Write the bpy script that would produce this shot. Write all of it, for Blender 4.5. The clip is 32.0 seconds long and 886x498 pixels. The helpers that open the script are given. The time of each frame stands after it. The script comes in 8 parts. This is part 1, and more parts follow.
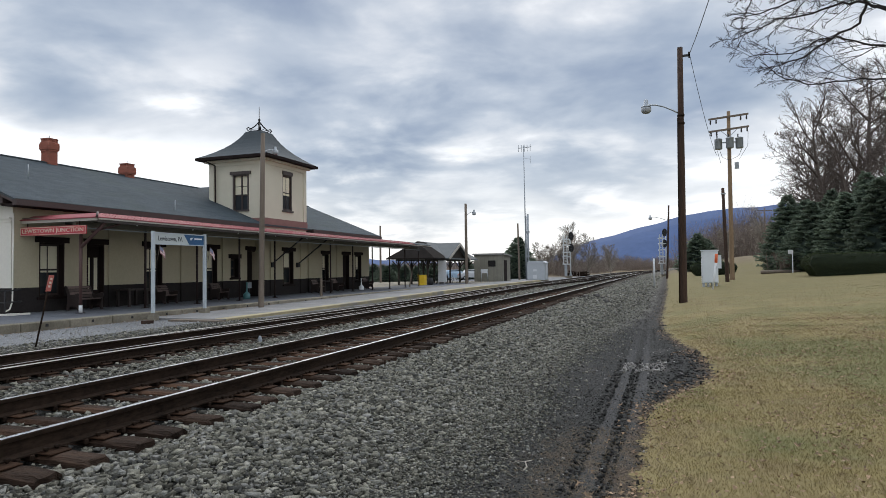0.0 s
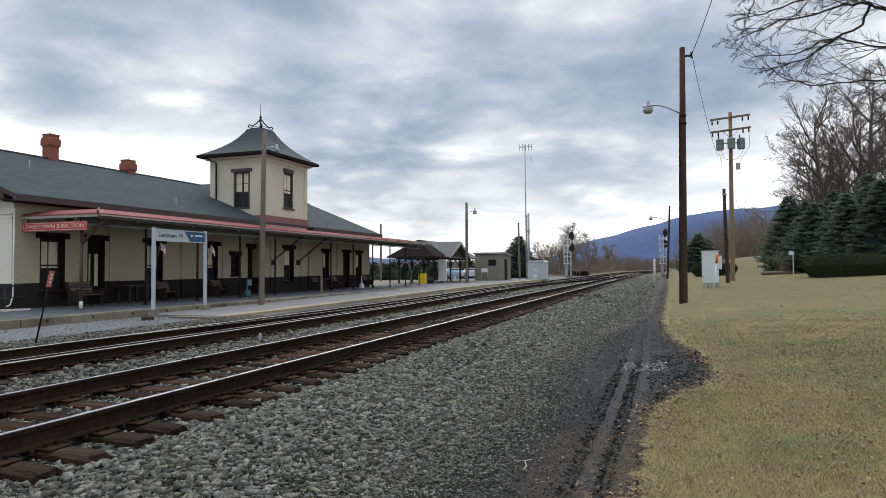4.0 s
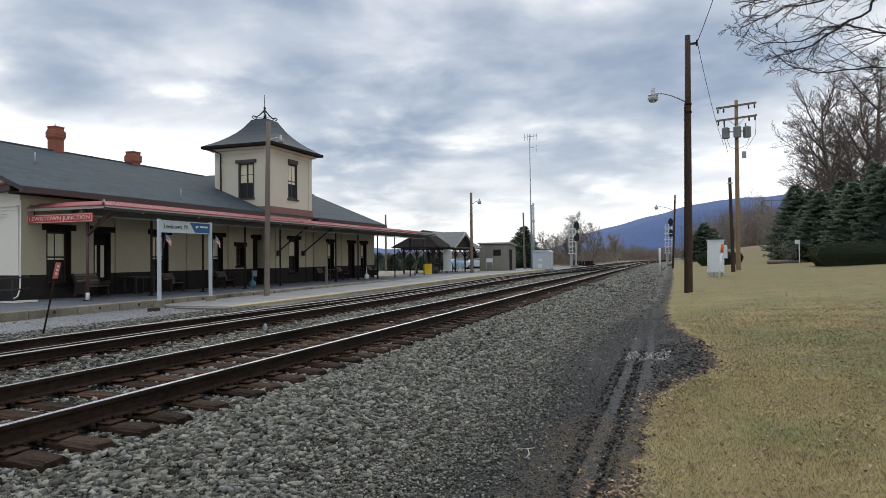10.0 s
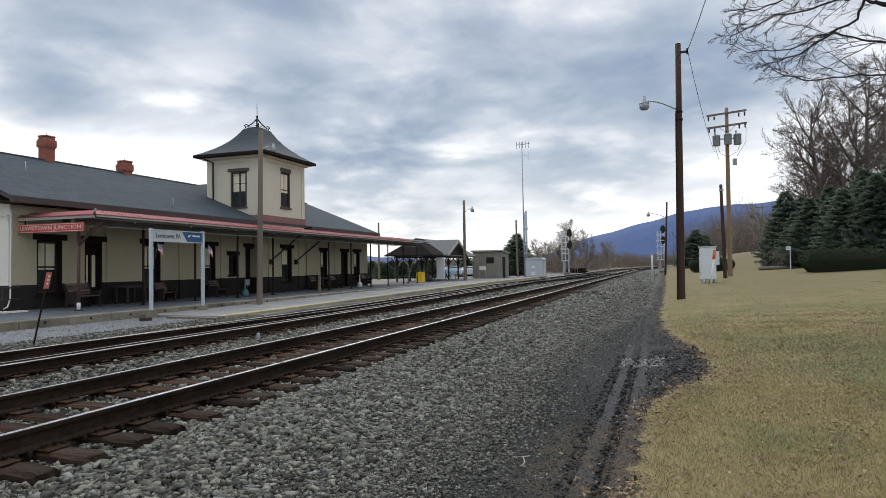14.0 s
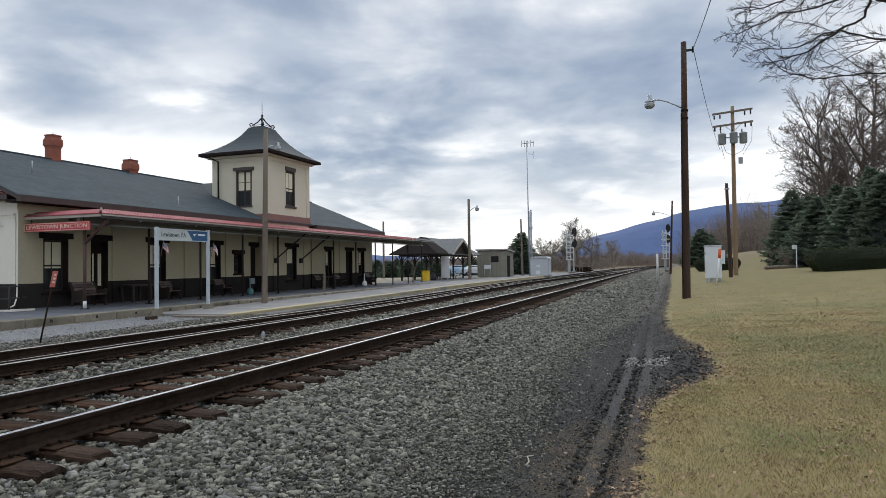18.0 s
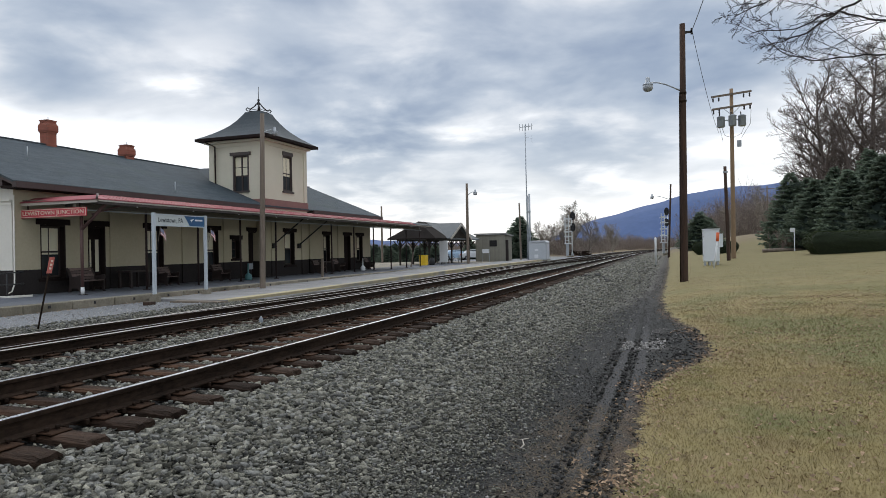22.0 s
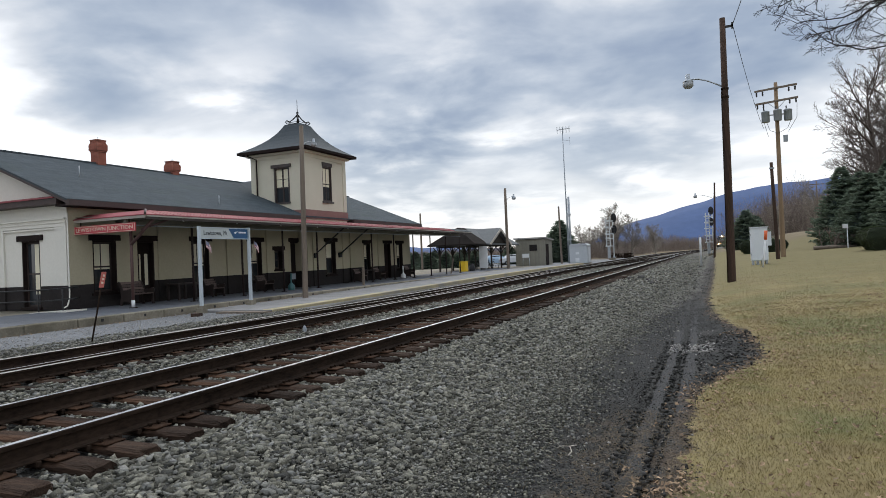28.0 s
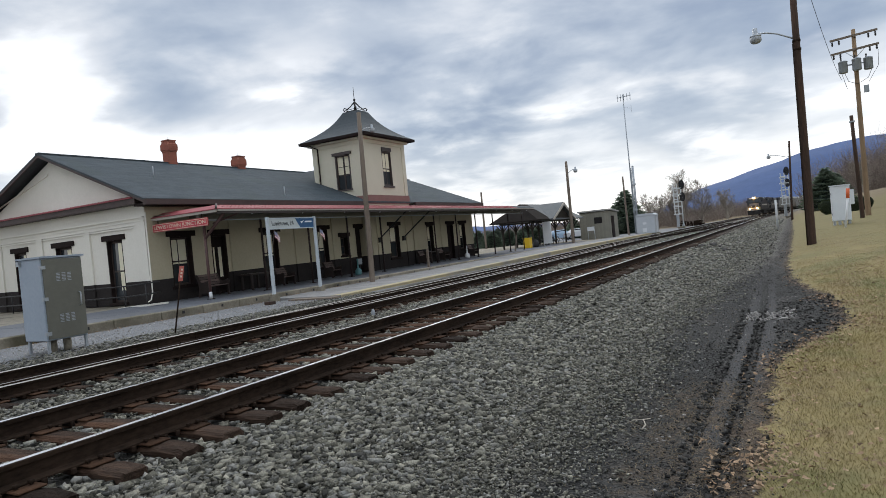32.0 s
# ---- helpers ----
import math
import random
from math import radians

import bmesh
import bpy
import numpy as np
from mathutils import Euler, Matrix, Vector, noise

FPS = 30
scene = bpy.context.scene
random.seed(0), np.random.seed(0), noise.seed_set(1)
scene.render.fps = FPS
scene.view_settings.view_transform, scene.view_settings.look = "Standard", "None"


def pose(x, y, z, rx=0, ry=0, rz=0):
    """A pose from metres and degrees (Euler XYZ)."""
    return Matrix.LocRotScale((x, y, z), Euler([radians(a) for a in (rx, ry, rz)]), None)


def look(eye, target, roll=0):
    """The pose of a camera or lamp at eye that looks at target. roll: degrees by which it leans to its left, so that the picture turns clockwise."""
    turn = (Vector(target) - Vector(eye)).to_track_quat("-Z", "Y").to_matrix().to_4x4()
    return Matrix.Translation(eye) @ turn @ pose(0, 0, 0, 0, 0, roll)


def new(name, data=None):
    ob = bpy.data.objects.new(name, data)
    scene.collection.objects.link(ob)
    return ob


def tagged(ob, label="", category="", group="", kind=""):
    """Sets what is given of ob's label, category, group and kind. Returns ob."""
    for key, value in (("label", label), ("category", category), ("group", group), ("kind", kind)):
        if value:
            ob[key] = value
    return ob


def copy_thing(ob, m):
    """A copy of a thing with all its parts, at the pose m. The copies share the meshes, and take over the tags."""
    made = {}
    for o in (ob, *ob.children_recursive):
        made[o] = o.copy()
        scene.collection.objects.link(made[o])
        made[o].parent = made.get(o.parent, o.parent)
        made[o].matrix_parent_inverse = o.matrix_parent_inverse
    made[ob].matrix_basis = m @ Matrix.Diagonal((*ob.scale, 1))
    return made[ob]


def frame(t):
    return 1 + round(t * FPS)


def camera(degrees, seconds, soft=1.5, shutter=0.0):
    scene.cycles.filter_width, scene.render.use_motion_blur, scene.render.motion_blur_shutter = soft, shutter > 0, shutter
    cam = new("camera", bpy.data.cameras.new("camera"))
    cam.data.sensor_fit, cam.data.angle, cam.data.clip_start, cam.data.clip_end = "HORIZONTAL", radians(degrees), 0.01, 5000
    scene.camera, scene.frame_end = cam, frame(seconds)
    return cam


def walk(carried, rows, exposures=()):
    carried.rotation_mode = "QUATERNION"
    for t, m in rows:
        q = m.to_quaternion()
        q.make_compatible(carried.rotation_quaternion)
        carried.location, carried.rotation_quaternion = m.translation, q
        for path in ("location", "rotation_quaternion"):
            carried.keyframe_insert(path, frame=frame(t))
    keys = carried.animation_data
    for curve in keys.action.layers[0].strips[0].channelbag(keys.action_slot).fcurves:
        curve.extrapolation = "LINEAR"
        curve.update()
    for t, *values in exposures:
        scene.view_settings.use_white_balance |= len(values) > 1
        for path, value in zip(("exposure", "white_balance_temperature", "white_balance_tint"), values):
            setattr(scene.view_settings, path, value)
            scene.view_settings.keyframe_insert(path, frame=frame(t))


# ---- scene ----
cam = camera(69.0, 32.0, 0.65)


def aim(yaw, pitch, roll, x, y, z):
    """Camera pose: yaw to the left of the track's direction, pitch up, roll; eye in metres above the rail heads."""
    a, p = radians(yaw), radians(pitch)
    way = Vector((-math.sin(a) * math.cos(p), math.cos(a) * math.cos(p), math.sin(p)))
    return look((x, y, z), Vector((x, y, z)) + way, roll)


walk(cam, [
    (0, aim(19.140, 1.791, -0.719, 0.000, 0.000, 1.243)),
    (0.5, aim(19.148, 1.772, -0.541, -0.005, 0.011, 1.240)),
    (1, aim(19.152, 1.589, -0.656, -0.005, 0.008, 1.240)),
    (1.5, aim(19.245, 1.419, -0.647, -0.001, -0.000, 1.234)),
    (2, aim(19.212, 1.361, -0.755, 0.002, 0.003, 1.247)),
    (2.5, aim(19.212, 1.683, -0.578, -0.002, -0.001, 1.244)),
    (3, aim(19.201, 1.664, -0.400, -0.003, 0.004, 1.243)),
    (3.5, aim(19.159, 1.686, -0.234, -0.008, 0.003, 1.240)),
    (5.5, aim(19.263, 1.599, -0.637, -0.006, 0.005, 1.245)),
    (6, aim(19.176, 1.531, -0.577, -0.005, 0.010, 1.239)),
    (6.5, aim(19.106, 1.365, -0.452, -0.011, 0.013, 1.231)),
    (7, aim(19.087, 1.234, -0.425, 0.004, 0.006, 1.241)),
    (7.5, aim(19.481, 1.187, -0.350, 0.010, -0.004, 1.244)),
    (8, aim(19.555, 1.176, -0.455, -0.000, 0.012, 1.234)),
    (8.5, aim(19.501, 1.112, -0.514, 0.003, 0.012, 1.238)),
    (9, aim(19.591, 0.997, -0.611, 0.020, 0.002, 1.237)),
    (9.5, aim(19.580, 0.871, -0.451, 0.013, 0.006, 1.239)),
    (10, aim(19.631, 0.823, -0.519, 0.015, 0.002, 1.235)),
    (10.5, aim(19.637, 0.904, -0.731, 0.024, -0.003, 1.237)),
    (11, aim(19.513, 0.942, -0.482, 0.008, 0.008, 1.236)),
    (11.5, aim(19.293, 1.010, -0.492, 0.005, 0.007, 1.242)),
    (12, aim(19.288, 1.115, -0.295, 0.014, -0.002, 1.241)),
    (12.5, aim(19.172, 1.259, -0.312, 0.005, -0.002, 1.246)),
    (13, aim(19.069, 1.338, -0.484, 0.004, 0.001, 1.244)),
    (13.5, aim(19.035, 1.440, -0.661, 0.007, -0.002, 1.242)),
    (14, aim(19.000, 1.519, -0.808, 0.005, -0.002, 1.235)),
    (14.5, aim(19.029, 1.528, -0.930, 0.012, -0.001, 1.238)),
    (16.5, aim(18.786, 1.470, -1.020, 0.008, 0.003, 1.238)),
    (17, aim(18.862, 1.496, -1.098, 0.026, -0.004, 1.242)),
    (17.5, aim(19.153, 1.577, -0.949, 0.013, -0.002, 1.236)),
    (18, aim(19.424, 1.415, -0.767, 0.008, 0.003, 1.239)),
    (18.5, aim(19.264, 1.142, -0.816, 0.004, 0.005, 1.244)),
    (19, aim(18.902, 1.056, -1.064, 0.001, 0.012, 1.239)),
    (19.5, aim(18.898, 0.869, -0.563, 0.009, -0.000, 1.239)),
    (20, aim(18.990, 0.766, -0.674, 0.024, 0.005, 1.237)),
    (20.5, aim(18.982, 0.338, -0.636, 0.016, 0.016, 1.234)),
    (21, aim(19.066, 0.070, -0.712, 0.017, 0.013, 1.239)),
    (21.5, aim(19.180, 0.021, -0.787, 0.034, 0.013, 1.237)),
    (22, aim(19.331, 0.030, -1.014, 0.038, 0.024, 1.240)),
    (22.5, aim(19.293, 0.279, -1.256, 0.053, 0.019, 1.246)),
    (23, aim(19.109, 0.377, -1.103, 0.047, 0.035, 1.240)),
    (23.5, aim(19.095, 0.349, -1.179, 0.046, 0.060, 1.236)),
    (24, aim(18.941, 0.379, -1.111, 0.060, 0.086, 1.234)),
    (24.5, aim(19.306, 0.518, -1.180, 0.058, 0.052, 1.237)),
    (25, aim(19.692, 0.844, -1.843, 0.041, 0.042, 1.236)),
    (25.5, aim(20.280, 0.851, -1.442, 0.036, 0.039, 1.237)),
    (27.5, aim(22.562, 0.761, -2.410, 0.026, 0.056, 1.230)),
    (28, aim(22.820, 0.685, -2.432, 0.015, 0.058, 1.235)),
    (28.5, aim(22.857, 0.654, -2.341, 0.010, 0.066, 1.232)),
    (29, aim(23.238, 0.122, -3.084, 0.022, 0.071, 1.233)),
    (29.5, aim(24.034, 0.041, -3.643, 0.033, 0.070, 1.229)),
    (30, aim(24.286, 0.057, -3.842, 0.021, 0.075, 1.230)),
    (30.5, aim(26.056, -0.065, -4.525, 0.024, 0.075, 1.222)),
    (31, aim(27.611, -0.414, -5.252, 0.031, 0.072, 1.224)),
    (31.5, aim(28.340, -0.590, -5.423, 0.026, 0.078, 1.223)),
    (32, aim(28.567, -0.758, -5.472, 0.031, 0.064, 1.233))
], exposures=[(0, 0.03), (28, 0.03), (30, 0.04), (32, 0.07)])

# ---- light ----
world = bpy.data.worlds.new("overcast_sky")
scene.world = world
world.use_nodes = True
SUN_EL, SUN_AZ = radians(42), radians(-20)


def build_world():
    nt = world.node_tree
    nt.nodes.clear()
    N, L = nt.nodes.new, nt.links.new
    out, bg = N("ShaderNodeOutputWorld"), N("ShaderNodeBackground")
    sky = N("ShaderNodeTexSky")
    sky.sky_type, sky.sun_disc = "NISHITA", False
    sky.sun_elevation, sky.sun_rotation = SUN_EL, SUN_AZ
    co = N("ShaderNodeTexCoord")
    sep = N("ShaderNodeSeparateXYZ")
    L(co.outputs["Generated"], sep.inputs[0])

    def math_node(op, a, b=None, c=None):
        n = N("ShaderNodeMath")
        n.operation = op
        for i, v in enumerate((a, b, c)):
            if v is None:
                continue
            if isinstance(v, (int, float)):
                n.inputs[i].default_value = v
            else:
                L(v, n.inputs[i])
        return n.outputs[0]

    # a cloud deck: the direction projected on a flat layer overhead
    up = math_node("MAXIMUM", sep.outputs[2], 0.0)
    den = math_node("ADD", up, 0.20)
    u, v = math_node("DIVIDE", sep.outputs[0], den), math_node("DIVIDE", sep.outputs[1], den)
    comb = N("ShaderNodeCombineXYZ")
    L(u, comb.inputs[0]), L(v, comb.inputs[1])

    def cloud(scale, detail, rough, distort, shift):
        mp = N("ShaderNodeMapping")
        mp.inputs["Location"].default_value = shift
        mp.inputs["Rotation"].default_value = (0, 0, radians(-20))
        mp.inputs["Scale"].default_value = (scale, scale * 1.1, scale)
        L(comb.outputs[0], mp.inputs[0])
        n = N("ShaderNodeTexNoise")
        n.inputs["Scale"].default_value, n.inputs["Detail"].default_value = 1.0, detail
        n.inputs["Roughness"].default_value, n.inputs["Distortion"].default_value = rough, distort
        L(mp.outputs[0], n.inputs["Vector"])
        return n.outputs["Fac"]

    big, small = cloud(0.9, 5, 0.50, 0.2, (3.2, 1.7, 0)), cloud(2.3, 7, 0.52, 0.2, (0.4, 5.1, 0))
    mix = math_node("ADD", math_node("MULTIPLY", big, 0.55), math_node("MULTIPLY", small, 0.45))
    ramp = N("ShaderNodeValToRGB")
    r = ramp.color_ramp
    r.elements[0].position, r.elements[0].color = 0.33, (0.185, 0.248, 0.372, 1)
    r.elements[1].position, r.elements[1].color = 0.615, (0.94, 0.96, 0.99, 1)
    for pos, col in ((0.42, (0.302, 0.367, 0.470, 1)), (0.49, (0.440, 0.498, 0.582, 1)), (0.56, (0.675, 0.705, 0.75, 1))):
        e = r.elements.new(pos)
        e.color = col
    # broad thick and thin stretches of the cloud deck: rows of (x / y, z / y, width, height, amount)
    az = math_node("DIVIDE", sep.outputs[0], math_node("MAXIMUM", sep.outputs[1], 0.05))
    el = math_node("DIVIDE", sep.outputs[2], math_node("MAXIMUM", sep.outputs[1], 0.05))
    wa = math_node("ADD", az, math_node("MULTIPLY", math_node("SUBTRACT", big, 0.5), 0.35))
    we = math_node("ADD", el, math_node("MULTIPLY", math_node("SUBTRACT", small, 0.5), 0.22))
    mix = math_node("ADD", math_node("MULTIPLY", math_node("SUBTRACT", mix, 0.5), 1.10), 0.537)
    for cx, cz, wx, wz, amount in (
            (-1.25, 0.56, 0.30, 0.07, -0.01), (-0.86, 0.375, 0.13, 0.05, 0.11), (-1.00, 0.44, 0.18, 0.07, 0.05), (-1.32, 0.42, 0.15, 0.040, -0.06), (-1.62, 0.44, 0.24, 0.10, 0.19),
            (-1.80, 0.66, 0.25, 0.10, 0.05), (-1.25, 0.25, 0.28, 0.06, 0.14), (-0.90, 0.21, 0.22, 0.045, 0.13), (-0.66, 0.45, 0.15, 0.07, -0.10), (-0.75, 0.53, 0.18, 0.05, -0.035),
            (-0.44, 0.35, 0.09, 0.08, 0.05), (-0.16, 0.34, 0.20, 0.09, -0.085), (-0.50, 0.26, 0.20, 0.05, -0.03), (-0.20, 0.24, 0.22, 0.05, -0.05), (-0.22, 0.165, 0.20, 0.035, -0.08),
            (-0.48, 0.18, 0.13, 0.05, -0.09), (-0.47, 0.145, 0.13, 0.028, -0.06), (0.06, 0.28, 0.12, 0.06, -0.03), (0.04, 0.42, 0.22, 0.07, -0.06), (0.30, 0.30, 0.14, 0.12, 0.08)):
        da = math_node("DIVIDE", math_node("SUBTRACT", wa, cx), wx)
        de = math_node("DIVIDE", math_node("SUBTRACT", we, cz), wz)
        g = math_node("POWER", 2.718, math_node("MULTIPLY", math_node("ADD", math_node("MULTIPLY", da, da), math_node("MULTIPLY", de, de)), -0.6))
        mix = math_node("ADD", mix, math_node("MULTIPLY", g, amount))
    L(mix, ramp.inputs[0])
    # thin bright cloud towards the horizon
    low = N("ShaderNodeMapRange")
    low.interpolation_type = "SMOOTHSTEP"
    low.inputs["From Min"].default_value, low.inputs["From Max"].default_value = 0.135, 0.01
    # the clear strip under the deck stands higher over the hills on the right
    rise = N("ShaderNodeMapRange")
    rise.interpolation_type = "SMOOTHSTEP"
    rise.inputs["From Min"].default_value, rise.inputs["From Max"].default_value = -0.18, 0.15
    rise.inputs["To Max"].default_value = 0.10
    L(az, rise.inputs["Value"])
    L(math_node("SUBTRACT", math_node("ADD", up, math_node("MULTIPLY", math_node("SUBTRACT", small, 0.5), 0.35)), rise.outputs[0]), low.inputs["Value"])
    veil = N("ShaderNodeMix")
    veil.data_type = "RGBA"
    L(low.outputs[0], veil.inputs["Factor"])
    L(ramp.outputs[0], veil.inputs["A"])
    veil.inputs["B"].default_value = (0.97, 0.98, 1.0, 1)
    # a little of the clear sky shows through the deck
    mx = N("ShaderNodeMix")
    mx.data_type, mx.blend_type = "RGBA", "ADD"
    mx.inputs["Factor"].default_value = 0.012
    L(veil.outputs["Result"], mx.inputs["A"]), L(sky.outputs[0], mx.inputs["B"])
    L(mx.outputs["Result"], bg.inputs["Color"])
    # an overcast sky grows brighter towards the zenith
    high = N("ShaderNodeMapRange")
    high.interpolation_type = "SMOOTHSTEP"
    high.inputs["From Min"].default_value, high.inputs["From Max"].default_value = 0.42, 0.95
    high.inputs["To Min"].default_value, high.inputs["To Max"].default_value = 1.0, 1.9
    L(sep.outputs[2], high.inputs["Value"])
    L(high.outputs[0], bg.inputs["Strength"])
    L(bg.outputs[0], out.inputs[0])


build_world()
sun = new("sun", bpy.data.lights.new("sun", "SUN"))
sun.data.energy, sun.data.angle, sun.data.color = 1.2, radians(40), (1.0, 0.95, 0.88)
sun.matrix_world = look((0, 0, 30), (math.sin(SUN_AZ) * -10, math.cos(SUN_AZ) * -10, 30 - 10 * math.tan(SUN_EL)))

# ---- materials ----
def surface(name, dark, light, scale=6.0, rough=0.8, bump=0.3, metal=0.0, vary=0.0, island=0.0, stretch=(1, 1, 1), fine=9.0, spec=0.4, stain=None, hue=None):
    """A worn surface: two scales of noise between two base colours, fine relief, and a change from piece to piece."""
    m = bpy.data.materials.new(name)
    m.use_nodes = True
    nt = m.node_tree
    N, L = nt.nodes.new, nt.links.new
    b = nt.nodes["Principled BSDF"]
    co, mp = N("ShaderNodeTexCoord"), N("ShaderNodeMapping")
    mp.inputs["Scale"].default_value = stretch
    L(co.outputs["Object"], mp.inputs[0])
    facs = []
    for s, d in ((scale, 5.0), (scale * fine, 4.0)):
        n = N("ShaderNodeTexNoise")
        n.inputs["Scale"].default_value, n.inputs["Detail"].default_value, n.inputs["Roughness"].default_value = s, d, 0.6
        L(mp.outputs[0], n.inputs["Vector"])
        facs.append(n.outputs["Fac"])
    av = N("ShaderNodeMix")
    av.inputs["Factor"].default_value = 0.45
    L(facs[0], av.inputs["A"]), L(facs[1], av.inputs["B"])
    mr = N("ShaderNodeMapRange")
    mr.inputs["From Min"].default_value, mr.inputs["From Max"].default_value = 0.32, 0.68
    L(av.outputs["Result"], mr.inputs["Value"])
    mx = N("ShaderNodeMix")
    mx.data_type = "RGBA"
    L(mr.outputs[0], mx.inputs["Factor"])
    mx.inputs["A"].default_value, mx.inputs["B"].default_value = (*dark, 1), (*light, 1)
    col = mx.outputs["Result"]
    if stain:
        n = N("ShaderNodeTexNoise")
        n.inputs["Scale"].default_value, n.inputs["Detail"].default_value = scale * 0.23, 6.0
        L(mp.outputs[0], n.inputs["Vector"])
        r = N("ShaderNodeMapRange")
        r.inputs["From Min"].default_value, r.inputs["From Max"].default_value = 0.54, 0.7
        L(n.outputs["Fac"], r.inputs["Value"])
        s = N("ShaderNodeMix")
        s.data_type = "RGBA"
        L(r.outputs[0], s.inputs["Factor"]), L(col, s.inputs["A"])
        s.inputs["B"].default_value = (*stain, 1)
        col = s.outputs["Result"]
    if hue:
        # some pieces are of another stone
        w = N("ShaderNodeTexWhiteNoise")
        w.noise_dimensions = "1D"
        L(N("ShaderNodeNewGeometry").outputs["Random Per Island"], w.inputs["W"])
        s = N("ShaderNodeMix")
        s.data_type = "RGBA"
        r = N("ShaderNodeMapRange")
        r.inputs["From Min"].default_value, r.inputs["From Max"].default_value, r.inputs["To Max"].default_value = 0.45, 0.9, 0.8
        L(w.outputs["Value"], r.inputs["Value"])
        L(r.outputs[0], s.inputs["Factor"]), L(col, s.inputs["A"])
        s.inputs["B"].default_value = (*hue, 1)
        col = s.outputs["Result"]
    for amount, source in ((vary, "object"), (island, "island")):
        if amount:
            src = N("ShaderNodeObjectInfo").outputs["Random"] if source == "object" else N("ShaderNodeNewGeometry").outputs["Random Per Island"]
            r = N("ShaderNodeMapRange")
            r.inputs["To Min"].default_value, r.inputs["To Max"].default_value = 1 - amount, 1 + amount
            L(src, r.inputs["Value"])
            h = N("ShaderNodeHueSaturation")
            L(r.outputs[0], h.inputs["Value"]), L(col, h.inputs["Color"])
            col = h.outputs["Color"]
    L(col, b.inputs["Base Color"])
    rr = N("ShaderNodeMapRange")
    rr.inputs["To Min"].default_value, rr.inputs["To Max"].default_value = max(0.02, rough - 0.12), min(1.0, rough + 0.1)
    L(facs[0], rr.inputs["Value"]), L(rr.outputs[0], b.inputs["Roughness"])
    b.inputs["Metallic"].default_value = metal
    b.inputs["Specular IOR Level"].default_value = spec
    if bump:
        bp = N("ShaderNodeBump")
        bp.inputs["Strength"].default_value, bp.inputs["Distance"].default_value = bump, 0.02
        L(facs[1], bp.inputs["Height"]), L(bp.outputs[0], b.inputs["Normal"])
    return m


def glow(name, color, strength):
    m = bpy.data.materials.new(name)
    m.use_nodes = True
    b = m.node_tree.nodes["Principled BSDF"]
    b.inputs["Base Color"].default_value = (*color, 1)
    b.inputs["Emission Color"].default_value, b.inputs["Emission Strength"].default_value = (*color, 1), strength
    return m


def glass(name, tint=(0.03, 0.035, 0.04)):
    m = bpy.data.materials.new(name)
    m.use_nodes = True
    b = m.node_tree.nodes["Principled BSDF"]
    b.inputs["Base Color"].default_value, b.inputs["Roughness"].default_value = (*tint, 1), 0.06
    b.inputs["Specular IOR Level"].default_value = 0.6
    return m


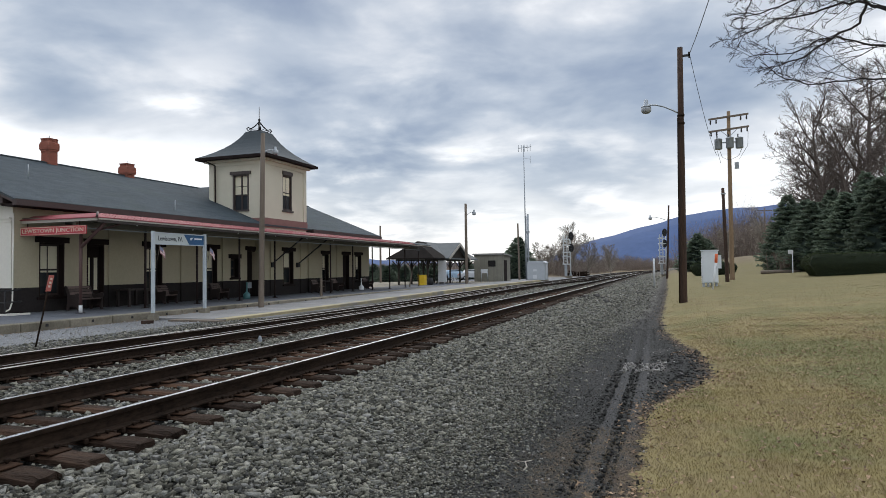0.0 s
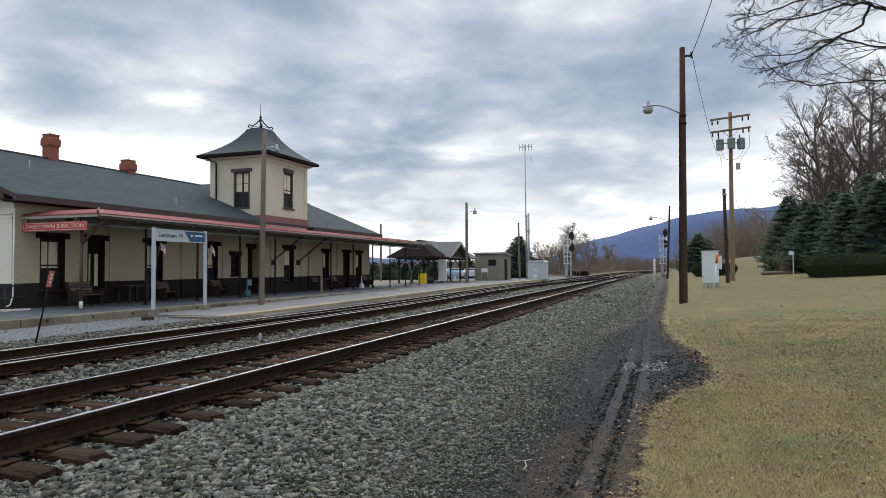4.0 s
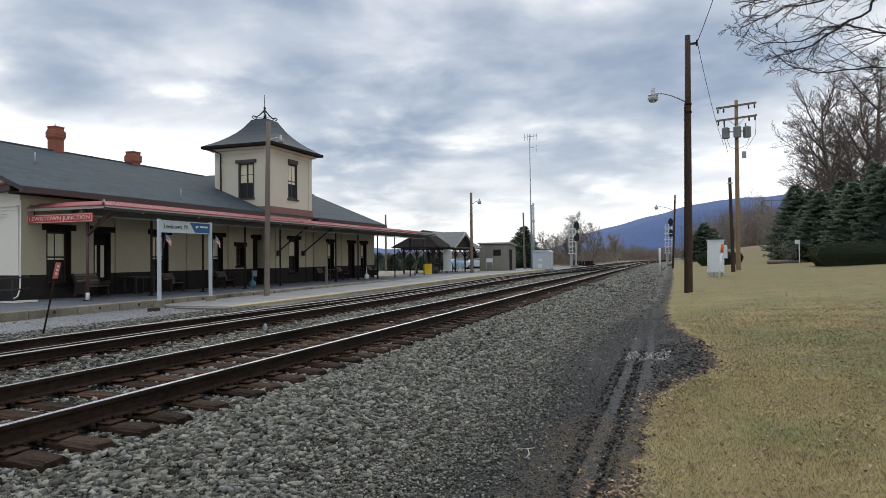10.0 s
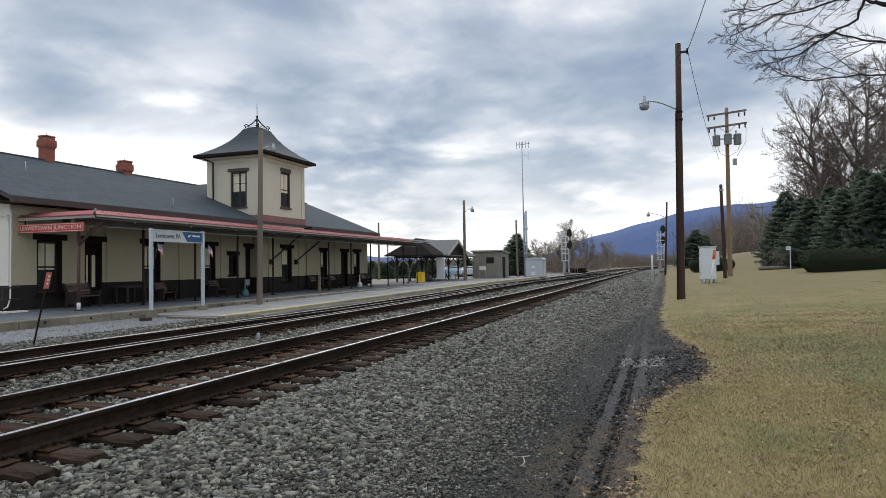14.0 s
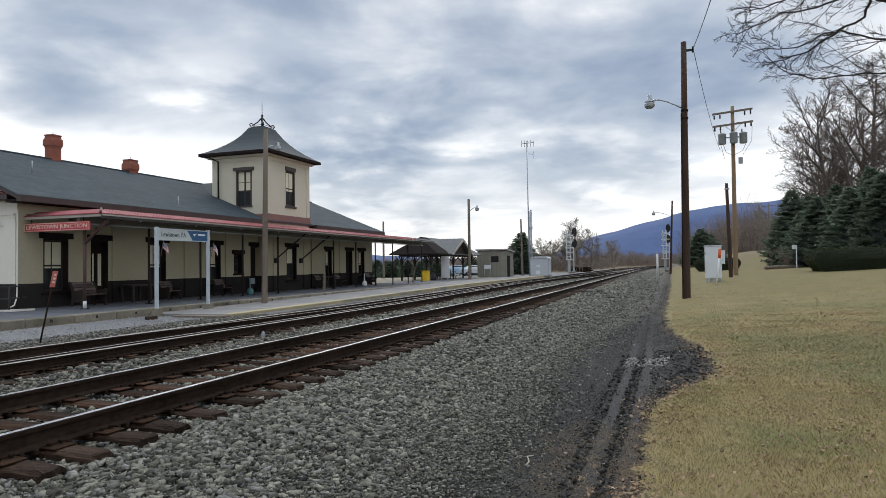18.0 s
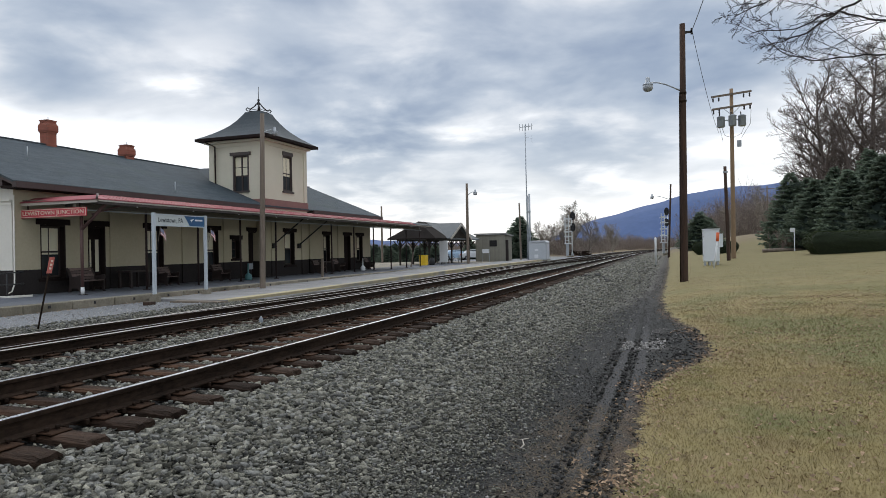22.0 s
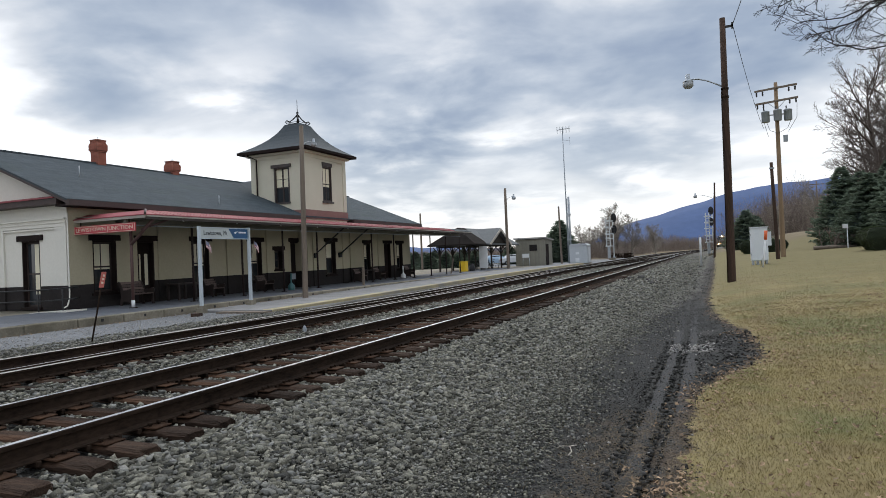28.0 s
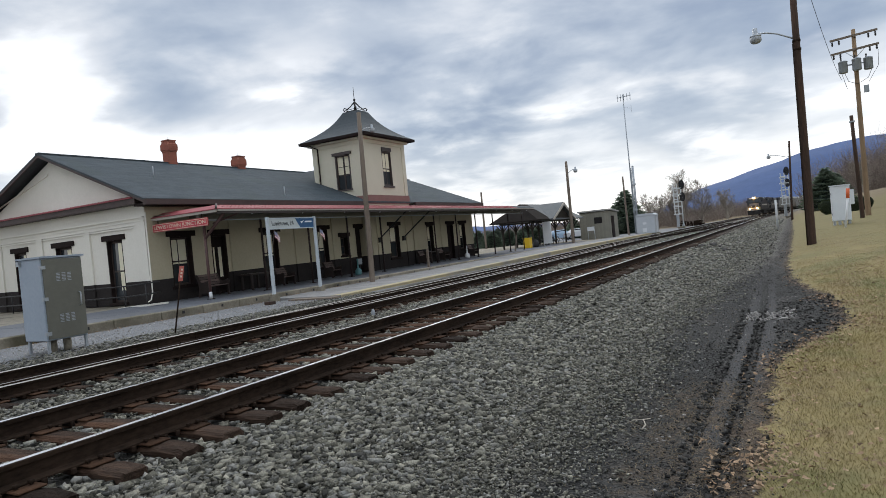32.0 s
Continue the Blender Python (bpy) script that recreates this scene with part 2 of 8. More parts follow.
M = dict(
    # yellower cream of the front, darkened to put the canopy's shade into it
    cream=surface("darkened_cream_render", (0.415, 0.372, 0.265), (0.495, 0.447, 0.325), 0.7, 0.85, 0.15, fine=20, stain=(0.50, 0.44, 0.31)),
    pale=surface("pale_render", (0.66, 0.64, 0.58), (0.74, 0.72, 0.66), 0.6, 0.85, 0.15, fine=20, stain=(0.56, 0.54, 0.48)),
    wains=surface("dark_wainscot_paint", (0.021, 0.018, 0.018), (0.036, 0.032, 0.031), 1.2, 0.8, 0.2, fine=12, spec=0.12),
    trim=surface("brown_black_trim", (0.012, 0.008, 0.008), (0.026, 0.018, 0.016), 3, 0.8, 0.15, spec=0.12),
    shingle=surface("grey_shingles", (0.036, 0.045, 0.053), (0.064, 0.078, 0.087), 1.3, 0.9, 0.5, fine=26, vary=0.10),
    redmetal=surface("red_roof_metal", (0.225, 0.050, 0.060), (0.320, 0.086, 0.096), 0.8, 0.6, 0.1, vary=0.06, spec=0.2, stain=(0.26, 0.075, 0.078)),
    redband=surface("brick_red_flashing", (0.19, 0.095, 0.085), (0.26, 0.135, 0.12), 1.5, 0.6, 0.1),
    fascia=surface("pale_fascia_paint", (0.36, 0.33, 0.29), (0.46, 0.43, 0.38), 1.5, 0.7, 0.1),
    soffit=surface("green_grey_soffit", (0.12, 0.112, 0.090), (0.19, 0.178, 0.145), 1.5, 0.8, 0.15),
    concrete=surface("weathered_concrete", (0.135, 0.120, 0.092), (0.30, 0.27, 0.21), 2.2, 0.9, 0.8, fine=9, stain=(0.072, 0.064, 0.040), vary=0.14),
    slab=surface("platform_slab", (0.075, 0.082, 0.096), (0.125, 0.135, 0.152), 0.8, 0.85, 0.3, fine=18, vary=0.12, stain=(0.09, 0.095, 0.105)),
    asphalt=surface("grey_asphalt", (0.12, 0.122, 0.125), (0.29, 0.288, 0.285), 0.9, 0.9, 0.4, fine=40, stain=(0.12, 0.125, 0.13)),
    rust=surface("rusty_steel", (0.007, 0.0048, 0.0036), (0.042, 0.028, 0.020), 2.2, 0.9, 0.4, spec=0.08, stretch=(1, 0.6, 1.6)),
    railtop=surface("polished_rail_head", (0.62, 0.63, 0.65), (0.78, 0.79, 0.80), 4, 0.30, 0.0, metal=1.0),
    dullhead=surface("dull_rail_head", (0.20, 0.195, 0.19), (0.34, 0.33, 0.315), 4, 0.5, 0.0, metal=0.8),
    tie=surface("creosoted_tie_wood", (0.011, 0.008, 0.006), (0.064, 0.042, 0.031), 3, 0.95, 1.0, vary=0.55, stretch=(0.5, 4, 4), stain=(0.090, 0.048, 0.029), spec=0.12),
    stone=surface("ballast_stone", (0.080, 0.079, 0.064), (0.282, 0.274, 0.226), 9, 0.95, 0.8, island=0.72, spec=0.15, hue=(0.175, 0.177, 0.170)),
    pole=surface("dark_pole_wood", (0.010, 0.007, 0.005), (0.085, 0.047, 0.031), 1.2, 0.9, 0.5, stretch=(6, 6, 0.5)),
    palepole=surface("pale_pole_wood", (0.17, 0.115, 0.07), (0.30, 0.21, 0.13), 1.0, 0.9, 0.5, stretch=(6, 6, 0.5)),
    greypole=surface("grey_pole_wood", (0.12, 0.095, 0.075), (0.22, 0.18, 0.145), 1.0, 0.9, 0.5, stretch=(6, 6, 0.5)),
    galv=surface("galvanised_steel", (0.30, 0.33, 0.36), (0.42, 0.45, 0.48), 3, 0.5, 0.1, metal=0.5),
    whitepaint=surface("white_paint", (0.62, 0.64, 0.66), (0.74, 0.76, 0.78), 2, 0.5, 0.1),
    postpaint=surface("pale_blue_post_paint", (0.40, 0.45, 0.49), (0.50, 0.55, 0.59), 2, 0.5, 0.1),
    plate=surface("rust_orange_plate", (0.026, 0.016, 0.011), (0.070, 0.038, 0.023), 5, 0.9, 0.5, vary=0.4, spec=0.08),
    cinder=surface("black_cinder_lump", (0.024, 0.024, 0.024), (0.082, 0.080, 0.076), 9, 0.95, 0.6, island=0.7, spec=0.15),
    pebble=surface("pale_pebble", (0.22, 0.21, 0.20), (0.40, 0.39, 0.37), 9, 0.9, 0.4, island=0.4),
    black=surface("black_paint", (0.008, 0.008, 0.009), (0.018, 0.018, 0.02), 4, 0.5, 0.1),
    brick=surface("red_chimney_brick", (0.25, 0.080, 0.055), (0.33, 0.118, 0.082), 5, 0.9, 0.4, vary=0.08),
    mortar=surface("chimney_mortar", (0.22, 0.085, 0.06), (0.29, 0.115, 0.08), 6, 0.9, 0.3),
    glass=glass("dark_window_glass"),
    eave=surface("brown_eave_paint", (0.040, 0.026, 0.025), (0.075, 0.051, 0.047), 2, 0.6, 0.15),
    blind=surface("pale_window_blind", (0.70, 0.66, 0.50), (0.78, 0.74, 0.58), 2, 0.8, 0.1),
)


# ---- building helpers ----
def box(bm, a, b):
    """An upright box between two corners."""
    vs = [bm.verts.new((x, y, z)) for z in (a[2], b[2]) for y in (a[1], b[1]) for x in (a[0], b[0])]
    for f in ((0, 2, 3, 1), (4, 5, 7, 6), (0, 1, 5, 4), (2, 6, 7, 3), (0, 4, 6, 2), (1, 3, 7, 5)):
        bm.faces.new([vs[i] for i in f])
    return vs


def soft_box(bm, a, b, w=0.01):
    """A box with bevelled edges."""
    t = bmesh.new()
    box(t, a, b)
    bmesh.ops.recalc_face_normals(t, faces=t.faces)
    bmesh.ops.bevel(t, geom=list(t.edges), offset=w, segments=1, affect="EDGES")
    join(bm, t)


def join(bm, t, m=None):
    t.verts.index_update()
    vs = [bm.verts.new(m @ v.co if m else v.co) for v in t.verts]
    for f in t.faces:
        try:
            g = bm.faces.new([vs[v.index] for v in f.verts])
            g.material_index, g.smooth = f.material_index, f.smooth
        except ValueError:
            pass
    t.free()


def tube(bm, pts, radii, seg=8, cap=True):
    """A round bar through points, with a radius at each."""
    pts = [Vector(p) for p in pts]
    if isinstance(radii, (int, float)):
        radii = [radii] * len(pts)
    rings = []
    side = None
    for i, p in enumerate(pts):
        d = (pts[min(i + 1, len(pts) - 1)] - pts[max(i - 1, 0)])
        d = d.normalized() if d.length > 1e-9 else Vector((0, 0, 1))
        if side is None:
            side = d.cross(Vector((0, 1, 0)) if abs(d.y) < 0.9 else Vector((1, 0, 0))).normalized()
        side = (side - d * side.dot(d)).normalized()
        other = d.cross(side)
        rings.append([bm.verts.new(p + radii[i] * (side * math.cos(k * math.tau / seg) + other * math.sin(k * math.tau / seg))) for k in range(seg)])
    for r, q in zip(rings, rings[1:]):
        for k in range(seg):
            f = bm.faces.new((r[k], r[(k + 1) % seg], q[(k + 1) % seg], q[k]))
            f.smooth = seg > 5
    if cap:
        for r in (rings[0][::-1], rings[-1]):
            if seg > 2:
                bm.faces.new(r)


def slab(bm, poly, a, b, axis="y"):
    """A flat outline swept along one axis from a to b. poly gives the two other coordinates, in x, y, z order."""
    def at(p, t):
        return {"x": (t, p[0], p[1]), "y": (p[0], t, p[1]), "z": (p[0], p[1], t)}[axis]
    lo, hi = [bm.verts.new(at(p, a)) for p in poly], [bm.verts.new(at(p, b)) for p in poly]
    n = len(poly)
    for i in range(n):
        bm.faces.new((lo[i], lo[(i + 1) % n], hi[(i + 1) % n], hi[i]))
    bm.faces.new(lo[::-1]), bm.faces.new(hi)


def lathe(bm, prof, at=(0, 0, 0), seg=16):
    """A turned body: rows of (radius, height)."""
    rings = [[bm.verts.new((at[0] + r * math.cos(k * math.tau / seg), at[1] + r * math.sin(k * math.tau / seg), at[2] + z)) for k in range(seg)] for r, z in prof]
    for r, q in zip(rings, rings[1:]):
        for k in range(seg):
            f = bm.faces.new((r[k], r[(k + 1) % seg], q[(k + 1) % seg], q[k]))
            f.smooth = True
    bm.faces.new(rings[0][::-1]), bm.faces.new(rings[-1])


def thing(name, at=(0, 0, 0), label="", category="", group="", kind="", rz=0.0):
    """An Empty at a thing's base, that parents its parts."""
    ob = new(name)
    ob.empty_display_size = 0.2
    ob.matrix_basis = pose(*at, 0, 0, rz)
    return tagged(ob, label, category, group, kind)


def mesh_of(name, bm, material):
    me = bpy.data.meshes.new(name)
    bmesh.ops.recalc_face_normals(bm, faces=bm.faces)
    bm.to_mesh(me)
    bm.free()
    for m in material if isinstance(material, (list, tuple)) else [material]:
        me.materials.append(m)
    return me


def part(name, bm, material, parent, label="", world=False):
    """One mesh object under a thing or part. bm: a bmesh, or the mesh of a piece like it. world: built in place, not in the thing's space."""
    ob = new(name, bm if isinstance(bm, bpy.types.Mesh) else mesh_of(name, bm, material))
    ob.parent = parent
    if world:
        base = parent.matrix_basis.copy()
        p = parent.parent
        while p:
            base = p.matrix_basis @ base
            p = p.parent
        ob.matrix_basis = base.inverted()
    return tagged(ob, label)


def solid(name, bm, material, label="", category="", group="", kind=""):
    return tagged(new(name, mesh_of(name, bm, material)), label, category, group, kind)


def boxes(*pairs):
    bm = bmesh.new()
    for a, b in pairs:
        box(bm, a, b)
    return bm


def tubes(*rows, seg=8):
    bm = bmesh.new()
    for pts, r in rows:
        tube(bm, pts, r, seg)
    return bm


def quick(name, verts, faces, material, smooth=False):
    """A large mesh straight from lists."""
    me = bpy.data.meshes.new(name)
    me.from_pydata(verts, [], faces)
    for m in material if isinstance(material, (list, tuple)) else [material]:
        me.materials.append(m)
    if smooth:
        me.shade_smooth()
    me.update()
    return me


def smooth(a, b, x):
    t = min(1.0, max(0.0, (x - a) / (b - a)))
    return t * t * (3 - 2 * t)


# ---- ground ----
MAIN_X, SIDE_X, HALF = -5.545, -9.95, 0.7525
CURVE_Y, CURVE_R = 117.0, 1000.0
TIGHT_Y, TIGHT_D = 197.0, 1400.0


def siding_z(y):
    return -0.12 + 0.12 * smooth(18, 45, y)


def on_track(x, s):
    """The place and heading of a track that runs straight at x to CURVE_Y and then bends to the right, s metres along."""
    if s <= CURVE_Y:
        return x, s, 0.0
    r = CURVE_R - (x - MAIN_X)
    a, more = (s - CURVE_Y) / r, max(0.0, s - TIGHT_Y)
    return x + r * (1 - math.cos(a)) + more * more / TIGHT_D, CURVE_Y + r * math.sin(a), -a - 2 * more / TIGHT_D


def bend(x, y):
    """x without the tracks' far bend."""
    return x - far_shift(y)


def far_shift(y):
    """How far the tracks have bent to the right at y."""
    return max(0.0, y - CURVE_Y) ** 2 / (2 * CURVE_R) + max(0.0, y - TIGHT_Y) ** 2 / TIGHT_D


def verge_x(y):
    """The lawn's edge beside the cinder path."""
    d = (y - 10.4) / (1.6 if y < 10.4 else 5.0)
    return 0.84 * math.exp(-d * d) + 0.007 * min(y, 44.0) - 0.31


def ground_z(x, y):
    u = bend(x, min(y, 600))
    lane = -0.30
    if u < -12.4:
        z = lane
    elif u < -7.6:
        z = lane + (siding_z(y) - 0.225 - lane) * smooth(-12.5, -11.2, u) - 0.05 * smooth(-8.7, -7.7, u)
    elif u < -4.9:
        z = -0.335 + 0.09 * smooth(-7.6, -6.9, u)
    else:
        z = -0.24 - 0.035 * smooth(-4.9, -4.2, u) - 0.155 * smooth(-4.1, -2.5, u)
    # wheel ruts in the cinder path
    if -1.6 < x < 0 and y < 40:
        for c, w, d in ((-0.50 - 0.02 * max(y - 11, 0), 0.045, 0.06), (-0.76 - 0.02 * max(y - 11, 0), 0.04, 0.045)):
            z -= d * math.exp(-((x - c) / w) ** 2) * (smooth(24, 12, y) if y > 8 else 1.0)
        z += 0.02 * noise.noise(Vector((x * 3, y * 2, 0)))
    if x > -1.2:
        s = smooth(-1.0, 1.2, x)
        z += s * (0.055 * min(max(x, 0), 60) + 0.012 * min(max(y - 8, 0), 45)) + 0.03 * smooth(-0.3, 0.2, x)
        z += 0.035 * min(max(y - 72, 0), 60) * smooth(5, 14, x)
        if x > 0 and y < 60:
            z += 0.025 * noise.noise(Vector((x * 0.9, y * 0.9, 3)))
    return z


def math_tools(nt):
    N, L = nt.nodes.new, nt.links.new

    def op(kind, a, b=None, clamp=False):
        n = N("ShaderNodeMath")
        n.operation, n.use_clamp = kind, clamp
        for i, v in enumerate((a, b)):
            if v is None:
                continue
            if isinstance(v, (int, float)):
                n.inputs[i].default_value = v
            else:
                L(v, n.inputs[i])
        return n.outputs[0]

    def step(v, a, b):
        n = N("ShaderNodeMapRange")
        n.interpolation_type = "SMOOTHSTEP"
        n.inputs["From Min"].default_value, n.inputs["From Max"].default_value = a, b
        L(v, n.inputs["Value"])
        return n.outputs[0]

    def nz(vec, scale, detail=4.0, rough=0.55):
        n = N("ShaderNodeTexNoise")
        n.inputs["Scale"].default_value, n.inputs["Detail"].default_value, n.inputs["Roughness"].default_value = scale, detail, rough
        L(vec, n.inputs["Vector"])
        return n.outputs["Fac"]

    def mixc(f, a, b):
        n = N("ShaderNodeMix")
        n.data_type = "RGBA"
        for key, v in (("Factor", f), ("A", a), ("B", b)):
            if isinstance(v, tuple):
                n.inputs[key].default_value = (*v, 1)
            elif isinstance(v, (int, float)):
                n.inputs[key].default_value = v
            else:
                L(v, n.inputs[key])
        return n.outputs["Result"]
    return N, L, op, step, nz, mixc


def lawn_colour(nt, pos):
    """Winter turf: straw, greener and browner patches, and a fine fleck."""
    N, L, op, step, nz, mixc = math_tools(nt)
    sep = N("ShaderNodeSeparateXYZ")
    L(pos, sep.inputs[0])
    out = step(sep.outputs[0], 0.3, 3.2)
    c = mixc(nz(pos, 55.0, 3), (0.116, 0.090, 0.034), (0.318, 0.264, 0.118))
    # bleached, browner and greener drifts, some metres wide
    c = mixc(op("MULTIPLY", step(nz(pos, 0.55, 7, 0.68), 0.45, 0.68), 0.60), c, (0.165, 0.122, 0.058))
    c = mixc(op("MULTIPLY", step(nz(pos, 1.9, 6, 0.65), 0.48, 0.66), 0.55), c, (0.165, 0.124, 0.064))
    c = mixc(op("MULTIPLY", step(nz(pos, 0.9, 5, 0.6), 0.62, 0.42), 0.22), c, (0.330, 0.275, 0.150))
    gx, gy = op("DIVIDE", op("SUBTRACT", sep.outputs[0], 3.1), 1.2), op("DIVIDE", op("SUBTRACT", sep.outputs[1], 10.6), 2.2)
    patch = op("POWER", 2.718, op("MULTIPLY", op("ADD", op("MULTIPLY", gx, gx), op("MULTIPLY", gy, gy)), -1.0))
    green = op("ADD", op("ADD", nz(pos, 0.42, 5, 0.6), op("MULTIPLY", patch, 0.16)), op("MULTIPLY", out, 0.08))
    near = op("ADD", op("MULTIPLY", step(sep.outputs[1], 30.0, 13.0), 0.6), 0.4)
    c = mixc(op("MULTIPLY", op("MULTIPLY", step(green, 0.47, 0.66), near), op("ADD", op("MULTIPLY", nz(pos, 9.0, 3), 0.7), 0.25)), c, (0.112, 0.128, 0.052))
    # far turf is olive-brown, with the shade among its blades painted in
    c = mixc(op("MULTIPLY", step(sep.outputs[1], 15.0, 36.0), 0.68), c, mixc(nz(pos, 2.2, 7, 0.72), (0.092, 0.084, 0.034), (0.198, 0.168, 0.074)))
    return mixc(op("MULTIPLY", step(nz(pos, 5.5, 6, 0.7), 0.54, 0.68), 0.6), c, (0.115, 0.078, 0.042))


def ground_material():
    m = bpy.data.materials.new("gravel_cinder_and_dry_lawn")
    m.use_nodes = True
    nt = m.node_tree
    N, L, op, step, nz, mixc = math_tools(nt)
    b = nt.nodes["Principled BSDF"]
    pos = N("ShaderNodeNewGeometry").outputs["Position"]
    sep = N("ShaderNodeSeparateXYZ")
    L(pos, sep.inputs[0])
    x, y = sep.outputs[0], sep.outputs[1]
    far = op("MAXIMUM", op("SUBTRACT", y, CURVE_Y), 0.0)
    tight = op("MAXIMUM", op("SUBTRACT", y, TIGHT_Y), 0.0)
    u = op("SUBTRACT", op("SUBTRACT", x, op("DIVIDE", op("MULTIPLY", far, far), 2 * CURVE_R)), op("DIVIDE", op("MULTIPLY", tight, tight), TIGHT_D))
    wob = op("SUBTRACT", nz(pos, 0.45, 5), 0.5)
    fine = nz(pos, 3.0, 6)
    xe = op("ADD", u, op("ADD", op("MULTIPLY", wob, 1.2), op("MULTIPLY", op("SUBTRACT", fine, 0.5), 0.5)))
    d = op("SUBTRACT", y, 10.4)
    d = op("ADD", op("DIVIDE", op("MINIMUM", d, 0.0), 1.6), op("DIVIDE", op("MAXIMUM", d, 0.0), 5.0))
    bulge = op("MULTIPLY", op("POWER", 2.718, op("MULTIPLY", op("MULTIPLY", d, d), -1.0)), 0.84)
    verge = op("ADD", bulge, op("SUBTRACT", op("MULTIPLY", op("MINIMUM", y, 44.0), 0.007), 0.31))
    rough = op("SUBTRACT", nz(pos, 11.0, 5, 0.7), 0.5)
    xg = op("ADD", op("SUBTRACT", u, verge), op("ADD", op("MULTIPLY", wob, 0.3), op("ADD", op("MULTIPLY", op("SUBTRACT", fine, 0.5), 0.5), op("MULTIPLY", rough, 0.45))))
    vor = N("ShaderNodeTexVoronoi")
    vor.inputs["Scale"].default_value = 42.0
    L(pos, vor.inputs["Vector"])
    cell = N("ShaderNodeSeparateColor")
    L(vor.outputs["Color"], cell.inputs[0])
    # gravel: each pebble has its own grey
    gravel = mixc(cell.outputs[0], (0.036, 0.036, 0.030), (0.215, 0.210, 0.180))
    gravel = mixc(op("MULTIPLY", step(nz(pos, 0.8, 5), 0.45, 0.7), 0.5), gravel, (0.10, 0.09, 0.08))
    cinder = mixc(cell.outputs[1], (0.016, 0.0165, 0.0165), (0.052, 0.053, 0.051))
    cinder = mixc(op("MULTIPLY", step(nz(pos, 1.7, 6), 0.52, 0.70), 0.5), cinder, (0.085, 0.080, 0.074))
    cinder = mixc(op("MULTIPLY", step(y, 15.0, 30.0), 0.45), cinder, mixc(cell.outputs[2], (0.055, 0.050, 0.046), (0.125, 0.116, 0.106)))
    # the compacted strips between the wheel ruts, and a brown mat of dead weeds near by
    xr = op("ADD", op("ADD", x, op("MULTIPLY", op("MAXIMUM", op("SUBTRACT", y, 11.0), 0.0), 0.02)), op("MULTIPLY", rough, 0.12))
    strip = op("MAXIMUM", op("MULTIPLY", step(xr, -0.74, -0.70), step(xr, -0.54, -0.58)), op("MULTIPLY", step(xr, -0.47, -0.43), step(xr, -0.27, -0.33)))
    strip = op("MULTIPLY", strip, op("MULTIPLY", step(y, 4.6, 5.2), step(y, 22.0, 11.0)))
    cinder = mixc(op("MULTIPLY", strip, 0.75), cinder, mixc(fine, (0.052, 0.053, 0.055), (0.082, 0.082, 0.082)))
    mat = op("MULTIPLY", op("MULTIPLY", step(y, 7.4, 6.2), step(xe, -1.35, -0.95)), step(nz(pos, 4.0, 6, 0.7), 0.40, 0.6))
    cinder = mixc(op("MULTIPLY", mat, 0.7), cinder, mixc(nz(pos, 45.0, 4), (0.034, 0.026, 0.021), (0.135, 0.105, 0.075)))
    straw = lawn_colour(nt, pos)
    tar = mixc(nz(pos, 25.0, 4), (0.17, 0.18, 0.195), (0.25, 0.26, 0.275))
    tar = mixc(op("MULTIPLY", step(nz(pos, 0.5, 4), 0.5, 0.7), 0.5), tar, (0.13, 0.135, 0.14))
    tar = mixc(op("MULTIPLY", step(cell.outputs[0], 0.35, 0.95), 0.6), tar, mixc(cell.outputs[1], (0.075, 0.078, 0.080), (0.31, 0.31, 0.30)))
    col = mixc(step(op("SUBTRACT", xe, op("MULTIPLY", step(y, 8.0, 30.0), 1.3)), -2.25, -1.55), gravel, cinder)
    # shade in the gaps between near ballast stones is painted near-black on the ground; a brown fringe of dirt and dead
    # leaves borders the lawn
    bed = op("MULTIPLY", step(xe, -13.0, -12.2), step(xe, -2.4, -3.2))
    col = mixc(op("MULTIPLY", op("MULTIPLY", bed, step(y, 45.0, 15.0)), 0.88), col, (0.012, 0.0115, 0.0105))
    col = mixc(op("MULTIPLY", step(xg, -0.22, -0.05), 0.75), col, mixc(cell.outputs[2], (0.040, 0.027, 0.019), (0.135, 0.098, 0.066)))
    drift = step(nz(pos, 0.9, 7, 0.7), 0.42, 0.62)
    col = mixc(op("MULTIPLY", op("MULTIPLY", step(y, 14.0, 30.0), step(u, -4.4, -3.6)), op("MULTIPLY", drift, 0.6)), col, (0.052, 0.046, 0.038))
    lawn = step(xg, -0.03, 0.05)
    col = mixc(lawn, col, straw)
    lane = op("SUBTRACT", 1.0, step(xe, -13.2, -12.5))
    col = mixc(lane, col, tar)
    wild = op("MAXIMUM", step(y, 95, 120), step(op("MULTIPLY", x, -1.0), 60, 70))
    away = op("MAXIMUM", op("SUBTRACT", 1.0, step(u, -16, -13)), step(u, -2.5, 1.0))
    brush = mixc(nz(pos, 0.3, 6), (0.10, 0.075, 0.045), (0.23, 0.185, 0.11))
    col = mixc(op("MULTIPLY", wild, away), col, brush)
    L(col, b.inputs["Base Color"])
    b.inputs["Roughness"].default_value, b.inputs["Specular IOR Level"].default_value = 0.92, 0.25
    bp = N("ShaderNodeBump")
    bp.inputs["Distance"].default_value = 0.03
    L(op("MULTIPLY", op("SUBTRACT", 1.0, lawn), 0.8), bp.inputs["Strength"])
    L(op("SUBTRACT", 1.0, vor.outputs["Distance"]), bp.inputs["Height"])
    L(bp.outputs[0], b.inputs["Normal"])
    return m


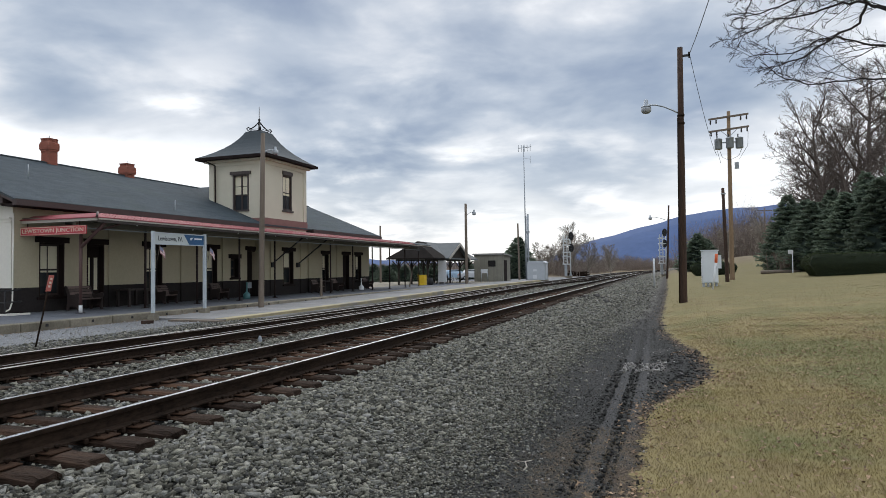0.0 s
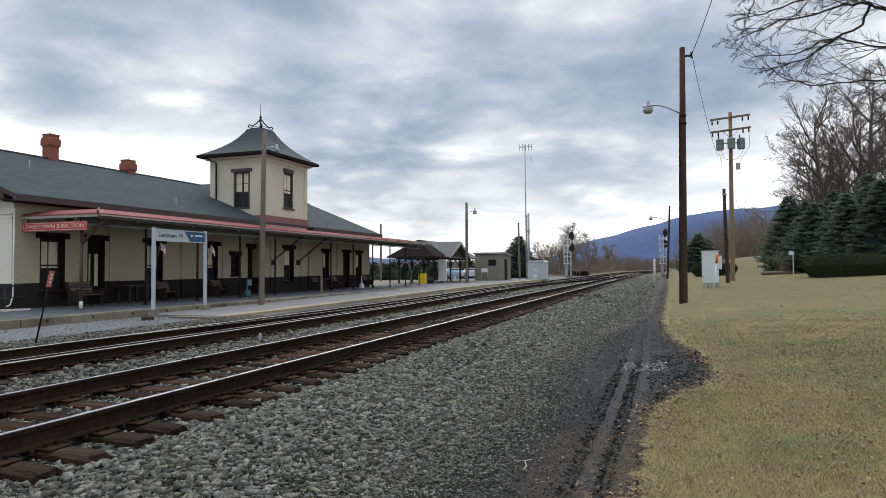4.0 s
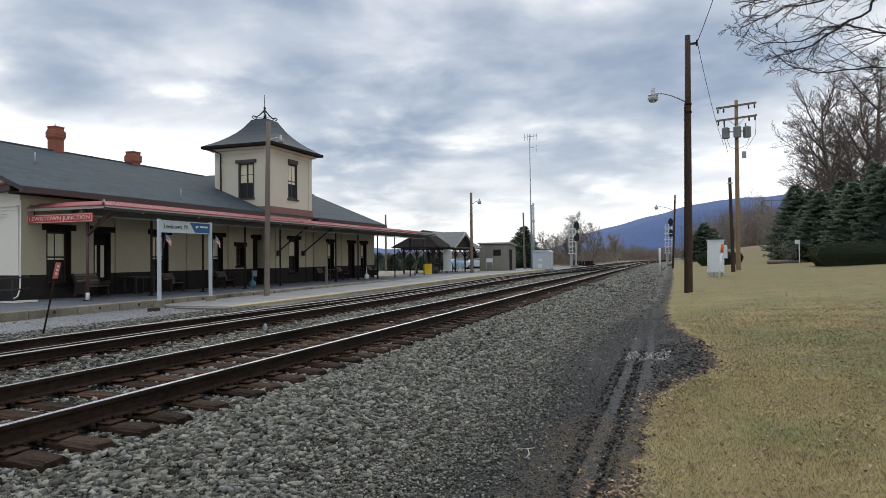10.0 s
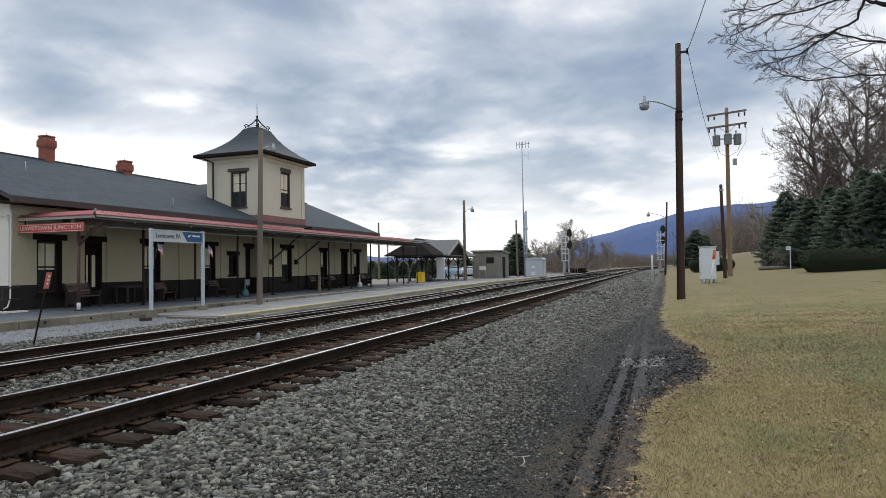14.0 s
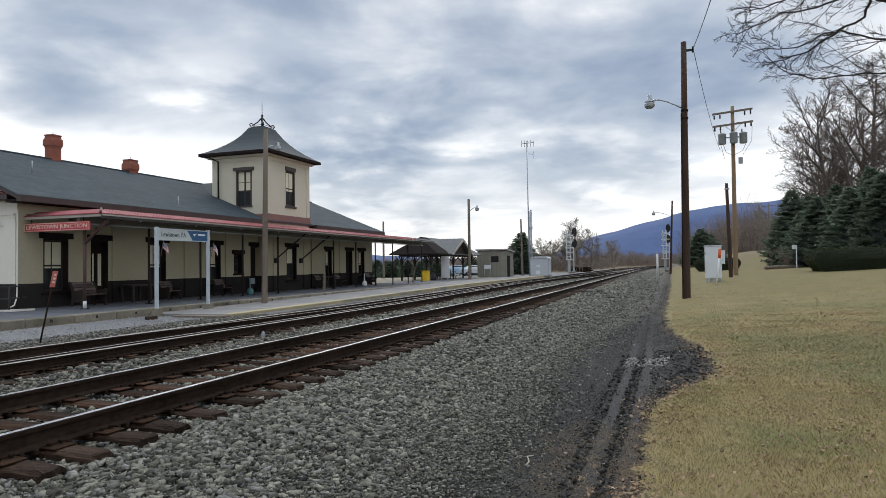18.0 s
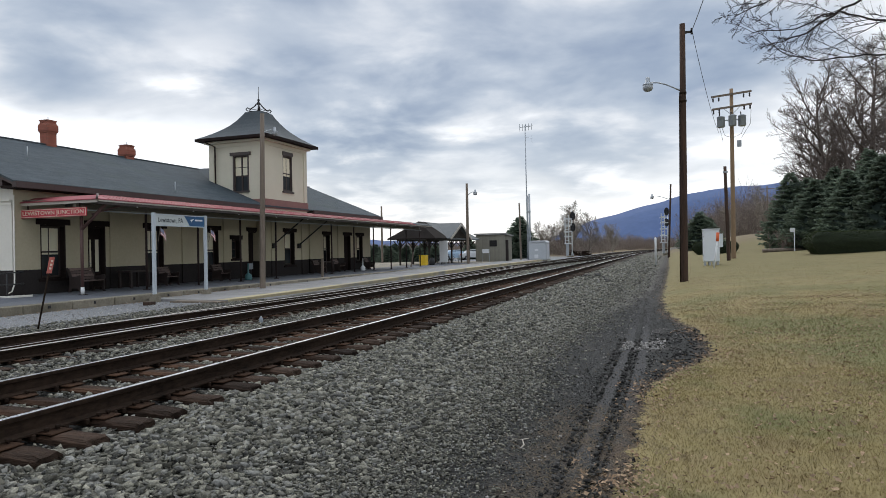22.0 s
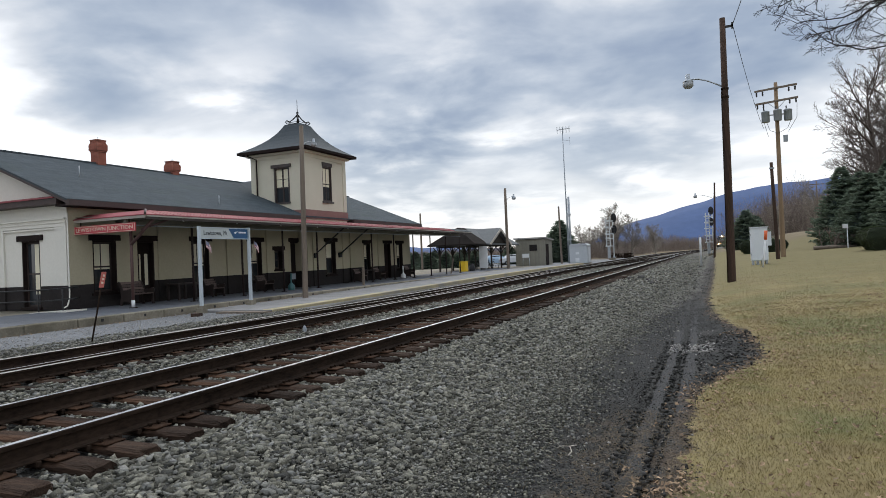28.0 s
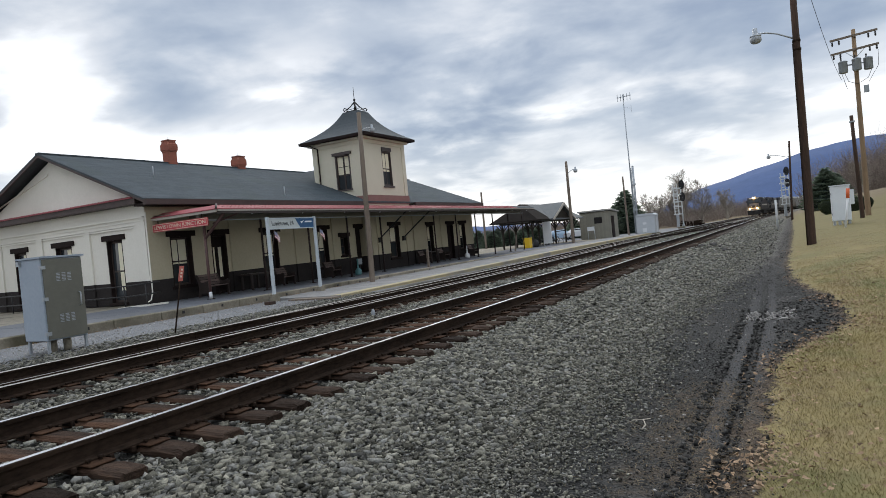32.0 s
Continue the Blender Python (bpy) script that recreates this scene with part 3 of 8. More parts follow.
def axis_steps(*runs):
    """Cuts along one axis: runs of (from, to, step)."""
    vals = set()
    for a, b, s in runs:
        n = max(1, round((b - a) / s))
        vals.update(round(a + (b - a) * i / n, 4) for i in range(n + 1))
    return sorted(vals)


def build_ground():
    xs = axis_steps((-4000, -400, 900), (-400, -60, 40), (-60, -16, 4), (-16, -12.6, 0.4), (-12.6, -2.4, 0.2), (-2.4, 1.0, 0.07), (1, 6, 0.3), (6, 20, 1), (20, 80, 4), (80, 400, 40), (400, 4000, 900))
    ys = axis_steps((-4000, -400, 900), (-400, -60, 40), (-60, 0, 6), (0, 2, 0.5), (2, 16, 0.14), (16, 40, 0.5), (40, 140, 2), (140, 400, 10), (400, 5000, 460))
    verts = [(x, y, ground_z(x, y) if y < 700 else -0.3) for y in ys for x in xs]
    w = len(xs)
    faces = [(j * w + i, j * w + i + 1, (j + 1) * w + i + 1, (j + 1) * w + i) for j in range(len(ys) - 1) for i in range(w - 1)]
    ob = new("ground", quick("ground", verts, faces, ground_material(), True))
    tagged(ob, "grey gravel, black cinder path and dry straw-coloured lawn", "ground", kind="structure")


build_ground()


# ---- railway tracks ----
def rail_profile(w=1.0):
    return [(-0.07, -0.17), (0.07, -0.17), (0.07, -0.158), (0.012, -0.138), (0.010, -0.045), (0.036, -0.036), (0.0365, -0.008), (0.028, 0.0), (0.006, 0.0005), (-0.010, 0.0005), (-0.028, 0.0), (-0.0365, -0.008), (-0.036, -0.036), (-0.010, -0.045), (-0.012, -0.138), (-0.07, -0.158)]


def rail_mesh(x, height, stops, shiny, bright_side):
    prof = rail_profile()
    n = len(prof)
    verts, faces, mats = [], [], []
    for s in stops:
        px, py, a = on_track(x, s)
        z = height(s)
        for u, v in prof:
            verts.append((px + u * math.cos(a), py + u * math.sin(a), z + v))
    for j in range(len(stops) - 1):
        for i in range(n):
            faces.append((j * n + i, j * n + (i + 1) % n, (j + 1) * n + (i + 1) % n, (j + 1) * n + i))
            mats.append(1 if i in ((6, 7, 8, 9) if bright_side else (7, 8, 9)) else 0)
    faces += [tuple(range(n))[::-1], tuple(range((len(stops) - 1) * n, len(stops) * n))]
    mats += [0, 0]
    me = quick("rail", verts, faces, [M["rust"], shiny])
    me.polygons.foreach_set("material_index", mats)
    return me


# the far ties are lighter than the near ones
M["paletie"] = surface("pale_tie_wood", (0.045, 0.036, 0.030), (0.125, 0.100, 0.082), 3, 0.95, 0.3, island=0.3)


def build_track(name, xc, height, label, ties_from, ties_to, first, shiny, bright_side):
    t = thing(name, (xc, 0, -0.2), label, "railway track", "parallel railway tracks", "structure")
    stops = axis_steps((-12, 16, 4), (16, 48, 2), (48, 117, 6), (117, 460, 8))
    for sx in (-HALF, HALF):
        part("rail", rail_mesh(xc + sx, height, stops, shiny, bright_side), None, t, world=True)
    rng = random.Random(5 if xc > -7 else 6)
    meshes = []
    for k in range(5):
        bm = bmesh.new()
        # a worn timber: cut in lengths, its edges rounded and broken, the ends split
        us = [-1.3, -1.27, -1.05, -0.9, -0.6, 0.0, 0.6, 0.9, 1.05, 1.27, 1.3]
        rings = []
        for u in us:
            end = abs(u) > 1.28
            ring = [(-0.115, -0.17), (0.115, -0.17), (0.115, -0.03), (0.085, -0.004), (0.0, 0.0), (-0.085, -0.004), (-0.115, -0.03)]
            rings.append([bm.verts.new((u + rng.uniform(-0.025, 0.025) * (1 if end else 0.3), p * (0.93 if end else 1) + rng.uniform(-0.010, 0.010), q - (0.012 if end and q > -0.1 else 0) + rng.uniform(-0.010, 0.004))) for p, q in ring])
        for r, q in zip(rings, rings[1:]):
            for i in range(7):
                bm.faces.new((r[i], r[(i + 1) % 7], q[(i + 1) % 7], q[i]))
        bm.faces.new(rings[0][::-1]), bm.faces.new(rings[-1])
        meshes.append(mesh_of("tie", bm, M["tie"]))
    bm = bmesh.new()
    soft_box(bm, (-0.2, -0.1, 0.0), (0.2, 0.1, 0.016), 0.006)
    plate = mesh_of("tie_plate", bm, M["plate"])
    bm = bmesh.new()
    for dx, dy in ((-0.095, -0.05), (0.095, 0.05), (0.095, -0.05)):
        box(bm, (dx - 0.009, dy - 0.009, 0), (dx + 0.009, dy + 0.009, 0.035))
        soft_box(bm, (dx - 0.018, dy - 0.02, 0.03), (dx + 0.018, dy + 0.02, 0.05), 0.005)
    spikes = mesh_of("spike_set", bm, M["rust"])
    bm = bmesh.new()
    for dy in (-0.15, 0.15):
        soft_box(bm, (-0.085, dy - 0.02, -0.03), (0.085, dy + 0.02, 0.018), 0.008)
    anchor = mesh_of("rail_anchor", bm, M["rust"])
    rest, rest_f = [], []
    spots, centres = [], list(first)
    while centres[0] > -3:
        centres.insert(0, centres[0] - 0.495 + rng.uniform(-0.03, 0.03))
    while centres[-1] < ties_to:
        centres.append(centres[-1] + 0.495 + rng.uniform(-0.04, 0.04))
    for y in centres:
        spots.append((y, height(y) - 0.185, rng.uniform(-0.035, 0.035), rng.uniform(-1.5, 1.5)))
    for y, z, dx, rz in spots:
        if ties_from <= y < ties_from + 46:
            ob = part("tie", meshes[rng.randrange(5)], None, t)
            ob.matrix_basis = pose(dx, y, z + 0.2 + rng.uniform(-0.008, 0.004), 0, 0, rz)
            if y < ties_from + 26:
                for sx in (-HALF, HALF):
                    for mesh, nm in ((plate, "tie_plate"), (spikes, "spike_set"), (anchor, "rail_anchor")):
                        o = part(nm, mesh, None, t)
                        o.matrix_basis = pose(sx, y, z + 0.2, 0, 0, 180 if sx < 0 else 0)
        else:
            px, py, a = on_track(xc, y)
            c, s = math.cos(a), math.sin(a)
            n = len(rest)
            for zz in (z - 0.1, z):
                for u, v in ((-1.3, -0.115), (1.3, -0.115), (1.3, 0.115), (-1.3, 0.115)):
                    rest.append((px + u * c - v * s, py + u * s + v * c, zz))
            rest_f += [tuple(n + i for i in f) for f in ((4, 5, 6, 7), (0, 1, 5, 4), (1, 2, 6, 5), (2, 3, 7, 6), (3, 0, 4, 7))]
    tagged(part("far_ties", quick("far_ties", rest, rest_f, M["paletie"]), None, t, world=True), kind="stuff")
    return spots


TIES = build_track("railway_track", MAIN_X, lambda y: 0.0, "main track with polished rails on rusty creosoted ties", 1.0, 230, (3.475, 3.895, 4.395, 4.795, 5.355, 5.965, 6.345), M["railtop"], False)
SIDE_TIES = build_track("railway_track", SIDE_X, siding_z, "second track with dull rails on dark ties beside the platform", 4.0, 230, (5.0,), M["dullhead"], True)


# ---- ballast ----
def build_ballast():
    rng = np.random.default_rng(11)
    shapes = []
    for k in range(12):
        v = np.array([(a, b, c) for a in (-1, 1) for b in (-1, 1) for c in (-1, 1)], float)
        v *= rng.uniform(0.15, 1.25, (8, 3))
        v *= rng.uniform((0.8, 0.5, 0.3), (1.45, 1.1, 0.75))
        shapes.append(v)
    quads = np.array([(0, 1, 3, 2), (4, 6, 7, 5), (0, 4, 5, 1), (2, 3, 7, 6), (0, 2, 6, 4), (1, 5, 7, 3)])
    tie_y = {MAIN_X: np.array([s[0] for s in TIES]), SIDE_X: np.array([s[0] for s in SIDE_TIES])}
    pos = []

    def scatter(x0, x1, y0, y1, per, size, lift=0.15, fade=None, verge=False):
        n = int((x1 - x0) * (y1 - y0) * per)
        for x, y, r in zip(rng.uniform(x0, x1, n), rng.uniform(y0, y1, n), (0.45 + 1.25 * rng.random(n) ** 1.6) * size):
            if fade and rng.random() > fade(x):
                continue
            if verge and x > verge_x(y) + 0.13 * noise.noise(Vector((x * 5, y * 3, 1))) + rng.normal(0.0, 0.05):
                continue
            w = x + 0.02 * max(y - 11.0, 0.0)
            if verge and 4.6 < y < 14 and (-0.70 < w < -0.57 or -0.44 < w < -0.30) and rng.random() < 0.7:
                continue
            skip = False
            for xc, ty in tie_y.items():
                if abs(x - xc) < 1.34 and np.abs(ty - y).min() < 0.125 + r * 0.4:
                    skip = True
                if abs(abs(x - xc) - HALF) < 0.085 + r * 0.5:
                    skip = True
            if not skip:
                pos.append((x, y, ground_z(x, y) + lift * r + rng.uniform(-0.006, 0.02), r))

    edge = lambda x: 1.0 if x < -3.6 else max(0.0, (-1.9 - x) / 1.7) ** 1.3
    scatter(-4.45, -1.9, 2.0, 9.0, 1800, 0.0255, fade=edge)
    scatter(-3.4, -1.2, 2.0, 8.0, 1700, 0.013, fade=lambda x: 0.95 if x < -1.9 else max(0.0, (-1.2 - x) * 1.25))
    scatter(-2.7, -0.95, 2.0, 8.5, 1900, 0.0105, fade=lambda x: 1.0 if x < -1.7 else max(0.0, (-0.95 - x) / 0.75) ** 1.2)
    scatter(-2.7, -1.1, 8.5, 16.0, 750, 0.0135, fade=lambda x: 1.0 if x < -1.8 else max(0.0, (-1.1 - x) / 0.7) ** 1.2)
    scatter(-2.2, -0.7, 13.0, 34.0, 190, 0.017, fade=lambda x: 1.0 if x < -1.5 else max(0.0, (-0.7 - x) / 0.8))
    scatter(-3.2, -1.5, 8.0, 14.0, 900, 0.016, fade=lambda x: 0.9 if x < -2.1 else max(0.0, 1.3 * (-1.5 - x)))
    scatter(-3.4, -1.4, 14.0, 26.0, 300, 0.023, fade=lambda x: 0.9 if x < -2.2 else max(0.0, 1.0 * (-1.4 - x)))
    scatter(-3.6, -0.6, 26.0, 60.0, 50, 0.042, fade=lambda x: 0.9 if x < -2.2 else max(0.0, 0.55 * (-0.6 - x)))
    scatter(-4.45, -2.0, 9.0, 18.0, 950, 0.026, fade=edge)
    scatter(-4.45, -1.9, 18.0, 30.0, 330, 0.034, fade=edge)
    scatter(-4.45, -1.9, 30.0, 60.0, 70, 0.05, fade=edge)
    scatter(-4.45, -1.1, 60.0, 112.0, 34, 0.06)
    scatter(-8.8, -4.2, 60.0, 112.0, 24, 0.06)
    scatter(-12.4, -8.6, 26.0, 60.0, 40, 0.05)
    scatter(-4.45, -1.9, -4.0, 2.0, 500, 0.029, fade=edge)
    scatter(-8.8, -4.2, -4.0, 3.0, 260, 0.027)
    scatter(-6.9, -4.2, 2.0, 16.0, 520, 0.024)
    scatter(-8.8, -6.8, 3.0, 16.0, 800, 0.026)
    scatter(-8.8, -6.7, 16.0, 30.0, 200, 0.042)
    scatter(-6.7, -4.2, 16.0, 30.0, 95, 0.042)
    scatter(-8.8, -4.2, 30.0, 60.0, 60, 0.05)
    scatter(-11.3, -8.6, 5.0, 26.0, 90, 0.038)
    scatter(-13.4, -11.2, 5.5, 18.0, 330, 0.020)
    def heap(name, material, label, category):
        n = len(pos)
        P = np.array(pos)
        pos.clear()
        ang, tilt, which = rng.uniform(0, math.tau, n), rng.uniform(-0.8, 0.8, n), rng.integers(0, 12, n)
        V = np.array(shapes)[which] * P[:, 3][:, None, None]
        c, s, ct, st = np.cos(ang)[:, None], np.sin(ang)[:, None], np.cos(tilt)[:, None], np.sin(tilt)[:, None]
        X, Y, Z = V[..., 0], V[..., 1] * ct - V[..., 2] * st, V[..., 1] * st + V[..., 2] * ct
        W = np.stack([X * c - Y * s + P[:, 0:1], X * s + Y * c + P[:, 1:2], Z + P[:, 2:3]], -1).reshape(-1, 3)
        F = (quads[None] + 8 * np.arange(n)[:, None, None]).reshape(-1, 4)
        me = bpy.data.meshes.new(name)
        me.vertices.add(len(W)), me.loops.add(F.size), me.polygons.add(len(F))
        me.vertices.foreach_set("co", W.ravel())
        me.loops.foreach_set("vertex_index", F.ravel())
        me.polygons.foreach_set("loop_start", np.arange(0, F.size, 4))
        me.materials.append(material)
        me.update(calc_edges=True)
        tagged(new(name, me), label, category, kind="stuff")

    heap("ballast", M["stone"], "loose grey crushed-stone ballast along the rails", "ballast")
    dark = lambda x: min(1.0, max(0.0, 0.8 * (x + 2.0)))
    scatter(-2.4, 0.6, 2.0, 9.0, 1500, 0.0062, fade=dark, verge=True)
    scatter(-1.9, 0.6, 9.0, 18.0, 380, 0.0068, fade=dark, verge=True)
    scatter(-1.5, 0.3, 18.0, 46.0, 45, 0.013, verge=True)
    for c in (-0.47, -0.54, -0.73, -0.79):
        scatter(c - 0.024, c + 0.024, 4.0, 12.0, 900, 0.019)
    scatter(-0.32, 0.75, 8.4, 12.8, 170, 0.017, verge=True)
    for y in np.arange(4.0, 22.0, 0.5):
        v = verge_x(y + 0.25)
        scatter(v - 0.12, v + 0.06, y, y + 0.5, 120, 0.012, verge=True)
    heap("cinders", M["cinder"], "black cinders and clods on the service path", "cinders")
    scatter(-0.72, -0.05, 10.75, 11.6, 700, 0.016)
    scatter(-2.4, 0.2, 3.0, 14.0, 34, 0.009, verge=True)
    scatter(-16.15, -13.3, 4.0, 16.6, 95, 0.013)
    scatter(-16.1, -13.5, 16.9, 30.0, 60, 0.012)
    heap("pale_gravel", M["pebble"], "small patch of pale gravel across the path", "gravel")


build_ballast()


def crossover():
    """Rails that lead from the second track over to the main track, with joint bars on the near rails."""
    t = thing("crossover_track", (-7.7, 70, -0.2), "crossover rails curving from the second track to the main track", "railway track", "parallel railway tracks", "structure")
    prof = rail_profile()
    n = len(prof)
    for off in (-HALF, HALF):
        verts, faces, mats = [], [], []
        stops = axis_steps((50, 98, 2))
        for y in stops:
            x = SIDE_X + (MAIN_X - SIDE_X) * smooth(42, 106, y) + off
            for u, v in prof:
                verts.append((x + u, y, v - 0.012))
        for j in range(len(stops) - 1):
            for i in range(n):
                faces.append((j * n + i, j * n + (i + 1) % n, (j + 1) * n + (i + 1) % n, (j + 1) * n + i))
                mats.append(1 if i in (7, 8, 9) else 0)
        me = quick("rail", verts, faces, [M["rust"], M["dullhead"]])
        me.polygons.foreach_set("material_index", mats)
        part("rail", me, None, t, world=True)
    # closure rails of the turnout inside the second track
    for path in (lambda y: SIDE_X + HALF - 0.25 - 0.004 * (y - 4), lambda y: SIDE_X - HALF + 0.62 * smooth(8, 20, y)):
        verts, faces, mats = [], [], []
        stops = axis_steps((3, 47, 2)) if not verts and path(4) > SIDE_X else axis_steps((9, 47, 2))
        for y in stops:
            for u, v in prof:
                verts.append((path(y) + u, y, siding_z(y) + v - 0.004))
        for j in range(len(stops) - 1):
            for i in range(n):
                faces.append((j * n + i, j * n + (i + 1) % n, (j + 1) * n + (i + 1) % n, (j + 1) * n + i))
                mats.append(1 if i in (7, 8, 9) else 0)
        faces += [tuple(range(n))[::-1], tuple(range((len(stops) - 1) * n, len(stops) * n))]
        me = quick("closure_rail", verts, faces, [M["rust"], M["dullhead"]])
        me.polygons.foreach_set("material_index", mats + [0, 0])
        part("closure_rail", me, None, t, world=True)
    for x, y in ((SIDE_X + HALF, 17.4), (SIDE_X - HALF, 15.6), (SIDE_X + HALF, 29.5)):
        z = siding_z(y)
        bar = bmesh.new()
        for s in (-1, 1):
            soft_box(bar, (x + s * 0.014 - 0.012, y - 0.45, z - 0.135), (x + s * 0.014 + 0.012, y + 0.45, z - 0.048), 0.006)
            for k in range(4):
                b = y - 0.33 + 0.22 * k
                soft_box(bar, (x + s * 0.036 - 0.014, b - 0.018, z - 0.108), (x + s * 0.036 + 0.014, b + 0.018, z - 0.072), 0.004)
        part("joint_bar", bar, M["rust"], t, "rusty bolted joint bar", world=True)


crossover()


# ---- station ----
PLAT_Z, CURB_X, WALL_X, END_Y, FAR_Y = -0.06, -16.2, -20.6, 15.6, 42.8


def wall_boxes(bm, plane, thick, axis, a0, a1, z0, z1, holes):
    """One connected wall on one plane with openings cut through it. axis: the way it runs. holes: rows of (from, to, bottom, top)."""
    ca = sorted({a0, a1, *(v for h in holes for v in h[:2] if a0 < v < a1)})
    cz = sorted({z0, z1, *(v for h in holes for v in h[2:] if z0 < v < z1)})
    sign = -1 if axis == "y" else 1
    made = {}

    def vert(i, j, k):
        if (i, j, k) not in made:
            p = plane + sign * thick * k
            made[i, j, k] = bm.verts.new((p, ca[i], cz[j]) if axis == "y" else (ca[i], p, cz[j]))
        return made[i, j, k]

    def is_solid(i, j):
        if not (0 <= i < len(ca) - 1 and 0 <= j < len(cz) - 1):
            return False
        a, z = (ca[i] + ca[i + 1]) / 2, (cz[j] + cz[j + 1]) / 2
        return not any(h[0] < a < h[1] and h[2] < z < h[3] for h in holes)
    for i in range(len(ca) - 1):
        for j in range(len(cz) - 1):
            if not is_solid(i, j):
                continue
            for k in (0, 1):
                bm.faces.new((vert(i, j, k), vert(i + 1, j, k), vert(i + 1, j + 1, k), vert(i, j + 1, k)))
            for (di, dj), (p, q) in (((-1, 0), ((i, j), (i, j + 1))), ((1, 0), ((i + 1, j), (i + 1, j + 1))), ((0, -1), ((i, j), (i + 1, j))), ((0, 1), ((i, j + 1), (i + 1, j + 1)))):
                if not is_solid(i + di, j + dj):
                    bm.faces.new((vert(*p, 0), vert(*q, 0), vert(*q, 1), vert(*p, 1)))


def stretches(a, b, gaps):
    """The runs between full-height gaps."""
    runs = []
    for g in sorted(gaps):
        runs.append((a, g[0]))
        a = g[1]
    return [r for r in runs + [(a, b)] if r[1] - r[0] > 0.02]


def window_unit(house, y0, y1, z0, z1, x, blind=0.5, name="window", panes=2, wall=0.3, trim="trim", ear=0.16, setback=0.27):
    """A sash window set back in the front wall: dark lining, frame, panes, blind, lintel and sill."""
    w = part(name, boxes(((x - wall, y0, z0), (x - 0.004, y0 + 0.05, z1)), ((x - wall, y1 - 0.05, z0), (x - 0.004, y1, z1)), ((x - wall, y0 + 0.05, z1 - 0.05), (x - 0.004, y1 - 0.05, z1)), ((x - wall, y0 + 0.05, z0), (x - 0.004, y1 - 0.05, z0 + 0.04))), M[trim], house, world=True)
    f = bmesh.new()
    xa, xb = x - setback, x - setback + 0.05
    zm = (z0 + z1) / 2
    for p, q in ((y0 + 0.05, y0 + 0.11), (y1 - 0.11, y1 - 0.05)):
        box(f, (xa, p, z0 + 0.04), (xb, q, z1 - 0.05))
    for p, q in ((z0 + 0.04, z0 + 0.11), (zm - 0.03, zm + 0.03), (z1 - 0.11, z1 - 0.05)):
        box(f, (xa + 0.003, y0 + 0.11, p), (xb - 0.003, y1 - 0.11, q))
    for k in range(1, panes):
        ym = y0 + (y1 - y0) * k / panes
        box(f, (xa + 0.006, ym - 0.018, z0 + 0.11), (xb - 0.006, ym + 0.018, z1 - 0.11))
    part("window_frame", f, M["sash"], w, world=True)
    for lo, hi in ((z0 + 0.11, zm - 0.03), (zm + 0.03, z1 - 0.11)):
        part("pane", boxes(((xa + 0.02, y0 + 0.11, lo), (xa + 0.026, y1 - 0.11, hi))), M["glass"], w, world=True)
    if blind:
        zb = z1 - 0.11 - blind * (z1 - z0 - 0.2)
        part("blind", boxes(((xa + 0.03, y0 + 0.12, zb), (xa + 0.034, y1 - 0.12, z1 - 0.112))), M["blind"], w, "cream roller blind drawn part way", world=True)
    part("lintel", boxes(((x - 0.02, y0 - ear, z1), (x + 0.06, y1 + ear, z1 + 0.21))), M[trim], w, world=True)
    part("sill", boxes(((x - 0.05, y0 - 0.08, z0 - 0.09), (x + 0.07, y1 + 0.08, z0))), M[trim], w, world=True)
    return w


def end_window(house, x0, x1, z0, z1, y):
    """A sash window in the end wall."""
    w = part("window", boxes(((x0, y + 0.004, z0), (x0 + 0.05, y + 0.3, z1)), ((x1 - 0.05, y + 0.004, z0), (x1, y + 0.3, z1)), ((x0 + 0.05, y + 0.004, z1 - 0.05), (x1 - 0.05, y + 0.3, z1))), M["trim"], house, world=True)
    f = bmesh.new()
    ya, yb, zm = y + 0.14, y + 0.19, (z0 + z1) / 2
    for p, q in ((x0 + 0.05, x0 + 0.11), (x1 - 0.11, x1 - 0.05)):
        box(f, (p, ya, z0), (q, yb, z1 - 0.05))
    for p, q in ((z0, z0 + 0.08), (zm - 0.03, zm + 0.03), (z1 - 0.11, z1 - 0.05)):
        box(f, (x0 + 0.11, ya + 0.003, p), (x1 - 0.11, yb - 0.003, q))
    part("window_frame", f, M["sash"], w, world=True)
    for lo, hi in ((z0 + 0.08, zm - 0.03), (zm + 0.03, z1 - 0.11)):
        part("pane", boxes(((x0 + 0.11, ya + 0.02, lo), (x1 - 0.11, ya + 0.026, hi))), M["glass"], w, world=True)
    part("blind", boxes(((x0 + 0.5 * (x1 - x0), ya + 0.008, z0 + 0.45), (x1 - 0.12, ya + 0.014, z1 - 0.12))), M["blind"], w, world=True)
    part("lintel", boxes(((x0 - 0.2, y - 0.06, z1), (x1 + 0.2, y + 0.02, z1 + 0.2))), M["trim"], w, world=True)
    part("sill", boxes(((x0 - 0.06, y - 0.08, z0 - 0.09), (x1 + 0.06, y + 0.05, z0))), M["trim"], w, world=True)


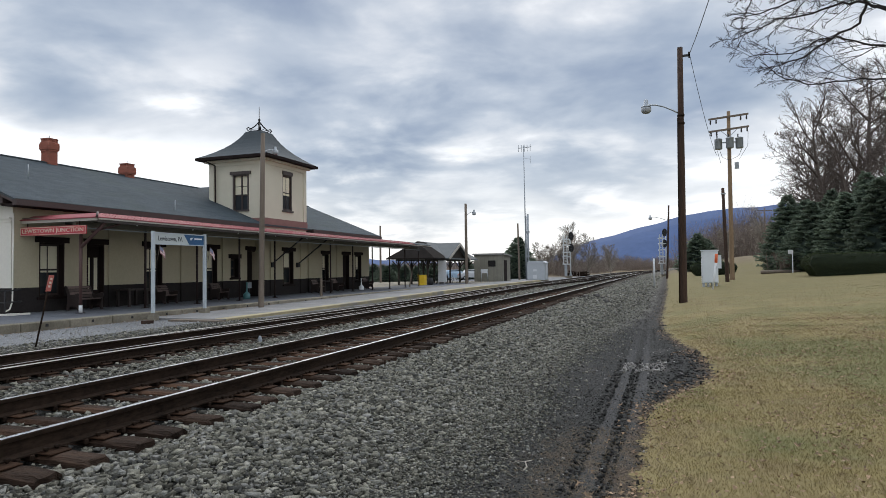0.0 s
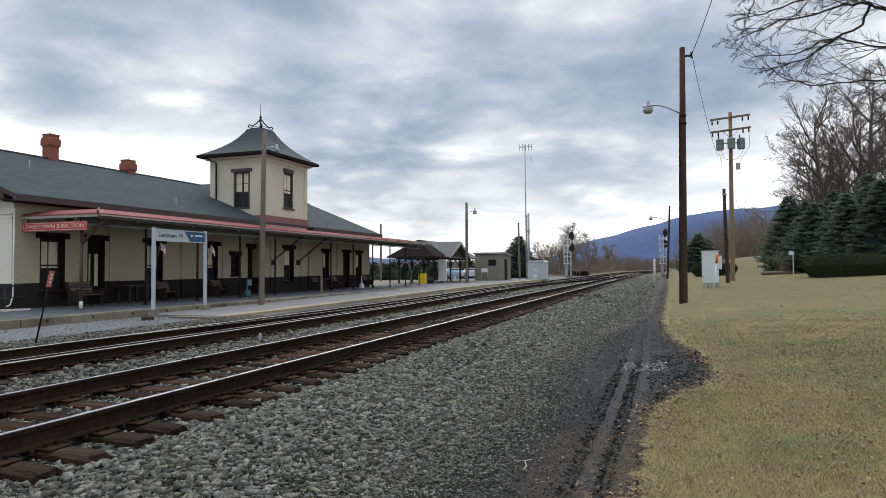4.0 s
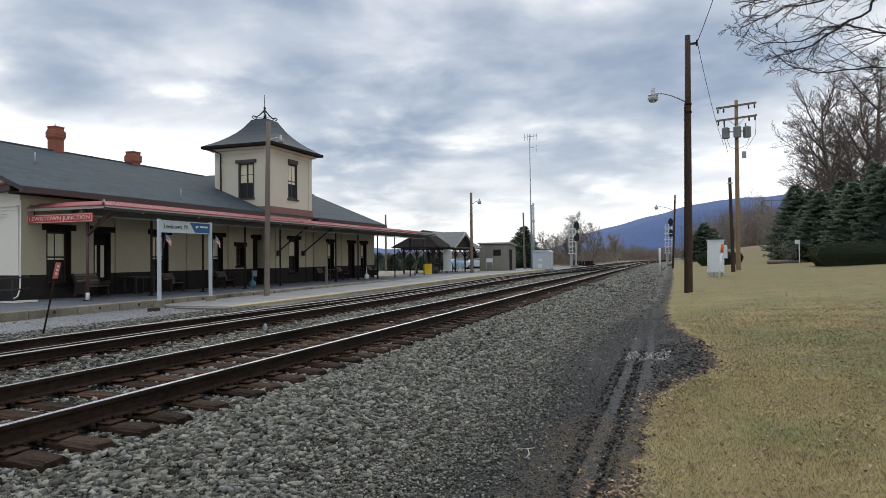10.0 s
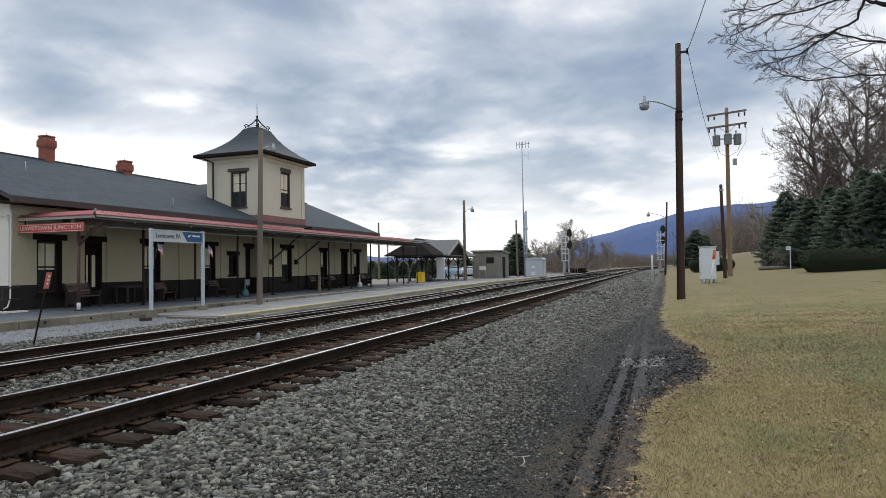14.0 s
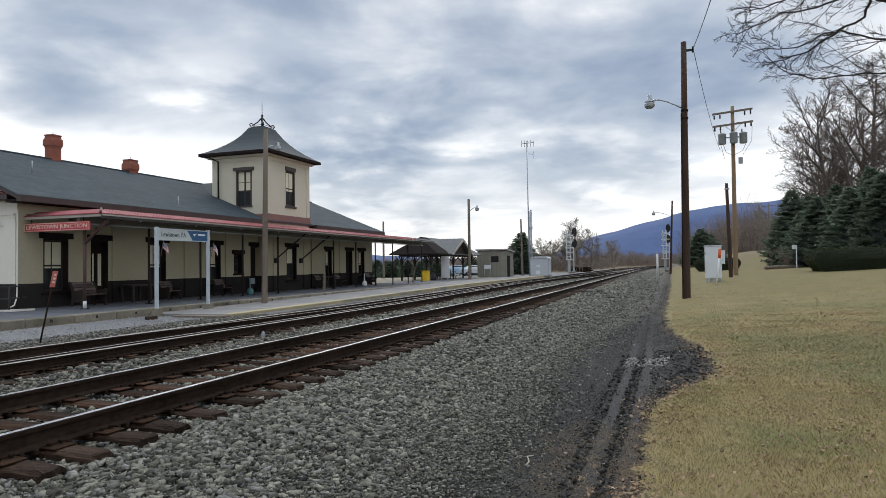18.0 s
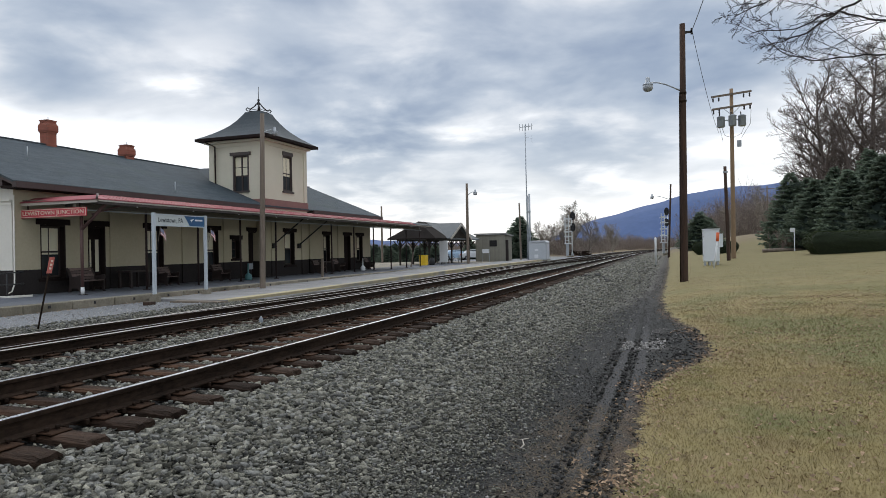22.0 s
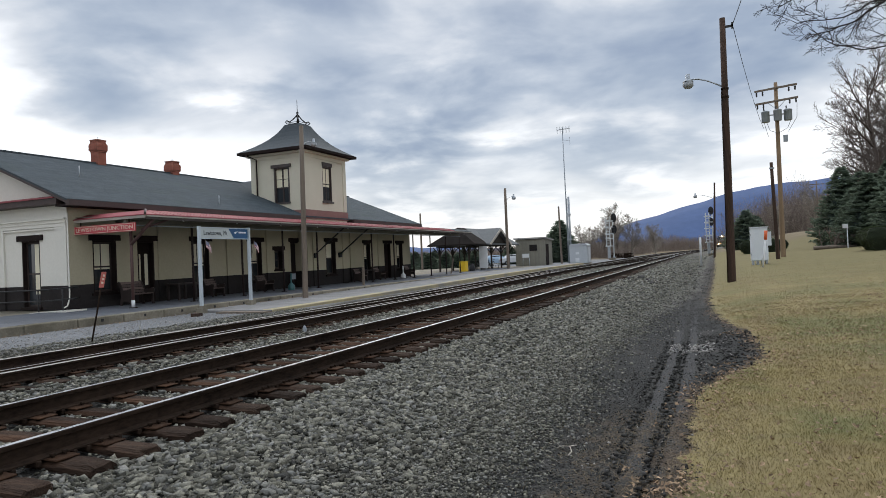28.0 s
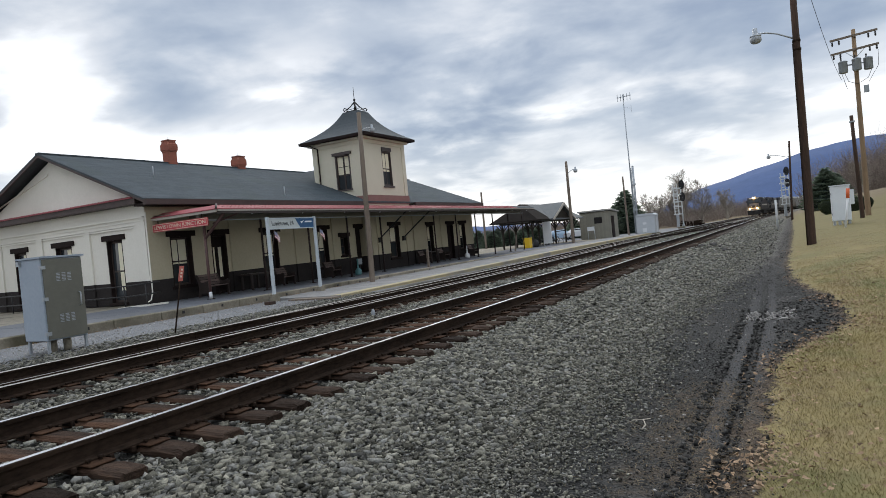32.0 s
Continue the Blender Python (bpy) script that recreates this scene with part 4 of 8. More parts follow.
def door_unit(house, y0, y1, z1, x, lights=True):
    d = part("door", boxes(((x - 0.25, y0 + 0.06, PLAT_Z), (x - 0.2, y1 - 0.06, z1 - 0.06))), M["trim"], house, world=True)
    part("door_frame", boxes(((x - 0.3, y0, PLAT_Z), (x - 0.004, y0 + 0.06, z1)), ((x - 0.3, y1 - 0.06, PLAT_Z), (x - 0.004, y1, z1)), ((x - 0.3, y0 + 0.06, z1 - 0.06), (x - 0.004, y1 - 0.06, z1))), M["trim"], d, world=True)
    if lights:
        w = (y1 - y0 - 0.12) / 2
        for k in range(2):
            a = y0 + 0.06 + k * w
            part("pane", boxes(((x - 0.203, a + 0.09, 0.62), (x - 0.196, a + w - 0.09, z1 - 0.5))), M["blind"], d, "pale curtained door pane", world=True)
    part("lintel", boxes(((x - 0.02, y0 - 0.16, z1), (x + 0.06, y1 + 0.16, z1 + 0.21))), M["trim"], d, world=True)
    part("handle", tubes(([(x - 0.2, y0 + 0.14, 0.95), (x - 0.14, y0 + 0.14, 0.95), (x - 0.14, y0 + 0.24, 0.95)], 0.012)), M["galv"], d, world=True)


def build_station():
    M["sash"] = surface("dark_brown_sash", (0.03, 0.02, 0.018), (0.05, 0.035, 0.03), 3, 0.6, 0.1)
    M["towertrim"] = surface("grey_brown_trim", (0.045, 0.036, 0.034), (0.085, 0.07, 0.066), 3, 0.6, 0.1)
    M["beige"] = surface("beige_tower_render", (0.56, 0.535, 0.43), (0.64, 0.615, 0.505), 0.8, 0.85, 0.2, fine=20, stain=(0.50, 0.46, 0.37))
    h = thing("station_building", (-26, 29, PLAT_Z), "old cream railway station with dark base, grey roof and square tower", "building")
    X0, X1, Y0, Y1 = -31.4, WALL_X, END_Y, FAR_Y
    WAINS, TOP = 0.79, 3.72
    fw = [(16.55, 17.55, 0.45, 2.35), (21.35, 22.35, 0.45, 2.35), (25.0, 25.95, 0.45, 2.35), (26.95, 27.6, 0.94, 1.92), (36.0, 36.85, 0.5, 2.3), (40.6, 41.55, 0.5, 2.3)]
    fd = [(18.5, 19.3, PLAT_Z - 0.01, 2.35), (28.3, 29.3, PLAT_Z - 0.01, 2.35), (38.75, 39.7, PLAT_Z - 0.01, 2.3)]
    ew = [(-23.0, -22.05, 0.05, 2.42), (-26.3, -25.2, 0.05, 2.42), (-29.3, -28.4, 0.05, 2.42)]
    bay = (28.98, 33.1)
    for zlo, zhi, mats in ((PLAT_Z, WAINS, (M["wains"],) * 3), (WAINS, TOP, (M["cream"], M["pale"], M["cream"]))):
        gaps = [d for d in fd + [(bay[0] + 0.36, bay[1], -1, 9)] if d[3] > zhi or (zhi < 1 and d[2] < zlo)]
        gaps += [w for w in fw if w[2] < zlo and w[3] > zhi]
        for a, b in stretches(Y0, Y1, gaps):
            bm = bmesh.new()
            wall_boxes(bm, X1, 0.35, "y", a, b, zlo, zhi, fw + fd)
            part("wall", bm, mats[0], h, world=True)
        for a, b in stretches(X0, X1 - 0.35, []):
            bm = bmesh.new()
            wall_boxes(bm, Y0, 0.35, "x", a, b, zlo, zhi, ew)
            part("wall", bm, mats[1], h, world=True)
        part("wall", boxes(((X0, Y1 - 0.3, zlo), (X1 - 0.35, Y1, zhi))), mats[2], h, world=True)
        part("wall", boxes(((X0, Y0 + 0.35, zlo), (X0 + 0.3, Y1 - 0.3, zhi))), mats[2], h, world=True)
    part("corner_block", boxes(((X1 - 0.36, Y0 - 0.02, 3.15), (X1 - 0.004, Y0 - 0.003, 3.60))), M["pale"], h, world=True)
    # closed dark rooms behind the panes
    part("floor", boxes(((X0 + 0.3, Y0 + 0.35, PLAT_Z), (X1 - 0.35, Y1 - 0.3, PLAT_Z + 0.02))), M["trim"], h, world=True)
    part("partition", boxes(((X1 - 1.6, Y0 + 0.35, PLAT_Z + 0.02), (X1 - 1.5, Y1 - 0.3, TOP))), M["soffit"], h, world=True)
    # pilaster strips and a string course
    for y in (19.6, 23.55, 26.4, 34.4, 37.95):
        for lo, hi, m in ((PLAT_Z, WAINS, M["wains"]), (WAINS, 3.4, M["cream"])):
            part("pilaster", boxes(((X1, y - 0.13, lo), (X1 + 0.07, y + 0.13, hi))), m, h, world=True)
    for x in (-21.25, -24.1, -27.3, -30.4):
        for lo, hi, m in ((PLAT_Z, WAINS, M["wains"]), (WAINS, 2.85, M["pale"])):
            part("pilaster", boxes(((x - 0.2 if x < -21.5 else -21.15, Y0 - 0.07, lo), (x + 0.2 if x < -21.5 else X1, Y0, hi))), m, h, world=True)
    part("string_course", boxes(((X0, Y0 - 0.08, 2.85), (X1, Y0, 3.1)), ((X0, Y0 - 0.15, 3.1), (X1, Y0, 3.15)), ((X0, Y0 - 0.115, 2.98), (X1, Y0 - 0.08, 3.01))), M["pale"], h, world=True)
    for a, b in ((-30.2, -27.5), (-27.1, -24.3), (-23.9, -21.16)):
        part("panel_moulding", boxes(((a, Y0 - 0.06, 2.77), (b, Y0, 2.83))), M["pale"], h, world=True)
    for w in fw:
        small = w[2] > 0.9
        window_unit(h, *w[:4], X1, 0.0 if small else 0.55, panes=1 if small else 2)
    for k, d in enumerate(fd):
        door_unit(h, d[0], d[1], d[3], X1, k == 0)
    for w in ew:
        end_window(h, *w, Y0)
    # the gable above the end wall, with its red band and raking boards
    RX, RZ, EX, EZ = -26.0, 6.2, -19.9, 3.72
    bm = bmesh.new()
    slab(bm, [(X0, TOP), (X1, TOP), (RX, RZ - 0.22)], Y0 + 0.02, Y0 + 0.3)
    part("gable_wall", bm, M["pale"], h, world=True)
    bm = bmesh.new()
    slab(bm, [(X0, TOP), (X1, TOP), (RX, RZ - 0.22)], Y1 - 0.3, Y1 - 0.02)
    part("gable_wall", bm, M["cream"], h, world=True)
    for s in (-1, 1):
        e = RX + s * (RX - EX) * -1
        bm = bmesh.new()
        slab(bm, [(e, EZ - 0.075), (RX, RZ - 0.075), (RX, RZ - 0.16), (e, EZ - 0.16)], Y0 - 0.515, Y0 - 0.46)
        part("bargeboard", bm, M["eave"], h, world=True)
        bm = bmesh.new()
        slab(bm, [(RX + s * 0.3, RZ - 0.75), (RX + s * 4.6, 4.32), (RX + s * 4.45, 4.32), (RX + s * 0.3, RZ - 0.83)], Y0 - 0.02, Y0 + 0.03)
        part("gable_moulding", bm, M["pale"], h, world=True)
    bm = bmesh.new()
    slab(bm, [(Y0 - 0.5, 3.80), (Y0 - 0.5, 3.83), (Y0 + 0.015, 3.95), (Y0 + 0.015, 3.80)], X0 - 0.5, X1 - 0.02, "x")
    part("pent_roof", bm, M["redmetal"], h, "red metal pent roof across the gable end", world=True)
    part("eave_box", boxes(((X0 - 0.6, Y0 - 0.45, 3.60), (X1 + 0.1, Y0 + 0.02, 3.80))), M["eave"], h, world=True)
    # main roof of two thick shingled planes, and its dark gutters
    roof_planes(h, RX, RZ, EX, EZ, Y0 - 0.52, Y1 + 0.5)
    for x0, x1 in ((EX - 0.06, EX + 0.12), (2 * RX - EX - 0.12, 2 * RX - EX + 0.06)):
        part("gutter", boxes(((x0, Y0 - 0.52, EZ - 0.22), (x1, 28.6, EZ - 0.03)), ((x0, 33.6, EZ - 0.22), (x1, Y1 + 0.5, EZ - 0.03))), M["eave"], h, world=True)
    part("eave_soffit", boxes(((X1 - 0.02, Y0 - 0.4, EZ - 0.22), (EX - 0.06, 28.9, EZ - 0.14)), ((X1 - 0.02, 33.2, EZ - 0.22), (EX - 0.06, Y1 + 0.4, EZ - 0.14))), M["trim"], h, world=True)
    for y, z in ((18.0, 5.0), (23.1, 4.0)):
        part("vent_pipe", tubes(([(-20.6 if z < 4.5 else -23, y, z - 0.1), (-20.6 if z < 4.5 else -23, y, z + 0.45)], 0.02)), M["galv"], h, world=True)
    # cross roof behind the tower
    bm = bmesh.new()
    slab(bm, [(27.9, 4.70), (31.04, 6.22), (34.18, 4.70), (34.18, 4.52), (31.04, 6.05), (27.9, 4.52)], -26.0, -23.45, "x")
    part("cross_roof", bm, M["shingle"], h, world=True)
    chimneys(h)
    tower(h)
    return h


def roof_planes(h, RX, RZ, EX, EZ, y0, y1):
    run, rise = EX - RX, RZ - EZ
    n = math.hypot(run, rise)
    for s in (1, -1):
        bm = bmesh.new()
        slab(bm, [(RX, RZ), (RX + s * run, EZ), (RX + s * run, EZ - 0.07), (RX, RZ - 0.07)], y0, y1)
        plane = part("roof", bm, M["shingle"], h, world=True)
        if s > 0:
            # shingle courses: low overlapping strips
            courses = 46
            bm = bmesh.new()
            rng = random.Random(3)
            for k in range(courses):
                a, b = k / courses, (k + 1.0) / courses
                za, zb = RZ - rise * a + 0.004, RZ - rise * b + 0.0055
                y = y0
                while y < y1:
                    e = min(y1, y + rng.uniform(0.5, 1.4))
                    d = rng.uniform(0, 0.001)
                    p = [(RX + run * a, y, za), (RX + run * b, y, zb + d), (RX + run * b, e, zb + d), (RX + run * a, e, za)]
                    top = [bm.verts.new(q) for q in p]
                    low = [bm.verts.new((q[0], q[1], q[2] - 0.003)) for q in p[1:3]]
                    bm.faces.new(top)
                    bm.faces.new((top[1], low[0], low[1], top[2]))
                    y = e
            tagged(part("shingles", bm, M["shingles"], plane, world=True), kind="stuff")
    part("ridge_cap", boxes(((RX - 0.12, y0, RZ - 0.03), (RX + 0.12, y1, RZ + 0.025))), M["shingle"], h, world=True)


def chimneys(h):
    for y, z0, z1, w in ((21.35, 5.9, 7.26, 0.45), (25.75, 5.9, 6.80, 0.48)):
        x = -26.0
        def half_width(z):
            return w / 2 + 0.055 * (smooth(z1 - 0.56, z1 - 0.44, z) - smooth(z1 - 0.22, z1 - 0.10, z))
        bm = bmesh.new()
        rings = []
        for k in range(24):
            z = z0 + (z1 - z0) * k / 23
            q = half_width(z) - 0.003
            rings.append([bm.verts.new((x + q * sx, y + q * sy, z)) for sx, sy in ((-1, -1), (1, -1), (1, 1), (-1, 1))])
        for r, q in zip(rings, rings[1:]):
            for i in range(4):
                bm.faces.new((r[i], r[(i + 1) % 4], q[(i + 1) % 4], q[i]))
        bm.faces.new(rings[0]), bm.faces.new(rings[-1])
        c = part("chimney", bm, M["mortar"], h, "red brick chimney with a corbelled top", world=True)
        row, z = 0, z0
        while z < z1 - 0.06:
            hw = half_width(z + 0.035)
            bm = bmesh.new()
            off = 0.1 if row % 2 else 0.0
            for side in range(4):
                a = -hw + off
                while a < hw - 0.02:
                    b, lo = min(hw, a + 0.193), max(-hw, a)
                    if side < 2:
                        s = 1 if side else -1
                        box(bm, (x + s * hw - (0.09 if s > 0 else 0), y + lo, z), (x + s * hw + (0.09 if s < 0 else 0), y + b, z + 0.068))
                    elif min(b, hw - 0.09) > max(lo, -hw + 0.09) + 0.01:
                        s = 1 if side == 3 else -1
                        box(bm, (x + max(lo, -hw + 0.09), y + s * hw - (0.09 if s > 0 else 0), z), (x + min(b, hw - 0.09), y + s * hw + (0.09 if s < 0 else 0), z + 0.068))
                    a += 0.2
            part("brick_course", bm, M["brick"], c, world=True)
            z += 0.075
            row += 1
        part("cap", boxes(((x - w / 2 - 0.02, y - w / 2 - 0.02, z1 - 0.02), (x + w / 2 + 0.02, y + w / 2 + 0.02, z1 + 0.03))), M["mortar"], c, world=True)
        part("rod", tubes(([(x, y, z1), (x, y, z1 + 0.18)], 0.012)), M["galv"], c, world=True)


def tower(h):
    x0, x1, y0, y1 = -23.5, -20.0, 28.98, 33.1
    fw = (30.68, 31.62, 4.62, 6.60)
    sw = (-21.98, -20.98, 4.55, 6.45)
    bw = (30.72, 31.75, 0.5, 2.35)
    # the darkened cream, with the canopy's shade in it, stops at canopy height
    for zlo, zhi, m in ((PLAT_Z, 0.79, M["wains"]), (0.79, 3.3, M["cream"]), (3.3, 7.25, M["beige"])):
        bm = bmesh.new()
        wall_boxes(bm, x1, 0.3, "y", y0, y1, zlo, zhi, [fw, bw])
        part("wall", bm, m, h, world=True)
        bm = bmesh.new()
        wall_boxes(bm, y0, 0.3, "x", x0, x1 - 0.3, zlo, zhi, [sw])
        part("wall", bm, m, h, world=True)
        part("wall", boxes(((x0, y1 - 0.3, zlo), (x1 - 0.3, y1, zhi))), m, h, world=True)
        part("wall", boxes(((x0, y0 + 0.3, zlo), (x0 + 0.3, y1 - 0.3, zhi))), m, h, world=True)
    window_unit(h, *fw, x1, 0.58, trim="towertrim", ear=0.02, setback=0.13)
    window_unit(h, *bw, x1, 0.5, panes=1)
    tower_side_window(h, sw, y0)
    part("tower_floor", boxes(((x0 + 0.3, y0 + 0.3, 3.9), (x1 - 0.3, y1 - 0.3, 4.0))), M["trim"], h, world=True)
    part("tower_ceiling", boxes(((x0 + 0.3, y0 + 0.3, 7.1), (x1 - 0.3, y1 - 0.3, 7.2))), M["soffit"], h, world=True)
    # corner strips and panel frames
    for a, b in (((x1, y0, 4.1), (x1 + 0.05, y0 + 0.32, 7.2)), ((x1, y1 - 0.32, 4.1), (x1 + 0.05, y1, 7.2)), ((x1 - 0.32, y0 - 0.05, 4.0), (x1 + 0.05, y0, 7.2)), ((x0, y0 - 0.05, 4.0), (x0 + 0.32, y0, 7.2))):
        part("corner_strip", boxes((a, b)), M["beige"], h, world=True)
    part("frieze", boxes(((x1 + 0.001, y0 + 0.32, 6.95), (x1 + 0.045, y1 - 0.32, 7.2)), ((x0 + 0.32, y0 - 0.045, 6.95), (x1 - 0.32, y0 - 0.001, 7.2))), M["beige"], h, world=True)
    part("flashing", boxes(((x1, y0 - 0.08, 3.60), (x1 + 0.07, y1 + 0.06, 4.08)), ((-20.9, y0 - 0.08, 3.75), (x1 - 0.002, y0 - 0.004, 4.08))), M["redband"], h, "red painted flashing above the canopy", world=True)
    for y in (29.55, 32.55):
        for lo, hi, m in ((PLAT_Z, 0.79, M["wains"]), (0.79, 3.2, M["cream"])):
            part("pilaster", boxes(((x1, y - 0.12, lo), (x1 + 0.06, y + 0.12, hi))), m, h, world=True)
    # concave pyramid roof with wide eaves
    cx, cy = (x0 + x1) / 2, (y0 + y1) / 2
    hx, hy = (x1 - x0) / 2 + 0.50, (y1 - y0) / 2 + 0.50
    rows = []
    prof = [(1.0, 7.42), (0.86, 7.60), (0.72, 7.81), (0.58, 8.06), (0.46, 8.32), (0.35, 8.63), (0.27, 8.92), (0.22, 9.12)]
    bm = bmesh.new()
    for k, z in prof:
        rows.append([bm.verts.new((cx + sx * hx * k, cy + sy * hy * k, z)) for sx, sy in ((-1, -1), (1, -1), (1, 1), (-1, 1))])
    for r, q in zip(rows, rows[1:]):
        for i in range(4):
            bm.faces.new((r[i], r[(i + 1) % 4], q[(i + 1) % 4], q[i]))
    bm.faces.new(rows[-1]), bm.faces.new(rows[0][::-1])
    part("tower_roof", bm, M["shingle"], h, "slate-grey concave pyramid roof", world=True)
    part("eave_box", boxes(((cx - hx - 0.03, cy - hy - 0.03, 7.27), (cx + hx + 0.03, cy + hy + 0.03, 7.415))), M["trim"], h, world=True)
    part("cornice", boxes(((x0 - 0.2, y0 - 0.2, 7.15), (x1 + 0.2, y1 + 0.2, 7.268))), M["beige"], h, world=True)
    part("platform_cap", boxes(((cx - 0.38, cy - 0.45, 9.11), (cx + 0.38, cy + 0.45, 9.18))), M["trim"], h, world=True)
    # iron cresting, scrolls and the finial
    rows = []
    for sx, sy in ((-1, -1), (1, -1), (1, 1), (-1, 1)):
        c = [(cx + sx * 0.40, cy + sy * 0.47, 9.18), (cx + sx * 0.46, cy + sy * 0.54, 9.29), (cx + sx * 0.40, cy + sy * 0.48, 9.37), (cx + sx * 0.30, cy + sy * 0.36, 9.31), (cx + sx * 0.16, cy + sy * 0.2, 9.47), (cx + sx * 0.03, cy + sy * 0.03, 9.72)]
        rows.append((c, 0.036))
    for a, b in (((-1, -1), (1, -1)), ((1, -1), (1, 1)), ((1, 1), (-1, 1)), ((-1, 1), (-1, -1))):
        rows.append(([(cx + a[0] * 0.38, cy + a[1] * 0.45, 9.25), (cx + b[0] * 0.38, cy + b[1] * 0.45, 9.25)], 0.015))
    part("cresting", tubes(*rows, seg=6), M["black"], h, "black wrought-iron cresting", world=True)
    bm = bmesh.new()
    lathe(bm, [(0.05, 9.18), (0.05, 9.58), (0.12, 9.66), (0.04, 9.78), (0.08, 9.87), (0.02, 9.95), (0.014, 10.62)], (cx, cy, 0), 10)
    part("finial", bm, M["black"], h, world=True)
    # corner downpipe
    part("downpipe", tubes(([(x0 + 0.05, y0 - 0.6, 7.25), (x0 + 0.45, y0 - 0.12, 7.0), (x0 + 0.45, y0 - 0.1, 5.0), (x0 + 0.5, y0 - 0.2, 4.9)], 0.04)), M["trim"], h, world=True)


def tower_side_window(h, w, y):
    x0, x1, z0, z1 = w
    o = part("window", boxes(((x0, y - 0.03, z0), (x0 + 0.07, y + 0.3, z1)), ((x1 - 0.07, y - 0.03, z0), (x1, y + 0.3, z1)), ((x0 + 0.07, y - 0.03, z1 - 0.06), (x1 - 0.07, y + 0.3, z1)), ((x0 - 0.04, y - 0.06, z0 - 0.09), (x1 + 0.04, y + 0.3, z0))), M["towertrim"], h, world=True)
    xm, zm = (x0 + x1) / 2, z0 + 0.8
    f = boxes(((xm - 0.05, y + 0.1, z0), (xm + 0.05, y + 0.16, z1 - 0.06)), ((x0 + 0.07, y + 0.104, zm - 0.03), (xm - 0.05, y + 0.156, zm + 0.03)), ((xm + 0.05, y + 0.104, zm - 0.03), (x1 - 0.07, y + 0.156, zm + 0.03)), ((x0 + 0.07, y + 0.104, z1 - 0.65), (xm - 0.05, y + 0.156, z1 - 0.62)), ((xm + 0.05, y + 0.104, z1 - 0.65), (x1 - 0.07, y + 0.156, z1 - 0.62)))
    part("window_frame", f, M["sash"], o, world=True)
    for a, b in ((x0 + 0.07, xm - 0.05), (xm + 0.05, x1 - 0.07)):
        part("pane", boxes(((a, y + 0.125, z0), (b, y + 0.131, zm - 0.03))), M["glass"], o, world=True)
        part("pane", boxes(((a, y + 0.125, zm + 0.03), (b, y + 0.131, z1 - 0.06))), M["glass"], o, world=True)
        part("blind", boxes(((a, y + 0.118, zm + 0.04), (b, y + 0.122, z1 - 0.07))), M["blind"], o, "cream blinds in the upper panes", world=True)
    part("lintel", boxes(((x0 - 0.14, y - 0.1, z1), (x1 + 0.14, y - 0.002, z1 + 0.16))), M["towertrim"], o, world=True)


M["shingles"] = surface("weathered_shingle_courses", (0.032, 0.044, 0.054), (0.070, 0.088, 0.102), 1.6, 0.9, 0.6, fine=16, island=0.10, stain=(0.050, 0.067, 0.070), spec=0.2)
STATION = build_station()


# ---- canopy along the front ----
CAN_X, CAN_Y0, CAN_Y1 = -17.2, 15.9, 46.8


